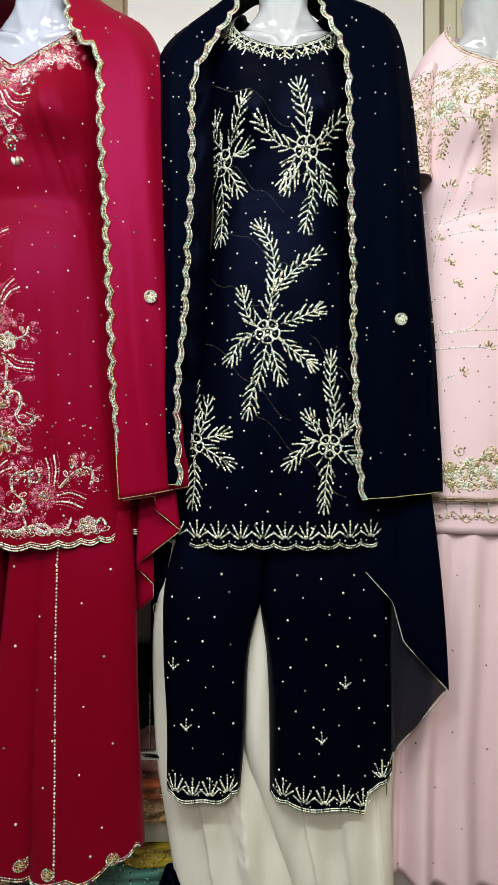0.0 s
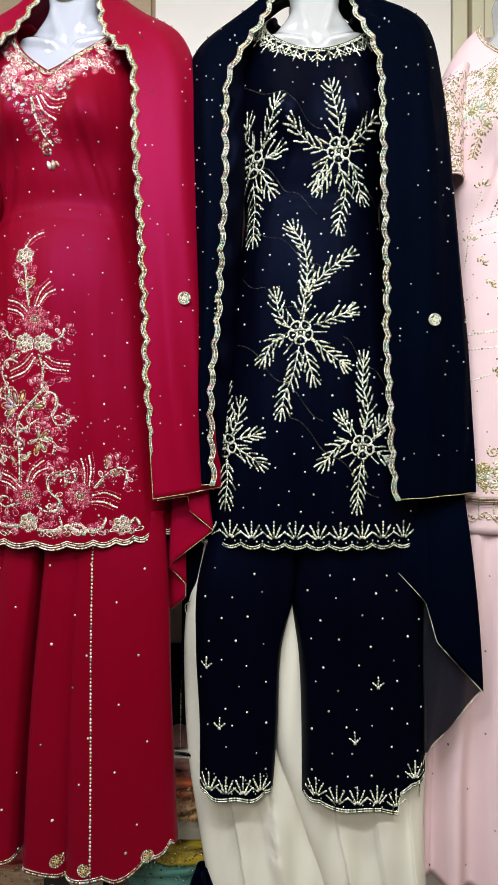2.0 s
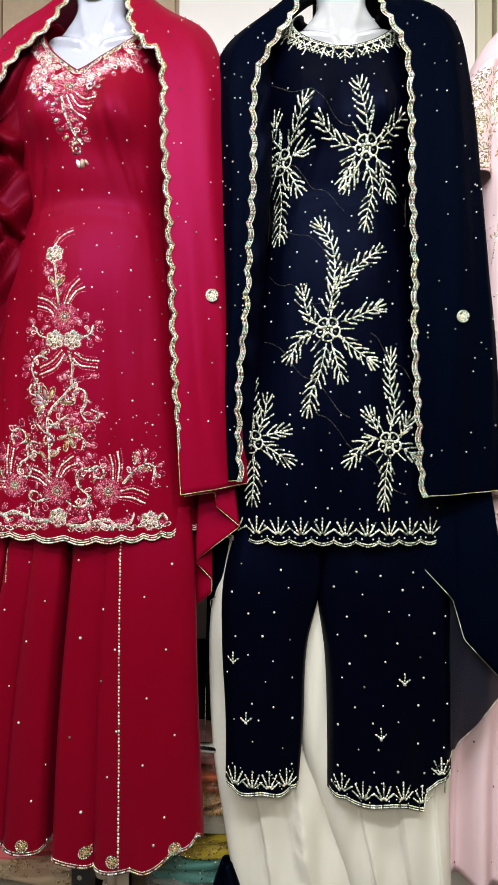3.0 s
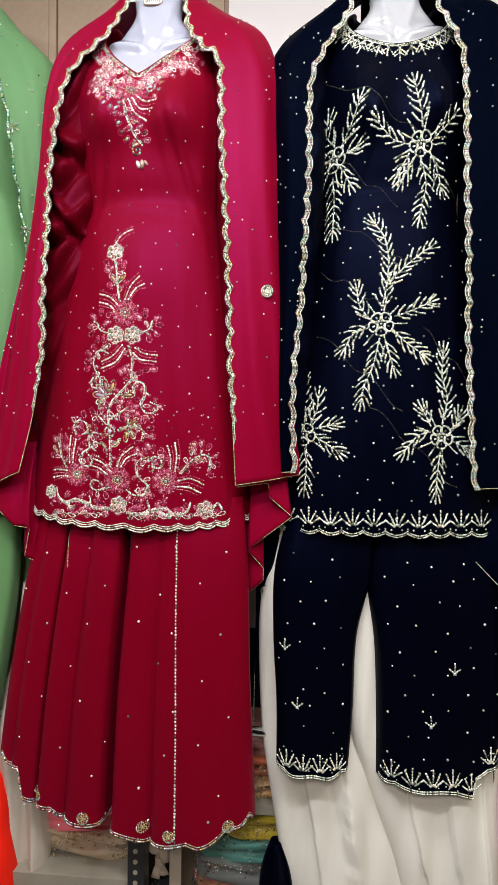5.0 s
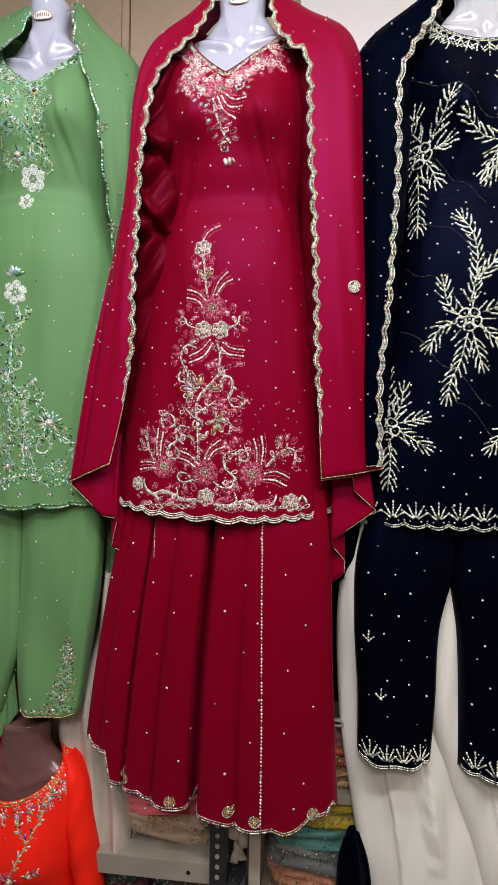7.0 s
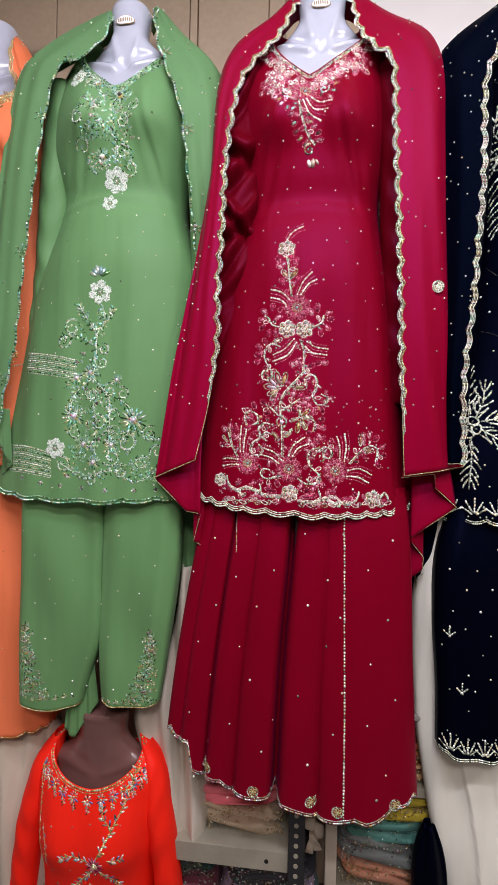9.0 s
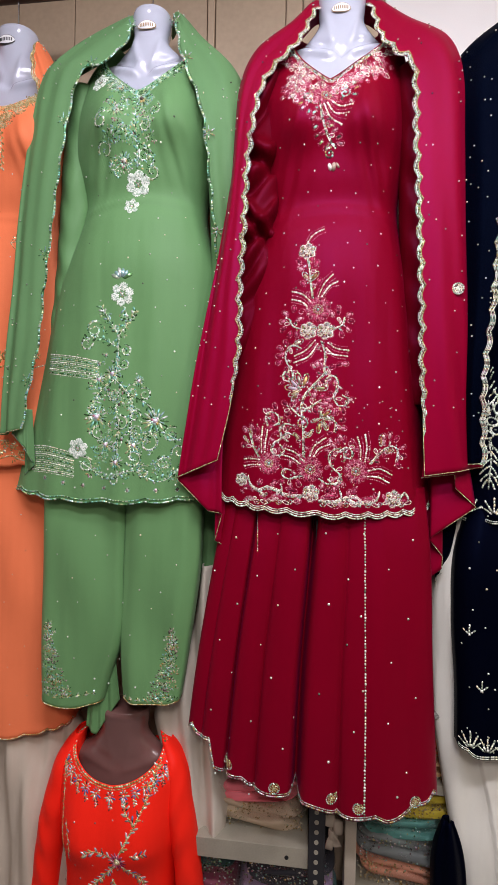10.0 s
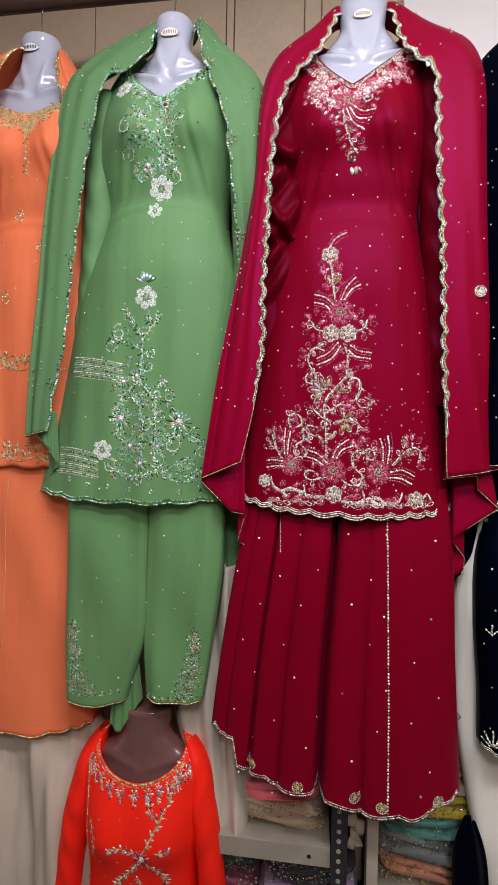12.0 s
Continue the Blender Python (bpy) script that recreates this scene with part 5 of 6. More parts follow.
    pen.build("rose_flower", maroon_top, MATS, "rose sequin flower with a crystal centre", sub="centre")


def crystal_flower(pen, cx, cy, r):
    for k in range(6):
        w = radians(60 * k + 20)
        x, y = cx + 0.62 * r * math.cos(w), cy - 0.62 * r * math.sin(w)
        for q in range(6):
            pen.bead("crystal", x + 0.15 * r * math.cos(q * 1.047), y + 0.15 * r * math.sin(q * 1.047), 0.07 * r * pen.unit, q * 1.047, 1.4)
        pen.bead("stones" if k % 2 else "crystal", x, y, 0.1 * r * pen.unit, flat=1.1)
        for q in range(13):
            a = 6.2832 * q / 13
            pen.bead("silver", x + 0.33 * r * math.cos(a), y - 0.33 * r * math.sin(a), 0.0013, 1.571 - a, 1.3)
            if math.cos(a - w) > 0.1:
                pen.bead("rose", x + 0.47 * r * math.cos(a), y - 0.47 * r * math.sin(a), 0.0010, 1.571 - a, 1.4)
    for q in range(8):
        pen.bead("silver", cx + 0.15 * r * math.cos(q * 0.785), cy + 0.15 * r * math.sin(q * 0.785), 0.0013)
    pen.bead("crystal", cx, cy, 0.0024, flat=1.1)
    pen.build("crystal_flower", maroon_top, MATS, "iridescent crystal flower", sub="petal_edge")


def fan_part(pen, rows, r=0.0021):
    pen.strings(rows, r=r)
    pen.build("pearl_fan", maroon_top, MATS, "fan of ivory pearl strings", sub="thread")


def sprout(pen, pts, step=52):
    """Small rose leaf loops and crystals along both sides of a vine."""
    p = np.array(pts, float)
    run = np.r_[0, np.cumsum(np.linalg.norm(np.diff(p, axis=0), axis=1))]
    for k, s in enumerate(np.arange(step * 0.5, run[-1], step)):
        x, y = (np.interp(s, run, p[:, n]) for n in (0, 1))
        x2, y2 = (np.interp(s + 4, run, p[:, n]) for n in (0, 1))
        a = math.degrees(math.atan2(y - y2, x2 - x)) + (62 if k % 2 else -62)
        c, d = math.cos(radians(a)), math.sin(radians(a))
        pen.loop("pearl" if k % 4 == 1 else "rose", "crystal" if k % 3 == 0 else "rose", x + 9 * c, y - 9 * d, a, 30, 17, 0.0010)
        pen.bead("crystal", x - 17 * c, y + 17 * d, 0.0017)


upper = chart(maroon, (443, 548), -0.559, 1.779, 0.000437, 0.02)
rose_flower(upper, 443, 548, 72)
for cx, cy in ((383, 207), (388, 668), (485, 670)):
    crystal_flower(upper, cx, cy, 50)
fan_part(upper, [[(375, 145), (405, 95), (475, 60)], [(385, 150), (420, 105), (475, 78)], [(405, 150), (445, 115), (485, 100)]])
fan_part(upper, [[(435, 470), (465, 390), (520, 335)], [(445, 475), (480, 400), (525, 355)], [(455, 478), (495, 410), (540, 375)], [(465, 475), (505, 420), (550, 395)], [(475, 480), (515, 430), (562, 415)]])
fan_part(upper, [[(405, 490), (360, 445), (298, 420)], [(400, 500), (355, 460), (298, 440)], [(390, 515), (350, 480), (298, 463)], [(380, 528), (345, 500), (298, 485)], [(375, 530), (340, 515), (295, 503)]])
fan_part(upper, [[(410, 720), (365, 765), (312, 795)], [(425, 725), (375, 780), (312, 812)], [(435, 735), (385, 795), (310, 830)], [(440, 745), (390, 815), (308, 850)], [(445, 755), (395, 830), (318, 870)]])
fan_part(upper, [[(500, 730), (550, 755), (612, 760)], [(500, 740), (545, 770), (612, 778)], [(495, 755), (540, 787), (612, 795)], [(490, 770), (530, 805), (605, 812)], [(487, 780), (530, 820), (600, 830)]])
for pts in ([(383, 262), (395, 330), (400, 400), (410, 480)], [(340, 655), (300, 640), (280, 600), (262, 590)], [(530, 660), (575, 635), (590, 595)], [(460, 730), (480, 800), (475, 900)], [(342, 765), (300, 750), (265, 775), (258, 830), (285, 880), (300, 925), (275, 955), (245, 940), (250, 905), (275, 905)]):
    upper.line("silver", pts, 0.0018)
    upper.line("crystal", [(x + 7, y + 3) for x, y in pts], 0.0015)
    sprout(upper, pts, 40)
for x, y, a in ((400, 385, 130), (400, 385, 50), (300, 755, 30)):
    upper.loop("crystal", "gold", x, y, a, 68, 26, 0.0014)
upper.build("scroll_vine", maroon_top, MATS, "silver scrolling bead vine", "stuff")
for x, y, a in ((345, 285, 120), (425, 300, 60), (405, 280, 80), (362, 320, 150), (372, 415, 130), (436, 405, 50), (262, 605, 190), (270, 575, 140), (302, 560, 80), (262, 640, 220), (290, 668, 250), (318, 668, 280), (322, 605, 20), (602, 590, 40), (606, 612, 0), (595, 645, -40), (570, 668, -80), (532, 595, 120), (556, 580, 90), (268, 755, 110), (246, 775, 150), (242, 808, 180), (240, 840, 200), (440, 880, 90), (425, 890, 110), (458, 890, 70), (500, 885, 20), (540, 872, 30), (575, 860, 10)):
    upper.loop("rose", "rose", x, y, a, 42, 27, 0.0012)
for x, y, s in ((345, 290, 0), (430, 300, 180), (555, 540, 200), (350, 560, 0)):
    upper.curl("rose", x, y, 22, s, 1.3, 1, 0.0011)
upper.build("rose_leaf_spray", maroon_top, MATS, "rose sequin leaf loops", "stuff")

lower = chart(maroon, (390, 540), -0.570, 1.382, 0.000449, 0.02)
for cx, cy, r in ((160, 515, 60), (390, 540, 70), (640, 545, 67)):
    rose_flower(lower, cx, cy, r)
for cx, cy, r in ((395, 672, 48), (845, 695, 48), (5, 612, 36)):
    crystal_flower(lower, cx, cy, r)
fan_part(lower, [[(105, 455), (106, 380), (110, 322)], [(120, 450), (118, 380), (125, 310)], [(128, 452), (130, 385), (140, 322)], [(137, 450), (142, 390), (152, 330)], [(150, 455), (158, 400), (178, 345)]])
fan_part(lower, [[(105, 485), (60, 478), (18, 482)], [(105, 495), (60, 490), (20, 495)], [(108, 510), (60, 508), (20, 515)], [(110, 525), (60, 525), (25, 535)], [(110, 535), (65, 538), (28, 550)]])
fan_part(lower, [[(350, 480), (315, 435), (255, 415)], [(350, 490), (310, 450), (255, 430)], [(340, 500), (300, 465), (240, 450)], [(335, 510), (290, 480), (235, 465)], [(330, 520), (285, 495), (225, 487)]])
fan_part(lower, [[(385, 460), (405, 400), (465, 350)], [(390, 465), (415, 410), (475, 365)], [(400, 465), (430, 415), (485, 380)], [(410, 468), (440, 425), (495, 400)], [(420, 470), (455, 435), (505, 412)]])
fan_part(lower, [[(655, 470), (650, 410), (620, 365)], [(665, 475), (665, 410), (650, 360)], [(677, 480), (682, 410), (670, 350)], [(690, 490), (700, 410), (692, 345)], [(705, 490), (718, 400), (708, 325)]])
fan_part(lower, [[(712, 525), (770, 515), (838, 540)], [(710, 540), (770, 530), (835, 560)], [(708, 555), (765, 552), (830, 580)], [(705, 572), (760, 575), (820, 605)], [(700, 585), (750, 592), (805, 618)]])
for pts in ([(475, 0), (420, 60), (365, 120), (340, 180), (342, 240), (350, 330), (352, 470)], [(480, 80), (475, 45), (505, 22), (535, 45), (530, 100), (515, 140), (540, 185), (580, 180), (592, 145), (565, 130)], [(350, 220), (395, 190), (440, 160)], [(330, 245), (298, 215), (265, 190)], [(150, 300), (140, 260), (165, 225), (205, 240), (215, 280), (190, 300)], [(485, 250), (525, 280), (520, 330)], [(300, 300), (250, 290), (220, 320), (228, 370), (192, 395), (170, 440), (205, 470), (242, 445), (225, 412)], [(290, 350), (262, 340), (240, 362), (262, 385)], [(100, 475), (70, 420), (50, 350)], [(715, 500), (770, 440), (810, 410), (850, 405), (868, 440), (860, 485)], [(575, 470), (565, 432), (520, 425), (490, 465), (505, 520), (545, 560), (552, 600), (512, 618), (488, 592)], [(545, 440), (585, 415), (618, 440), (606, 475), (575, 465)], [(340, 575), (270, 595), (235, 575), (245, 545), (278, 545)], [(440, 590), (480, 615), (530, 610), (545, 580)]):
    lower.line("silver", pts, 0.0018)
    lower.line("crystal", [(x + 8, y + 3) for x, y in pts], 0.0015)
    sprout(lower, pts, 40)
for x, y, a, l in ((335, 100, 170, 85), (335, 105, 205, 70), (330, 95, 135, 78), (340, 90, 105, 85), (350, 90, 72, 80), (325, 115, 235, 60), (408, 95, 3, 78), (450, 260, 92, 60), (455, 255, 42, 62), (460, 260, 0, 58), (455, 270, -60, 62), (445, 275, -100, 66), (440, 262, 200, 48), (300, 340, -48, 56), (408, 322, 228, 56), (775, 405, 88, 62), (60, 370, 100, 50), (800, 440, 20, 50), (45, 400, 130, 46)):
    lower.loop("crystal", "crystal" if l > 70 else "gold", x, y, a, l, l * 0.36, 0.0014)
for k in range(14):
    a = 0.4488 * k
    lower.bead("crystal", 350 + 26 * math.cos(a), 285 + 26 * math.sin(a), 0.0021)
lower.bead("crystal", 350, 285, 0.004)
lower.build("scroll_vine", maroon_top, MATS, "silver scrolling bead vine", "stuff")
for x, y, a in ((480, 65, 150), (508, 150, 190), (512, 180, 220), (535, 200, 260), (565, 195, 280), (590, 160, 20), (410, 150, 80), (440, 155, 50), (455, 180, 10), (425, 192, -20), (400, 205, -40), (265, 190, 140), (285, 200, 70), (290, 228, 200), (300, 185, 60), (202, 215, 110), (182, 235, 150), (172, 270, 180), (182, 300, 220), (515, 245, 80), (543, 275, 20), (548, 310, 0), (540, 345, -40), (502, 365, -100), (548, 400, 110), (575, 392, 90), (603, 405, 60), (628, 430, 20), (532, 418, 140), (525, 448, 190), (800, 372, 110), (828, 365, 90), (853, 382, 60), (880, 415, 20), (880, 450, -10), (862, 488, -60), (800, 400, 120), (60, 330, 90), (38, 345, 130), (78, 345, 60), (85, 390, 40), (40, 420, 170), (490, 630, -100), (520, 625, -90), (548, 603, -40), (465, 615, -120), (285, 615, -100), (320, 600, -70), (245, 600, -130), (278, 530, 80), (740, 470, 200), (760, 460, 60)):
    lower.loop("rose", "rose", x, y, a, 42, 26, 0.0012)
for x, y, r, s in ((300, 315, 24, 0), (800, 460, 18, 90), (90, 370, 18, 90), (490, 60, 18, 200), (45, 420, 16, 0)):
    lower.curl("rose", x, y, r, s, 1.3, 1, 0.0011)
lower.build("rose_leaf_spray", maroon_top, MATS, "rose sequin leaf loops", "stuff")
for pts in ([(45, 595), (60, 640), (105, 665), (150, 650), (200, 662), (260, 688), (345, 690)], [(205, 680), (235, 660), (228, 632)], [(105, 665), (130, 690), (150, 685)], [(440, 710), (530, 715), (590, 690), (640, 690), (690, 720), (750, 700), (768, 662)], [(530, 712), (560, 690), (550, 650)], [(590, 695), (640, 725), (665, 730)], [(890, 680), (910, 665), (930, 690)]):
    lower.line("silver", pts, 0.002)
    lower.line("crystal", [(x, y + 8) for x, y in pts], 0.0017)
    lower.line("pearl", [(x, y - 8) for x, y in pts], 0.0012)
for x, y, a, l in ((255, 650, -14, 70), (190, 700, -5, 70), (455, 690, 10, 85), (665, 700, 8, 85), (590, 680, 60, 40), (625, 670, 70, 40), (100, 640, 60, 40), (170, 640, 40, 45), (310, 700, -40, 40), (485, 730, -10, 60), (20, 660, 20, 50)):
    lower.loop("rose", "rose", x, y, a, l, 24, 0.0014)
for k in range(46):
    x = 20 + 20 * k
    lower.loop("rose", "rose", x + lower.rng.uniform(-9, 9), 700 + 14 * math.sin(k * 1.3) + lower.rng.uniform(-22, 14), lower.rng.uniform(0, 360), 26, 15, 0.0012)
for k, x in enumerate(range(-25, 900, 61)):
    if min(abs(x + 20 - c) for c in (5, 395, 845)) > 48:
        lower.curl("crystal", x, 728 - 6 * (k % 2), 17, 200, 1.1, 1, 0.0015)
        lower.loop("pearl", "rose", x + 18, 722, -20 + 40 * (k % 2), 40, 17, 0.0011)
lower.build("hem_vine", maroon_top, MATS, "pearl and rose hem vine", "stuff")
for a, w in ((0.001, 0.0022), (0.0065, 0.002), (0.0115, 0.0014)):
    edge = Beads()
    hem_beads(loft_hem(maroon, -1.35, 1.35, a), edge, w)
    edge.build("hem_edge", SILVER, maroon_top)
lower.scatter("scatter", -0.74, -0.31, 1.34, 2.26, 0.062, 0.05, 0.0017)
lower.build("stone_scatter", maroon_top, MATS, "", "stuff")
for k in range(90):
    lower.bead("scatter", lower.rng.uniform(0, 900), lower.rng.uniform(120, 640), 0.0013)
lower.build("stone_scatter", maroon_top, MATS, "", "stuff")

yoke = chart(maroon, (360, 669), -0.534, 2.138, 0.000444)
for off, r in ((0.006, 0.0019), (0.010, 0.0017), (0.014, 0.0015)):
    yoke.line("crystal", yoke.neck(off), r)
yoke.build("neck_piping", maroon_top, MATS, "crystal bead neckline")
rose_flower(yoke, 320, 280, 72)
for x0, y0, x1, y1, n in ((165, 120, 140, 185, 14), (130, 180, 175, 285, 20), (175, 290, 240, 340, 12), (390, 230, 500, 160, 22), (500, 165, 620, 105, 20), (620, 95, 665, 62, 8), (200, 170, 270, 225, 10)):
    for k in range(n):
        q = k / n
        x, y = x0 + (x1 - x0) * q + yoke.rng.uniform(-38, 34), y0 + (y1 - y0) * q + yoke.rng.uniform(-22, 34)
        yoke.loop(("rose", "pearl", "crystal")[k % 3], "rose", x, y, yoke.rng.uniform(0, 360), 34, 20, 0.0011)
        for _ in range(2):
            yoke.loop("rose", "pearl" if k % 5 == 0 else "rose", x + yoke.rng.uniform(-40, 40), y + yoke.rng.uniform(-30, 34), yoke.rng.uniform(0, 360), 26, 15, 0.001)
        if k % 4 == 0:
            yoke.flower("crystal", "silver", x, y, 20, 6, 0.6)
for x, y, a in ((200, 350, 200), (205, 370, 230), (230, 385, 260), (180, 330, 190), (470, 260, 20), (460, 290, -30), (450, 320, -60), (410, 285, -90), (270, 395, 220), (268, 430, 200), (320, 430, 20), (280, 465, 210), (335, 465, 25), (290, 500, 215), (355, 490, 30), (310, 525, 230), (380, 520, 25), (335, 545, 240), (390, 545, 0)):
    yoke.loop("rose", "crystal", x, y, a, 38, 24)
for cx, cy, r, s, h in ((225, 320, 34, 60, 1), (425, 272, 36, 120, -1), (350, 590, 30, 80, 1)):
    yoke.curl("crystal", cx, cy, r, s, 1.2, h, 0.0026)
yoke.line("silver", [(285, 345), (300, 430), (340, 520), (378, 565)], 0.0022)
yoke.line("crystal", [(293, 345), (308, 430), (348, 518), (386, 562)], 0.0015)
sprout(yoke, [(285, 345), (300, 430), (340, 520), (378, 565)], 30)
for q in range(150):
    x, y = yoke.neck(yoke.rng.uniform(0.019, 0.05), -1.05, 1.05, 41)[yoke.rng.randrange(41)]
    yoke.loop(("rose", "pearl", "rose", "crystal")[q % 4], "rose", x, y, yoke.rng.uniform(0, 360), 30, 17, 0.001)
    if q % 6 == 0:
        yoke.curl("silver", x, y, 16, 40 * q, 1.2, 1, 0.0013)
yoke.build("neck_embroidery", maroon_top, MATS, "rose and crystal yoke embroidery", "stuff")
fan_part(yoke, [[(375, 315), (420, 335), (468, 340)], [(360, 320), (400, 350), (465, 362)], [(345, 325), (385, 370), (458, 385)], [(330, 330), (370, 385), (445, 405)], [(320, 335), (360, 400), (432, 435)], [(310, 340), (345, 410), (408, 455)], [(302, 345), (335, 430), (388, 480)]], 0.0024)
yoke.petal("pearl", 345, 635, -75, 50, 24, 0.8)
yoke.petal("pearl", 375, 630, -95, 58, 30, 0.9)
yoke.petal("pearl", 385, 635, -60, 40, 18, 0.9)
yoke.build("pendant", maroon_top, MATS, "cut crystal drop pendant")

# ---- maroon palazzo ----
for a, b in ((0.004, 0.0024), (0.0095, 0.0014)):
    edge = Beads()
    hem_beads(loft_hem(palazzo, -1.4, 1.4, a, 900), edge, b)
    edge.build("hem_edge", CRYSTAL, maroon_legs)
pen = Pen(palazzo, -0.545, 0.9, 0.001)
pen.line("silver", [(114, -360), (118, -100), (122, 100), (124, 352)], 0.0024, 2.9)
pen.build("bead_line", maroon_legs, MATS, "straight line of crystal beads", "stuff")
pen.line("crystal", [(-155, -375), (-152, -270)], 0.0016, 2.4)
pen.build("bead_line", maroon_legs, MATS, "", "stuff")
pen.scatter("scatter", -0.80, -0.27, 0.58, 1.22, 0.11, 0.09, 0.0024)
pen.build("stone_scatter", maroon_legs, MATS, "", "stuff")
for x, z in ((-0.64, 0.592), (-0.50, 0.577), (-0.435, 0.567), (-0.30, 0.586), (-0.76, 0.63)):
    pen = Pen(palazzo, x, z, 0.001, 0.003)
    pen.loop_flower("gold", 0, 0, 10, 6, 0.0013)
    for k in range(18):
        a = 0.349 * k
        pen.bead("crystal", 12.5 * math.cos(a), 12.5 * math.sin(a), 0.0016)
    pen.build("hem_rosette", maroon_legs, MATS)

# ---- embroidery: green suit ----
pen = Pen(green, -1.068, 1.825, 0.00076, skew=0.03)
for cx, cy, r in ((0, 0, 42), (-160, 535, 36)):
    pen.lobed("floss", "crystal", cx, cy, r, 6)
    pen.build("white_flower", green_top, MATS, "white sequin flower", sub="centre")
for cx, cy, r in ((-95, 425, 46), (115, 435, 48), (-60, 520, 34), (-20, 580, 30), (-35, 275, 34), (-85, 295, 26), (60, 300, 22), (40, 520, 28)):
    pen.flower("mint", "crystal", cx, cy, r, 15, 0.15, 2)
    pen.build("crystal_flower", green_top, MATS, "iridescent sequin flower", sub="centre")
pen.spray("mint", -3, -52, 90, 6, 42, 16, 130)
for pts, n in (([(5, 45), (10, 100), (-15, 140), (-20, 220), (-30, 290)], 8), ([(-15, 140), (-50, 90), (-80, 40)], 7), ([(10, 100), (35, 80), (45, 55)], 4), ([(-25, 180), (-80, 150), (-140, 150)], 6), ([(-30, 290), (-95, 345), (-120, 430)], 7), ([(-30, 290), (20, 340), (90, 380), (115, 430)], 9), ([(-25, 380), (-15, 450), (-20, 550)], 8), ([(30, 340), (30, 430), (25, 560)], 8), ([(-150, 580), (-60, 635), (30, 605), (120, 640), (190, 595)], 16), ([(60, 500), (120, 470), (190, 500)], 6)):
    pen.leafy("mint", "mint", pts, n * 2, 19, 8, 0.0021)
    pen.line("silver", [(x + 5, y + 2) for x, y in pts], 0.0011)
for cx, cy, r, s, h in ((-100, 120, 32, 60, 1), (-130, 170, 24, 0, -1), (10, 195, 22, 90, -1), (5, 240, 22, 200, 1), (35, 335, 28, 60, 1), (80, 345, 26, 120, -1), (-30, 345, 24, 200, 1), (45, 420, 26, 0, 1), (-5, 445, 30, 90, -1), (90, 510, 40, 120, -1), (165, 480, 32, 60, 1), (40, 560, 34, 220, 1), (-135, 590, 30, 100, -1), (-90, 480, 26, 90, 1), (140, 580, 28, 30, 1), (190, 540, 28, 200, -1), (75, 610, 28, 60, 1), (-30, 640, 24, 160, -1)):
    pen.curl("mint", cx, cy, r, s, 1.25, h, 0.002)
    pen.curl("silver", cx, cy, r * 0.86, s, 1.2, h, 0.001)
for q in range(70):
    y = 640 - 330 * pen.rng.random() ** 1.3
    x = pen.rng.uniform(-125, -20 + 0.62 * (y - 300))
    pen.spray("mint" if q % 3 else "crystal", x, y, pen.rng.uniform(0, 360), 3, 12, 5, 110)
    if q % 2:
        pen.curl("mint", x + 12, y, pen.rng.uniform(12, 20), pen.rng.uniform(0, 360), 1.2, 1 if q % 4 == 1 else -1, 0.0015)
for q in range(24):
    pen.spray("mint", pen.rng.uniform(-80, 30), pen.rng.uniform(60, 300), pen.rng.uniform(0, 360), 3, 13, 5, 110)
pen.build("sequin_vine", green_top, MATS, "mint sequin scrolling vine", "stuff")
for k in range(6):
    pen.line("silver" if k % 2 == 0 else "mint", [(-290, 200 + 13 * k), (-190, 213 + 13 * k), (-88, 232 + 12 * k)], 0.0017, 2.1, 1.6)
    pen.line("scatter", [(-285, 206 + 13 * k), (-190, 219 + 13 * k), (-90, 238 + 12 * k)], 0.0008)
for k in range(7):
    pen.line("silver" if k % 2 == 0 else "mint", [(-350, 530 + 14 * k), (-265, 532 + 14 * k), (-178, 552 + 13 * k)], 0.0017, 2.1, 1.6)
    pen.line("scatter", [(-345, 537 + 14 * k), (-265, 539 + 14 * k), (-180, 559 + 13 * k)], 0.0008)
pen.build("sequin_stripe_band", green_top, MATS, "rows of mint sequins", "stuff")
for cx, cy in ((-285, 640), (-215, 655), (-140, 662), (-65, 668), (20, 672), (115, 672), (185, 668), (-60, 210), (-85, 240), (-50, 330), (0, 500), (-10, 380)):
    pen.bead("stones", cx, cy, 0.0035, flat=0.3)
    for k in range(8):
        a = 0.785 * k
        pen.bead("mint", cx + 7 * math.cos(a), cy + 7 * math.sin(a), 0.0014)
pen.build("mirror_eyelet_row", green_top, MATS, "small dark mirror eyelets", "stuff")
for a, b in ((0.002, 0.003), (0.010, 0.002)):
    edge = Beads()
    hem_beads(loft_hem(green, -1.35, 1.35, a), edge, b)
    edge.build("hem_edge", MINT, green_top)
pen.scatter("scatter", -1.27, -0.84, 1.32, 2.3, 0.07, 0.06, 0.0018, 0.85)
pen.build("stone_scatter", green_top, MATS, "", "stuff")

pen = Pen(green, -1.042, 2.126, 0.00073)
for cx, cy, r in ((0, 0, 46), (-22, 82, 30), (-150, -375, 36)):
    pen.lobed("floss", "crystal", cx, cy, r, 6)
    pen.build("white_flower", green_top, MATS, "white sequin flower", sub="centre")
pen.leafy("mint", "mint", [(0, -50), (5, -150), (0, -245)], 18, 18, 8, 0.002)
pen.leafy("mint", "mint", [(0, -150), (-60, -165), (-110, -150)], 12, 18, 8, 0.0018)
pen.leafy("mint", "mint", [(5, -130), (50, -110), (60, -50)], 10, 18, 8, 0.0018)
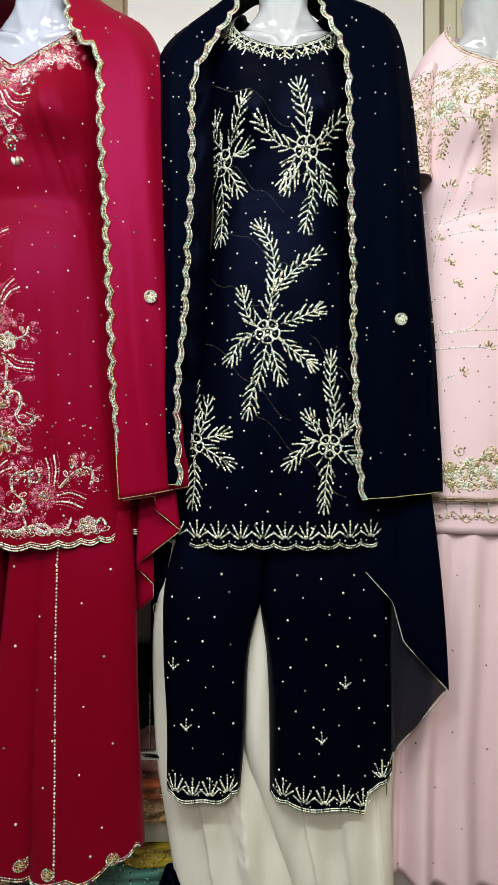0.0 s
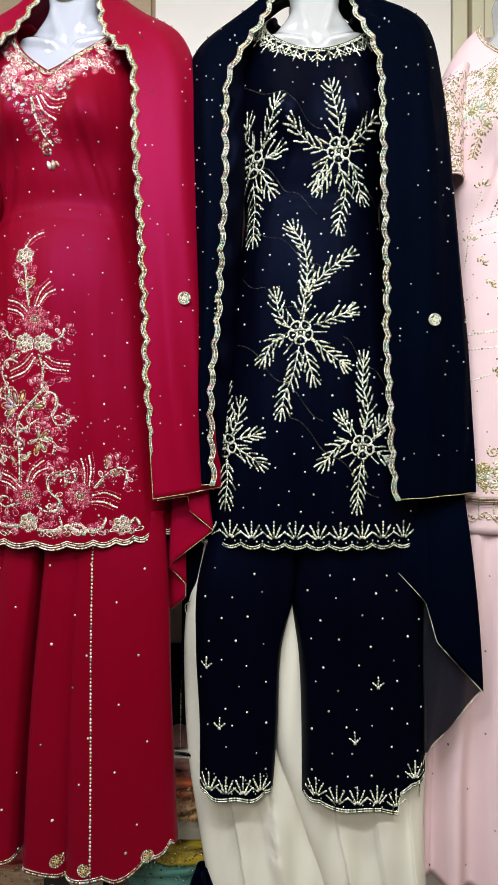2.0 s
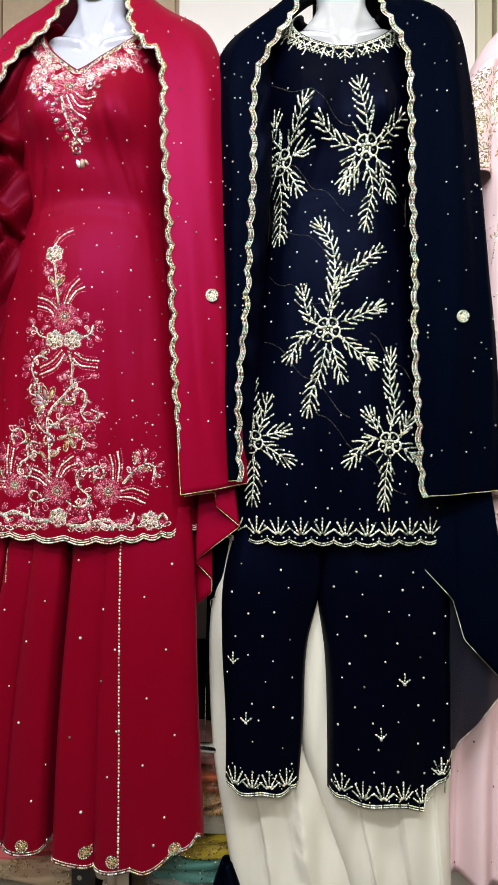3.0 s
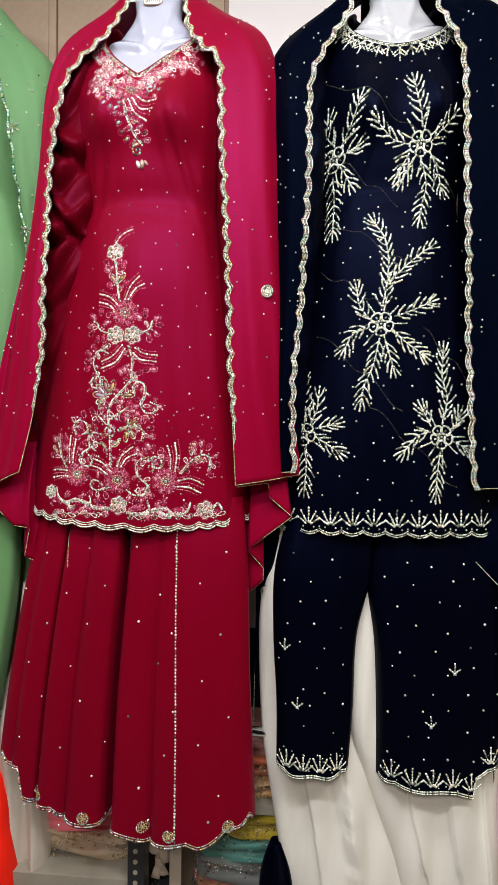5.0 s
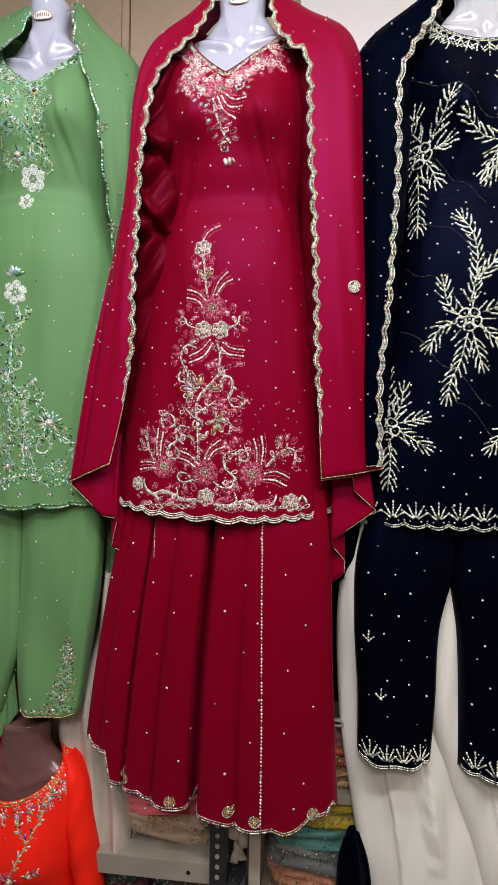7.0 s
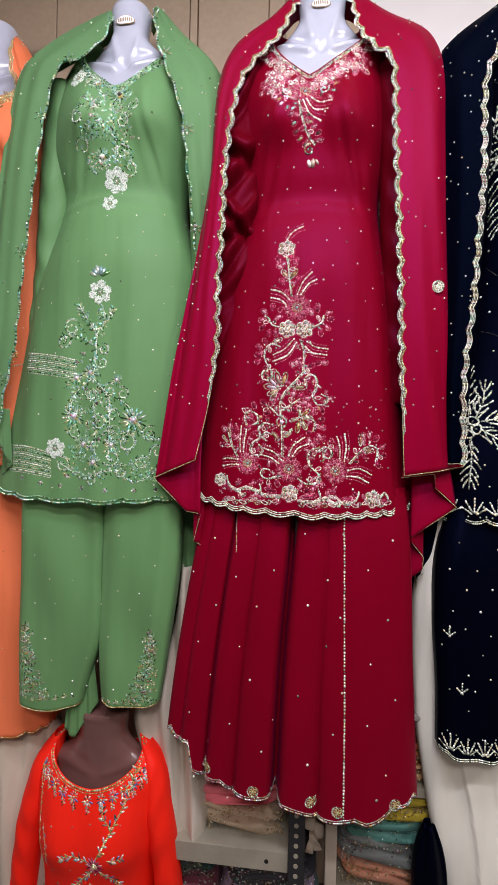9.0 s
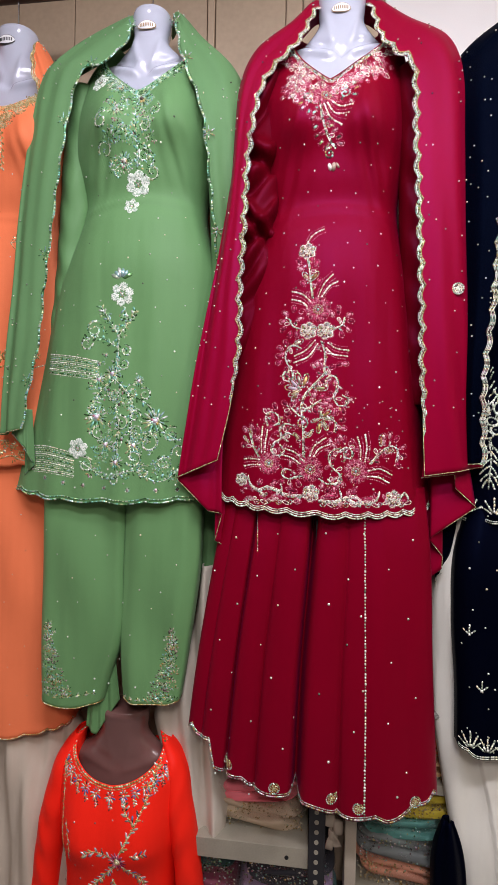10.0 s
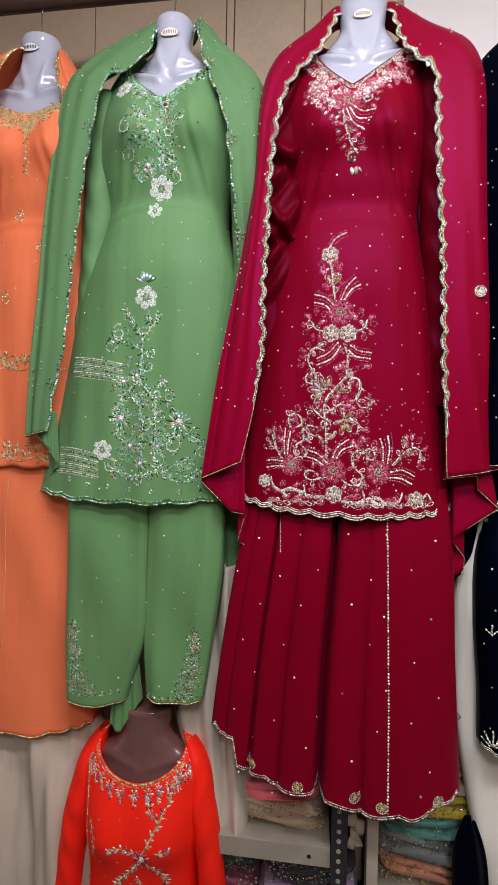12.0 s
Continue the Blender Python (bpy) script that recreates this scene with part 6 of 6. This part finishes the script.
for cx, cy, r in ((20, -285, 46), (-62, -228, 30), (-45, -75, 34), (-60, -330, 34)):
    pen.flower("mint", "crystal", cx, cy, r, 15, 0.15, 2)
for cx, cy, r, s, h in ((-115, -190, 32, 60, 1), (-110, -110, 30, 200, -1), (35, -185, 30, 100, -1), (55, -40, 30, 200, 1), (75, -230, 26, 60, -1), (30, -90, 28, 30, 1), (-70, -40, 20, 90, 1)):
    pen.curl("mint", cx, cy, r, s, 1.25, h, 0.002)
    pen.curl("silver", cx, cy, r * 0.86, s, 1.2, h, 0.001)
for off in range(4):
    pen.line("mint", pen.neck(0.005 + 0.007 * off, 0.0, 1.2, 12), 0.0025)
    pen.line("mint", pen.neck(0.005 + 0.004 * off, -1.2, 0.0, 12), 0.0018)
for q in range(10):
    pen.spray("mint", -40 - 12 * q, -335 - 8 * q, 200 + 20 * math.sin(q), 4, 24, 9, 120)
for k, side in enumerate((-1, 1)):
    for q in range(70 if side < 0 else 26):
        x, y = pen.neck(pen.rng.uniform(0.012, 0.05 if side < 0 else 0.03), side * 1.1, side * 0.1, 12)[pen.rng.randrange(12)]
        pen.spray("mint" if q % 3 else "silver", x, y, pen.rng.uniform(0, 360), 3, 12, 5, 120)
for q in range(16):
    pen.curl("mint", pen.rng.uniform(-110, 70), pen.rng.uniform(-290, -40), pen.rng.uniform(12, 22), pen.rng.uniform(0, 360), 1.2, 1 if q % 2 else -1, 0.0015)
for q in range(90):
    pen.spray("mint" if q % 3 else "crystal", pen.rng.uniform(-110, 70), pen.rng.uniform(-290, -40), pen.rng.uniform(0, 360), 3, 13, 5, 110)
pen.build("neck_embroidery", green_top, MATS, "mint and iridescent sequin yoke embroidery", "stuff")

for loft, x0, side in ((gl, -1.272, 1), (gr, -0.90, -1)):
    pen = Pen(loft, x0 + 0.008 * side, 0.75, 0.001)
    for q in range(110):
        h = pen.rng.random() ** 1.3
        w = 75 * (1 - h) ** 1.4 + 10
        x, y = side * pen.rng.uniform(0, w), -8 - 190 * h
        pen.spray(("mint", "gold", "mint", "stones")[q % 4], x, y, pen.rng.uniform(40, 140), 3, 9, 3.6, 120)
    for q in range(6):
        pen.leafy("mint", "mint", [(side * 5, -10 - 30 * q), (side * (20 + 6 * q % 20), -30 - 30 * q)], 6, 8, 3.5, 0.0013)
        pen.leafy("gold", "mint", [(side * (30 + 20 * q), -4 - 2 * q), (side * (45 + 18 * q), -16)], 5, 8, 3.5, 0.0013)
    pen.build("cuff_embroidery", green_legs, MATS, "sequin leaf corner motif", "stuff")
    edge = Beads()
    hem_beads(loft_hem(loft, -1.5, 1.5, 0.002), edge, 0.0018)
    edge.build("hem_edge", GOLD, green_legs)
    pen.scatter("scatter", min(x0, x0 + 0.19 * side), max(x0, x0 + 0.19 * side), 0.8, 1.22, 0.07, 0.065, 0.0019, 0.8)
    pen.build("stone_scatter", green_legs, MATS, "", "stuff")

# ---- embroidery: orange suit ----
pen = Pen(orange, -1.44, 2.36, 0.001)
for q in range(150):
    a = pen.rng.uniform(-1, 1)
    x = 125 * a
    y = -62 * abs(a) ** 1.7 + pen.rng.uniform(4, 62 if abs(a) < 0.6 else 40)
    pen.spray("gold", x, y, pen.rng.uniform(0, 360), 4, 11, 5, 140)
for q in range(9):
    pen.curl("gold", -100 + 25 * q, -40 * abs(q - 4) / 4 + 40, 11, q * 60, 1.2, 1, 0.002)
for off in (0, 7, 13):
    pen.line("gold", pen.neck(0.004 + off * 0.001), 0.0022)
pen.leafy("gold", "gold", [(0, 50), (10, 110), (0, 170)], 16, 14, 6, 0.002)
pen.build("neck_embroidery", orange_top, MATS, "gold sequin yoke", "stuff")
for x, z in ((-1.395, 1.985), (-1.36, 2.1), (-1.47, 2.08), (-1.49, 1.84)):
    pen = Pen(orange, x, z, 0.001)
    pen.curl("gold", -7, -2, 8, 0, 0.9, 1, 0.002)
    pen.curl("gold", 7, -2, 8, 180, 0.9, -1, 0.002)
    pen.line("gold", [(-14, 2), (0, 18), (14, 2)], 0.002)
    pen.spray("gold", 0, -10, 90, 3, 12, 5)
    pen.build("heart_motif", orange_top, MATS, "gold sequin heart")
for z, h in ((1.655, 22), (1.40, 40)):
    pen = Pen(orange, -1.46, z, 0.001)
    for q in range(70):
        x = pen.rng.uniform(-170, 175)
        pen.spray("gold", x, pen.rng.uniform(-h, h * 0.3) + 8 * math.cos(x / 14), pen.rng.uniform(0, 360), 4, 12, 5, 150)
    pen.line("gold", [(x, 14 + 6 * math.sin(x / 14)) for x in range(-175, 180, 8)], 0.0022)
    pen.build("bead_band", orange_top, MATS, "gold sequin band", "stuff")
pen = Pen(orange, -1.45, 1.8, 0.001)
pen.scatter("scatter", -1.62, -1.28, 1.45, 2.2, 0.07, 0.06, 0.0014, 0.6)
pen.build("stone_scatter", orange_top, MATS, "", "stuff")
edge = Beads()
hem_beads(loft_hem(oskirt, -1.45, 1.45, 0.003), edge, 0.0026)
edge.build("hem_edge", GOLD, orange_skirt)
pen = Pen(oskirt, -1.45, 0.9, 0.001)
pen.scatter("scatter", -1.62, -1.28, 0.65, 1.3, 0.08, 0.07, 0.0013, 0.6)
pen.build("stone_scatter", orange_skirt, MATS, "", "stuff")
pen.line("gold", [(-30, -420), (-32, -100), (-34, 200)], 0.0013, 3.5)
pen.build("bead_line", orange_skirt, MATS, "", "stuff")

# ---- embroidery: red tunic ----
pen = Pen(red, -1.066, 0.54, 0.00076)
pen.line("gold", pen.neck(0.004, -1.3, 1.3), 0.0028)
pen.line("gold", pen.neck(0.010, -1.3, 1.3), 0.0016)
for k, (x, y) in enumerate(pen.neck(0.026, -0.82, 0.82, 13)):
    x = x * 1.06
    pen.spray("blue", x, y, -90 + x * 0.5, 5, 21, 7, 150)
    pen.spray("crystal", x, y - 4, 90 + x * 0.5, 5, 15, 5, 160)
    pen.bead("gold", x, y, 0.0028)
    pen.leafy("gold", "crystal", [(x, y + 14), (x + 6, y + 34)], 5, 11, 5, 0.0013)
pen.build("neck_border", red_top, MATS, "gold bead neckline with blue stone sprigs", "stuff")
pen.flower("rose", "gold", 42, 222, 36, 14, 0.2, 2)
for pts, n in (([(50, 190), (95, 100), (140, 0), (150, -60)], 9), ([(20, 215), (-40, 195), (-75, 205)], 6), ([(30, 245), (-20, 300), (-60, 345)], 7), ([(60, 240), (110, 290), (120, 330)], 7), ([(95, 100), (60, 70), (55, 40)], 4), ([(90, 190), (130, 190)], 3), ([(20, 300), (40, 380), (30, 460)], 7)):
    pen.leafy("gold", "crystal", pts, n * 2, 20, 7, 0.0018)
    pen.leafy("gold", "blue", [(x + 4, y) for x, y in pts], n, 21, 8, 0.0012)
pen.leafy("gold", "gold", [(-190, -90), (-175, 40), (-170, 180), (-180, 300)], 30, 14, 5, 0.0016)
pen.leafy("gold", "blue", [(-150, 120), (-130, 190), (-145, 260)], 10, 17, 6, 0.0016)
pen.build("flower_sprig", red_top, MATS, "gold bead sprig with blue stones", "stuff")
pen.scatter("stones", -1.22, -0.92, 0.1, 0.52, 0.06, 0.06, 0.0018, 0.7)
pen.build("stone_scatter", red_top, MATS, "", "stuff")

# ---- embroidery: pink suit ----
pen = Pen(pink, 0.455, 2.285, 0.00044)
for cx, cy, r in ((0, 0, 60), (235, -190, 55)):
    pen.flower("floss", "pale", cx, cy, r, 18, 0.22, 2)
    for k in range(26):
        a = 0.2417 * k
        pen.bead("pale", cx + r * 1.15 * math.cos(a), cy + r * 1.15 * math.sin(a), 0.0017)
    pen.build("white_flower", pink_top, MATS, "white floss flower with a bead ring", sub="bead_ring")
for pts, n in (([(110, 60), (170, 140), (220, 240), (230, 350)], 14), ([(60, 90), (20, 170), (10, 230)], 7), ([(150, -60), (200, -40), (260, -60)], 8), ([(40, -110), (90, -130), (140, -150)], 7), ([(-60, 60), (-70, 150), (-60, 230)], 7)):
    pen.leafy("pale", "pale", pts, n * 2, 34, 12, 0.0016)
for cx, cy, r, s, h in ((130, 10, 45, 90, 1), (50, 120, 45, 0, 1), (165, -140, 40, 60, -1), (80, -60, 36, 0, 1)):
    pen.curl("pale", cx, cy, r, s, 1.3, h, 0.002)
for q in range(210):
    pen.spray("pale" if q % 4 else "floss", pen.rng.uniform(-120, 330), pen.rng.uniform(-240, 120), pen.rng.uniform(0, 360), 4, 24, 9, 130)
for off in range(6):
    pen.line("pale", [(-60, -60 - 30 * off), (60, -95 - 30 * off), (150, -210 - 20 * off)], 0.0015, 3.2)
pen.line("pale", pen.neck(0.004), 0.002)
pen.line("pale", pen.neck(0.011), 0.0017)
pen.build("neck_embroidery", pink_top, MATS, "pale gold bead vines", "stuff")
pen = Pen(pink, 0.52, 1.8, 0.001)
for pts in ([(-90, -210), (-20, -240), (60, -260)], [(-85, -190), (-10, -200), (80, -200)], [(-70, -130), (-60, -200), (-40, -300)], [(-20, -235), (0, -290), (10, -320)], [(-70, 40), (0, 30), (40, -20), (55, -70)], [(-70, 42), (0, 38), (90, 40)], [(-70, 78), (0, 76), (30, 80)], [(-66, 152), (-30, 140)], [(-75, -40), (-55, -60)]):
    pen.line("scatter", pts, 0.0018, 3.0)
for x, y, a in ((-40, -310, 80), (12, -330, 90), (-30, -72, 40), (58, -85, 70), (38, 82, 60), (-22, 138, 30), (-60, -190, 70), (10, -205, 60), (-45, -128, 40)):
    pen.spray("pale", x, y, a, 5, 17, 5, 130)
pen.build("pearl_string", pink_top, MATS, "strings of small pearls with leaf ends", "stuff")
for q in range(110):
    x = -80 + 170 * pen.rng.random()
    y = 430 - 95 * pen.rng.random() * (0.5 + (x + 80) / 300) - 20
    pen.spray("pale" if q % 4 else "floss", x, y, pen.rng.uniform(0, 180), 4, 13, 5, 120)
for q in range(8):
    pen.curl("pale", -70 + 22 * q, 400 - 40 * (q % 3), 14, 60 * q, 1.3, 1, 0.0019)
pen.flower("floss", "pale", 70, 375, 28, 14, 0.25, 2)
for y in (430, 436):
    pen.line("pale", [(-120, y), (0, y), (150, y)], 0.0013)
pen.build("hem_embroidery", pink_top, MATS, "pale gold and white hem vines", "stuff")
pen.scatter("stones", 0.42, 0.72, 1.42, 2.2, 0.045, 0.035, 0.0017, 0.8)
pen.build("stone_scatter", pink_top, MATS, "", "stuff")
pen = Pen(band, 0.61, 1.325, 0.001, 0.004)
pen.line("pale", [(x, 12 * math.sin(x / 9)) for x in range(-180, 100, 5)], 0.0011)
for x in range(-170, 60, 30):
    pen.line("scatter", [(x, -40), (x, 0)], 0.0017)
    pen.spray("pale", x + 10, 5, 90, 5, 12, 4, 160)
pen.build("waistband_embroidery", pink_skirt, MATS, "pale gold waistband beads", "stuff")
pen = Pen(pskirt, 0.6, 0.9, 0.001)
pen.scatter("stones", 0.36, 0.80, 0.5, 1.24, 0.085, 0.1, 0.0019, 0.8)
pen.build("stone_scatter", pink_skirt, MATS, "", "stuff")

pen = Pen(pink_sleeve, 0.405, 2.27, 0.001)
for q in range(170):
    pen.spray("pale" if q % 4 else "stones", pen.rng.uniform(-45, 40), pen.rng.uniform(-110, 120), pen.rng.uniform(0, 360), 3, 12, 4, 130)
pen.line("pale", [(-45, 120), (0, 124), (42, 120)], 0.0022)
pen.build("sleeve_embroidery", pink_top, MATS, "pale gold beaded sleeve", "stuff")


# ---- shelving and packets ----
def board(name, parent, x0, x1, y0, y1, z0, z1, mat, lip=0.0):
    bm = box(bmesh.new(), x0, x1, y0, y1, z1 - 0.006, z1, 0.001)
    box(bm, x0, x1, y0 - 0.0015, y0, z0, z1, 0.0005)
    part(name, bm, mat, parent)


unit_a = thing("shelf_unit", (-0.95, 1.25, 0.0), "grey and black slotted steel shelf unit with packets", "shelf", "steel shelving")
board("shelf_board", unit_a, -0.95, -0.552, 1.145, 1.47, 0.337, 0.388, GREY_PAINT)
board("shelf_board", unit_a, -0.95, -0.552, 1.145, 1.47, 0.05, 0.1, GREY_PAINT)
bm = bmesh.new()
# the bolt hole is a disc, its inner shade given by colour
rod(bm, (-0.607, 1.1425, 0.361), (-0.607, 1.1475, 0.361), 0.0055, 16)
part("bolt_hole", bm, RECESS_SHADE, unit_a)
bm = bmesh.new()
box(bm, -0.551, -0.512, 1.132, 1.135, 0.0, 1.25, 0.0008)
box(bm, -0.512, -0.509, 1.132, 1.175, 0.0, 1.25, 0.0008)
part("angle_post", bm, BLACK_PAINT, unit_a, "black slotted angle post")
for k in range(24):
    bm = bmesh.new()
    z = 0.03 + k * 0.026
    rod(bm, (-0.5315, 1.1305, z), (-0.5315, 1.1318, z), 0.0058, 14)
    part("slot", bm, GREY_PAINT, unit_a)
unit_b = thing("shelf_unit", (-0.1, 1.25, 0.0), "beige steel shelf unit stacked with wrapped garments", "shelf", "steel shelving")
bm = bmesh.new()
box(bm, -0.456, -0.426, 1.17, 1.175, 0.0, 0.52, 0.001)
box(bm, -0.456, -0.452, 1.17, 1.21, 0.0, 0.52, 0.001)
part("angle_post", bm, BEIGE_PAINT, unit_b)
board("shelf_board", unit_b, -0.43, 0.42, 1.235, 1.47, 0.503, 0.527, GREY_PAINT)
board("shelf_board", unit_b, -0.43, 0.42, 1.235, 1.47, 0.20, 0.225, GREY_PAINT)
# near-black sheets added at the back for the shade between the packets
part("shade_sheet", box(bmesh.new(), -0.43, 0.42, 1.467, 1.471, 0.0, 0.9), RECESS_SHADE, unit_b)
part("shade_sheet", box(bmesh.new(), -0.95, -0.50, 1.467, 1.471, 0.0, 0.9), RECESS_SHADE, unit_a)
steel_rail = thing("steel_rail", (-0.2, 1.2, 0.72), "polished steel tube rail behind the suits", "rail")
part("tube", rod(bmesh.new(), (-0.5, 1.21, 0.735), (-0.2, 1.21, 0.735), 0.012, 18), STEEL, steel_rail, smooth=True)



def wrap_material():
    m = bpy.data.materials.new("clear_crinkled_plastic")
    m.use_nodes = True
    nt = m.node_tree
    nt.nodes.clear()
    link = nt.links.new
    out = nt.nodes.new("ShaderNodeOutputMaterial")
    mix = nt.nodes.new("ShaderNodeMixShader")
    clear = nt.nodes.new("ShaderNodeBsdfTransparent")
    shine = nt.nodes.new("ShaderNodeBsdfGlossy")
    shine.inputs["Roughness"].default_value = 0.12
    mix.inputs[0].default_value = 0.14
    co = nt.nodes.new("ShaderNodeTexCoord")
    tex = nt.nodes.new("ShaderNodeTexVoronoi")
    tex.inputs["Scale"].default_value = 55
    wav = nt.nodes.new("ShaderNodeTexNoise")
    wav.inputs["Scale"].default_value, wav.inputs["Detail"].default_value = 40, 3
    link(co.outputs["Object"], wav.inputs["Vector"])
    link(wav.outputs["Color"], tex.inputs["Vector"])
    tex.inputs["Scale"].default_value = 5
    bump = nt.nodes.new("ShaderNodeBump")
    bump.inputs["Strength"].default_value, bump.inputs["Distance"].default_value = 1.0, 0.02
    link(tex.outputs["Distance"], bump.inputs["Height"])
    link(bump.outputs[0], shine.inputs["Normal"])
    link(clear.outputs[0], mix.inputs[1])
    link(shine.outputs[0], mix.inputs[2])
    link(mix.outputs[0], out.inputs[0])
    return m


WRAP = wrap_material()


def pillow(xc, yc, zc, a, b, c, seed, e=0.42, n=64, m=20, rough=0.010):
    """A soft flat bundle with puckered skin."""
    pts = []
    for i in range(m):
        ph = -math.pi / 2 + math.pi * i / (m - 1)
        row = []
        for j in range(n):
            th = 2 * math.pi * j / n
            cp, sp, ct, st = math.cos(ph), math.sin(ph), math.cos(th), math.sin(th)
            w = lambda q, k: math.copysign(abs(q) ** k, q)
            x, y, z = a * w(cp, 0.5) * w(ct, e), b * w(cp, 0.5) * w(st, e), c * w(sp, 0.8)
            d = noise.noise(Vector((x * 14 + seed, y * 14, z * 30 + seed))) * rough * 1.6 + noise.noise(Vector((x * 60, y * 60 + seed, z * 90))) * rough * 0.45
            row.append((xc + x, yc + y * (1 + d * 4) - d * 0.6, zc + z + d * cp + 0.012 * math.sin(x * 11 + seed) + 0.05 * x * math.sin(seed * 1.7)))
        pts.append(row)
    return grid(np.array(pts), True)


def packet(xc, zc, w, h, colour, label, seed, glitter=None, y=1.25, deep=0.19, layers=2, count=220):
    ob = thing("garment_packet", (xc, y + deep / 2, zc - h / 2), label, "packet", "wrapped garments")
    mat = cloth("folded_" + label.split()[0] + "_cloth", colour, 0.5, wrinkle=0.004)
    for k in range(layers):
        hh = h / layers
        z = zc - h / 2 + hh * (k + 0.5)
        verts, faces = pillow(xc + 0.004 * math.sin(seed + k * 2), y + deep / 2 + 0.004 * math.cos(k * 3 + seed), z, w / 2 * (0.96 - 0.05 * ((k + seed) % 2)), deep / 2 * 0.95, hh * 0.6, seed + k * 7, rough=0.016)
        raw("folded_cloth", verts, faces, mat, ob)
    if glitter is not None:
        beads, rng = Beads(), random.Random(seed)
        for _ in range(count):
            x, z = xc + rng.uniform(-0.46, 0.46) * w, zc + rng.uniform(-0.46, 0.5) * h
            r = rng.uniform(0.0010, 0.0028)
            beads.add((x, y + 0.004 + rng.uniform(-0.003, 0.004), z), (1, 0, rng.uniform(-1, 1)), (rng.uniform(-0.4, 0.4), -1, rng.uniform(-0.4, 0.6)), r * 1.3, r, r * 0.6)
            if rng.random() < 0.5:
                beads.add((x, y + rng.uniform(0.01, 0.1), zc + h * 0.52), (1, 0, 0), (0, 0, 1), r * 1.3, r, r * 0.6)
        beads.build("sequin_glitter", glitter, ob, kind="stuff")
    verts, faces = pillow(xc, y + deep / 2 - 0.003, zc + 0.002, w / 2, deep / 2, h * 0.55, seed + 3, rough=0.02)
    raw("plastic_wrap", verts, faces, WRAP, ob, "clear crinkled plastic wrap")
    return ob


packet(-0.70, 0.425, 0.29, 0.07, (0.55, 0.42, 0.29), "cream gold-sequinned garment in clear wrap on the shelf", 3, GOLD, 1.19, 0.2)
packet(-0.70, 0.492, 0.28, 0.06, (0.95, 0.22, 0.26), "pink folded garment in clear wrap on a packet", 5, None, 1.185, 0.2, 2)
packet(-0.60, 0.255, 0.26, 0.06, (0.05, 0.05, 0.06), "black sequinned garment in clear wrap under the shelf", 11, CRYSTAL, 1.2, 0.2)
packet(-0.61, 0.19, 0.28, 0.07, (0.42, 0.3, 0.46), "lavender sequinned garment in clear wrap under the shelf", 12, CRYSTAL, 1.195, 0.2)
packet(-0.60, 0.13, 0.28, 0.055, (0.1, 0.2, 0.2), "teal sequinned garment in clear wrap on the low shelf", 13, CRYSTAL, 1.195, 0.2)
packet(-0.86, 0.27, 0.22, 0.06, (0.03, 0.06, 0.06), "dark green sequinned garment in clear wrap under the shelf", 14, MINT, 1.2, 0.2)
packet(-0.86, 0.17, 0.24, 0.13, (0.2, 0.05, 0.08), "wine sequinned garment in clear wrap on the low shelf", 15, CRYSTAL, 1.2, 0.2)
packet(-0.285, 0.255, 0.27, 0.06, (0.55, 0.24, 0.15), "peach sequinned garment in clear wrap on the shelf", 21, GOLD)
packet(-0.29, 0.322, 0.26, 0.07, (0.2, 0.22, 0.21), "grey sequinned garment in clear wrap on the stack", 22, CRYSTAL)
packet(-0.285, 0.388, 0.25, 0.06, (0.11, 0.3, 0.26), "teal folded garment in clear wrap on the stack", 23, MINT, count=60)
packet(-0.225, 0.455, 0.22, 0.075, (0.52, 0.40, 0.04), "mustard yellow gold-sequinned garment in clear wrap on the stack", 24, GOLD, count=300)
packet(-0.21, 0.555, 0.26, 0.05, (0.6, 0.36, 0.18), "amber folded garment in clear wrap on the shelf", 31, GOLD)
packet(-0.21, 0.603, 0.25, 0.045, (0.62, 0.16, 0.07), "rust folded garment in clear wrap on the stack", 32, GOLD)
packet(-0.21, 0.645, 0.25, 0.04, (0.42, 0.2, 0.17), "brown folded garment in clear wrap on the stack", 33, CRYSTAL, count=40)
packet(0.27, 0.255, 0.26, 0.06, (0.05, 0.25, 0.15), "emerald folded garment in clear wrap on the shelf", 34, MINT)


def fabric_bow(x, z, y):
    """Crumpled loops of cloth over two short tails."""
    ob = thing("fabric_bow", (x, y, z), "crumpled ivory fabric bow hanging beside the shelf post", "bow")
    for k, (dx, dz, a, c) in enumerate(((-0.012, 0.028, 0.017, 0.02), (0.012, 0.02, 0.015, 0.024), (0.0, 0.0, 0.013, 0.013))):
        verts, faces = pillow(x + dx, y + 0.004 * k, z + dz, a, 0.012, c, 40 + k, e=0.8, n=32, m=14, rough=0.012)
        raw("loop" if k < 2 else "knot", verts, faces, BEIGE, ob)
    for dx, low in ((-0.012, -0.05), (0.012, -0.04)):
        Loft([(z - 0.005, x, 0.005, y, 0.004), (z - 0.02, x + dx * 0.5, 0.008, y - 0.002, 0.004), (z + low, x + dx, 0.011, y, 0.003)], 0.8, lambda px, pz, th: 0.003 * np.sin(pz * 160 + px * 90)).mesh("tail", BEIGE, ob, n=32, m=16, thick=0.001)
    return ob


fabric_bow(-0.485, 0.405, 1.19)
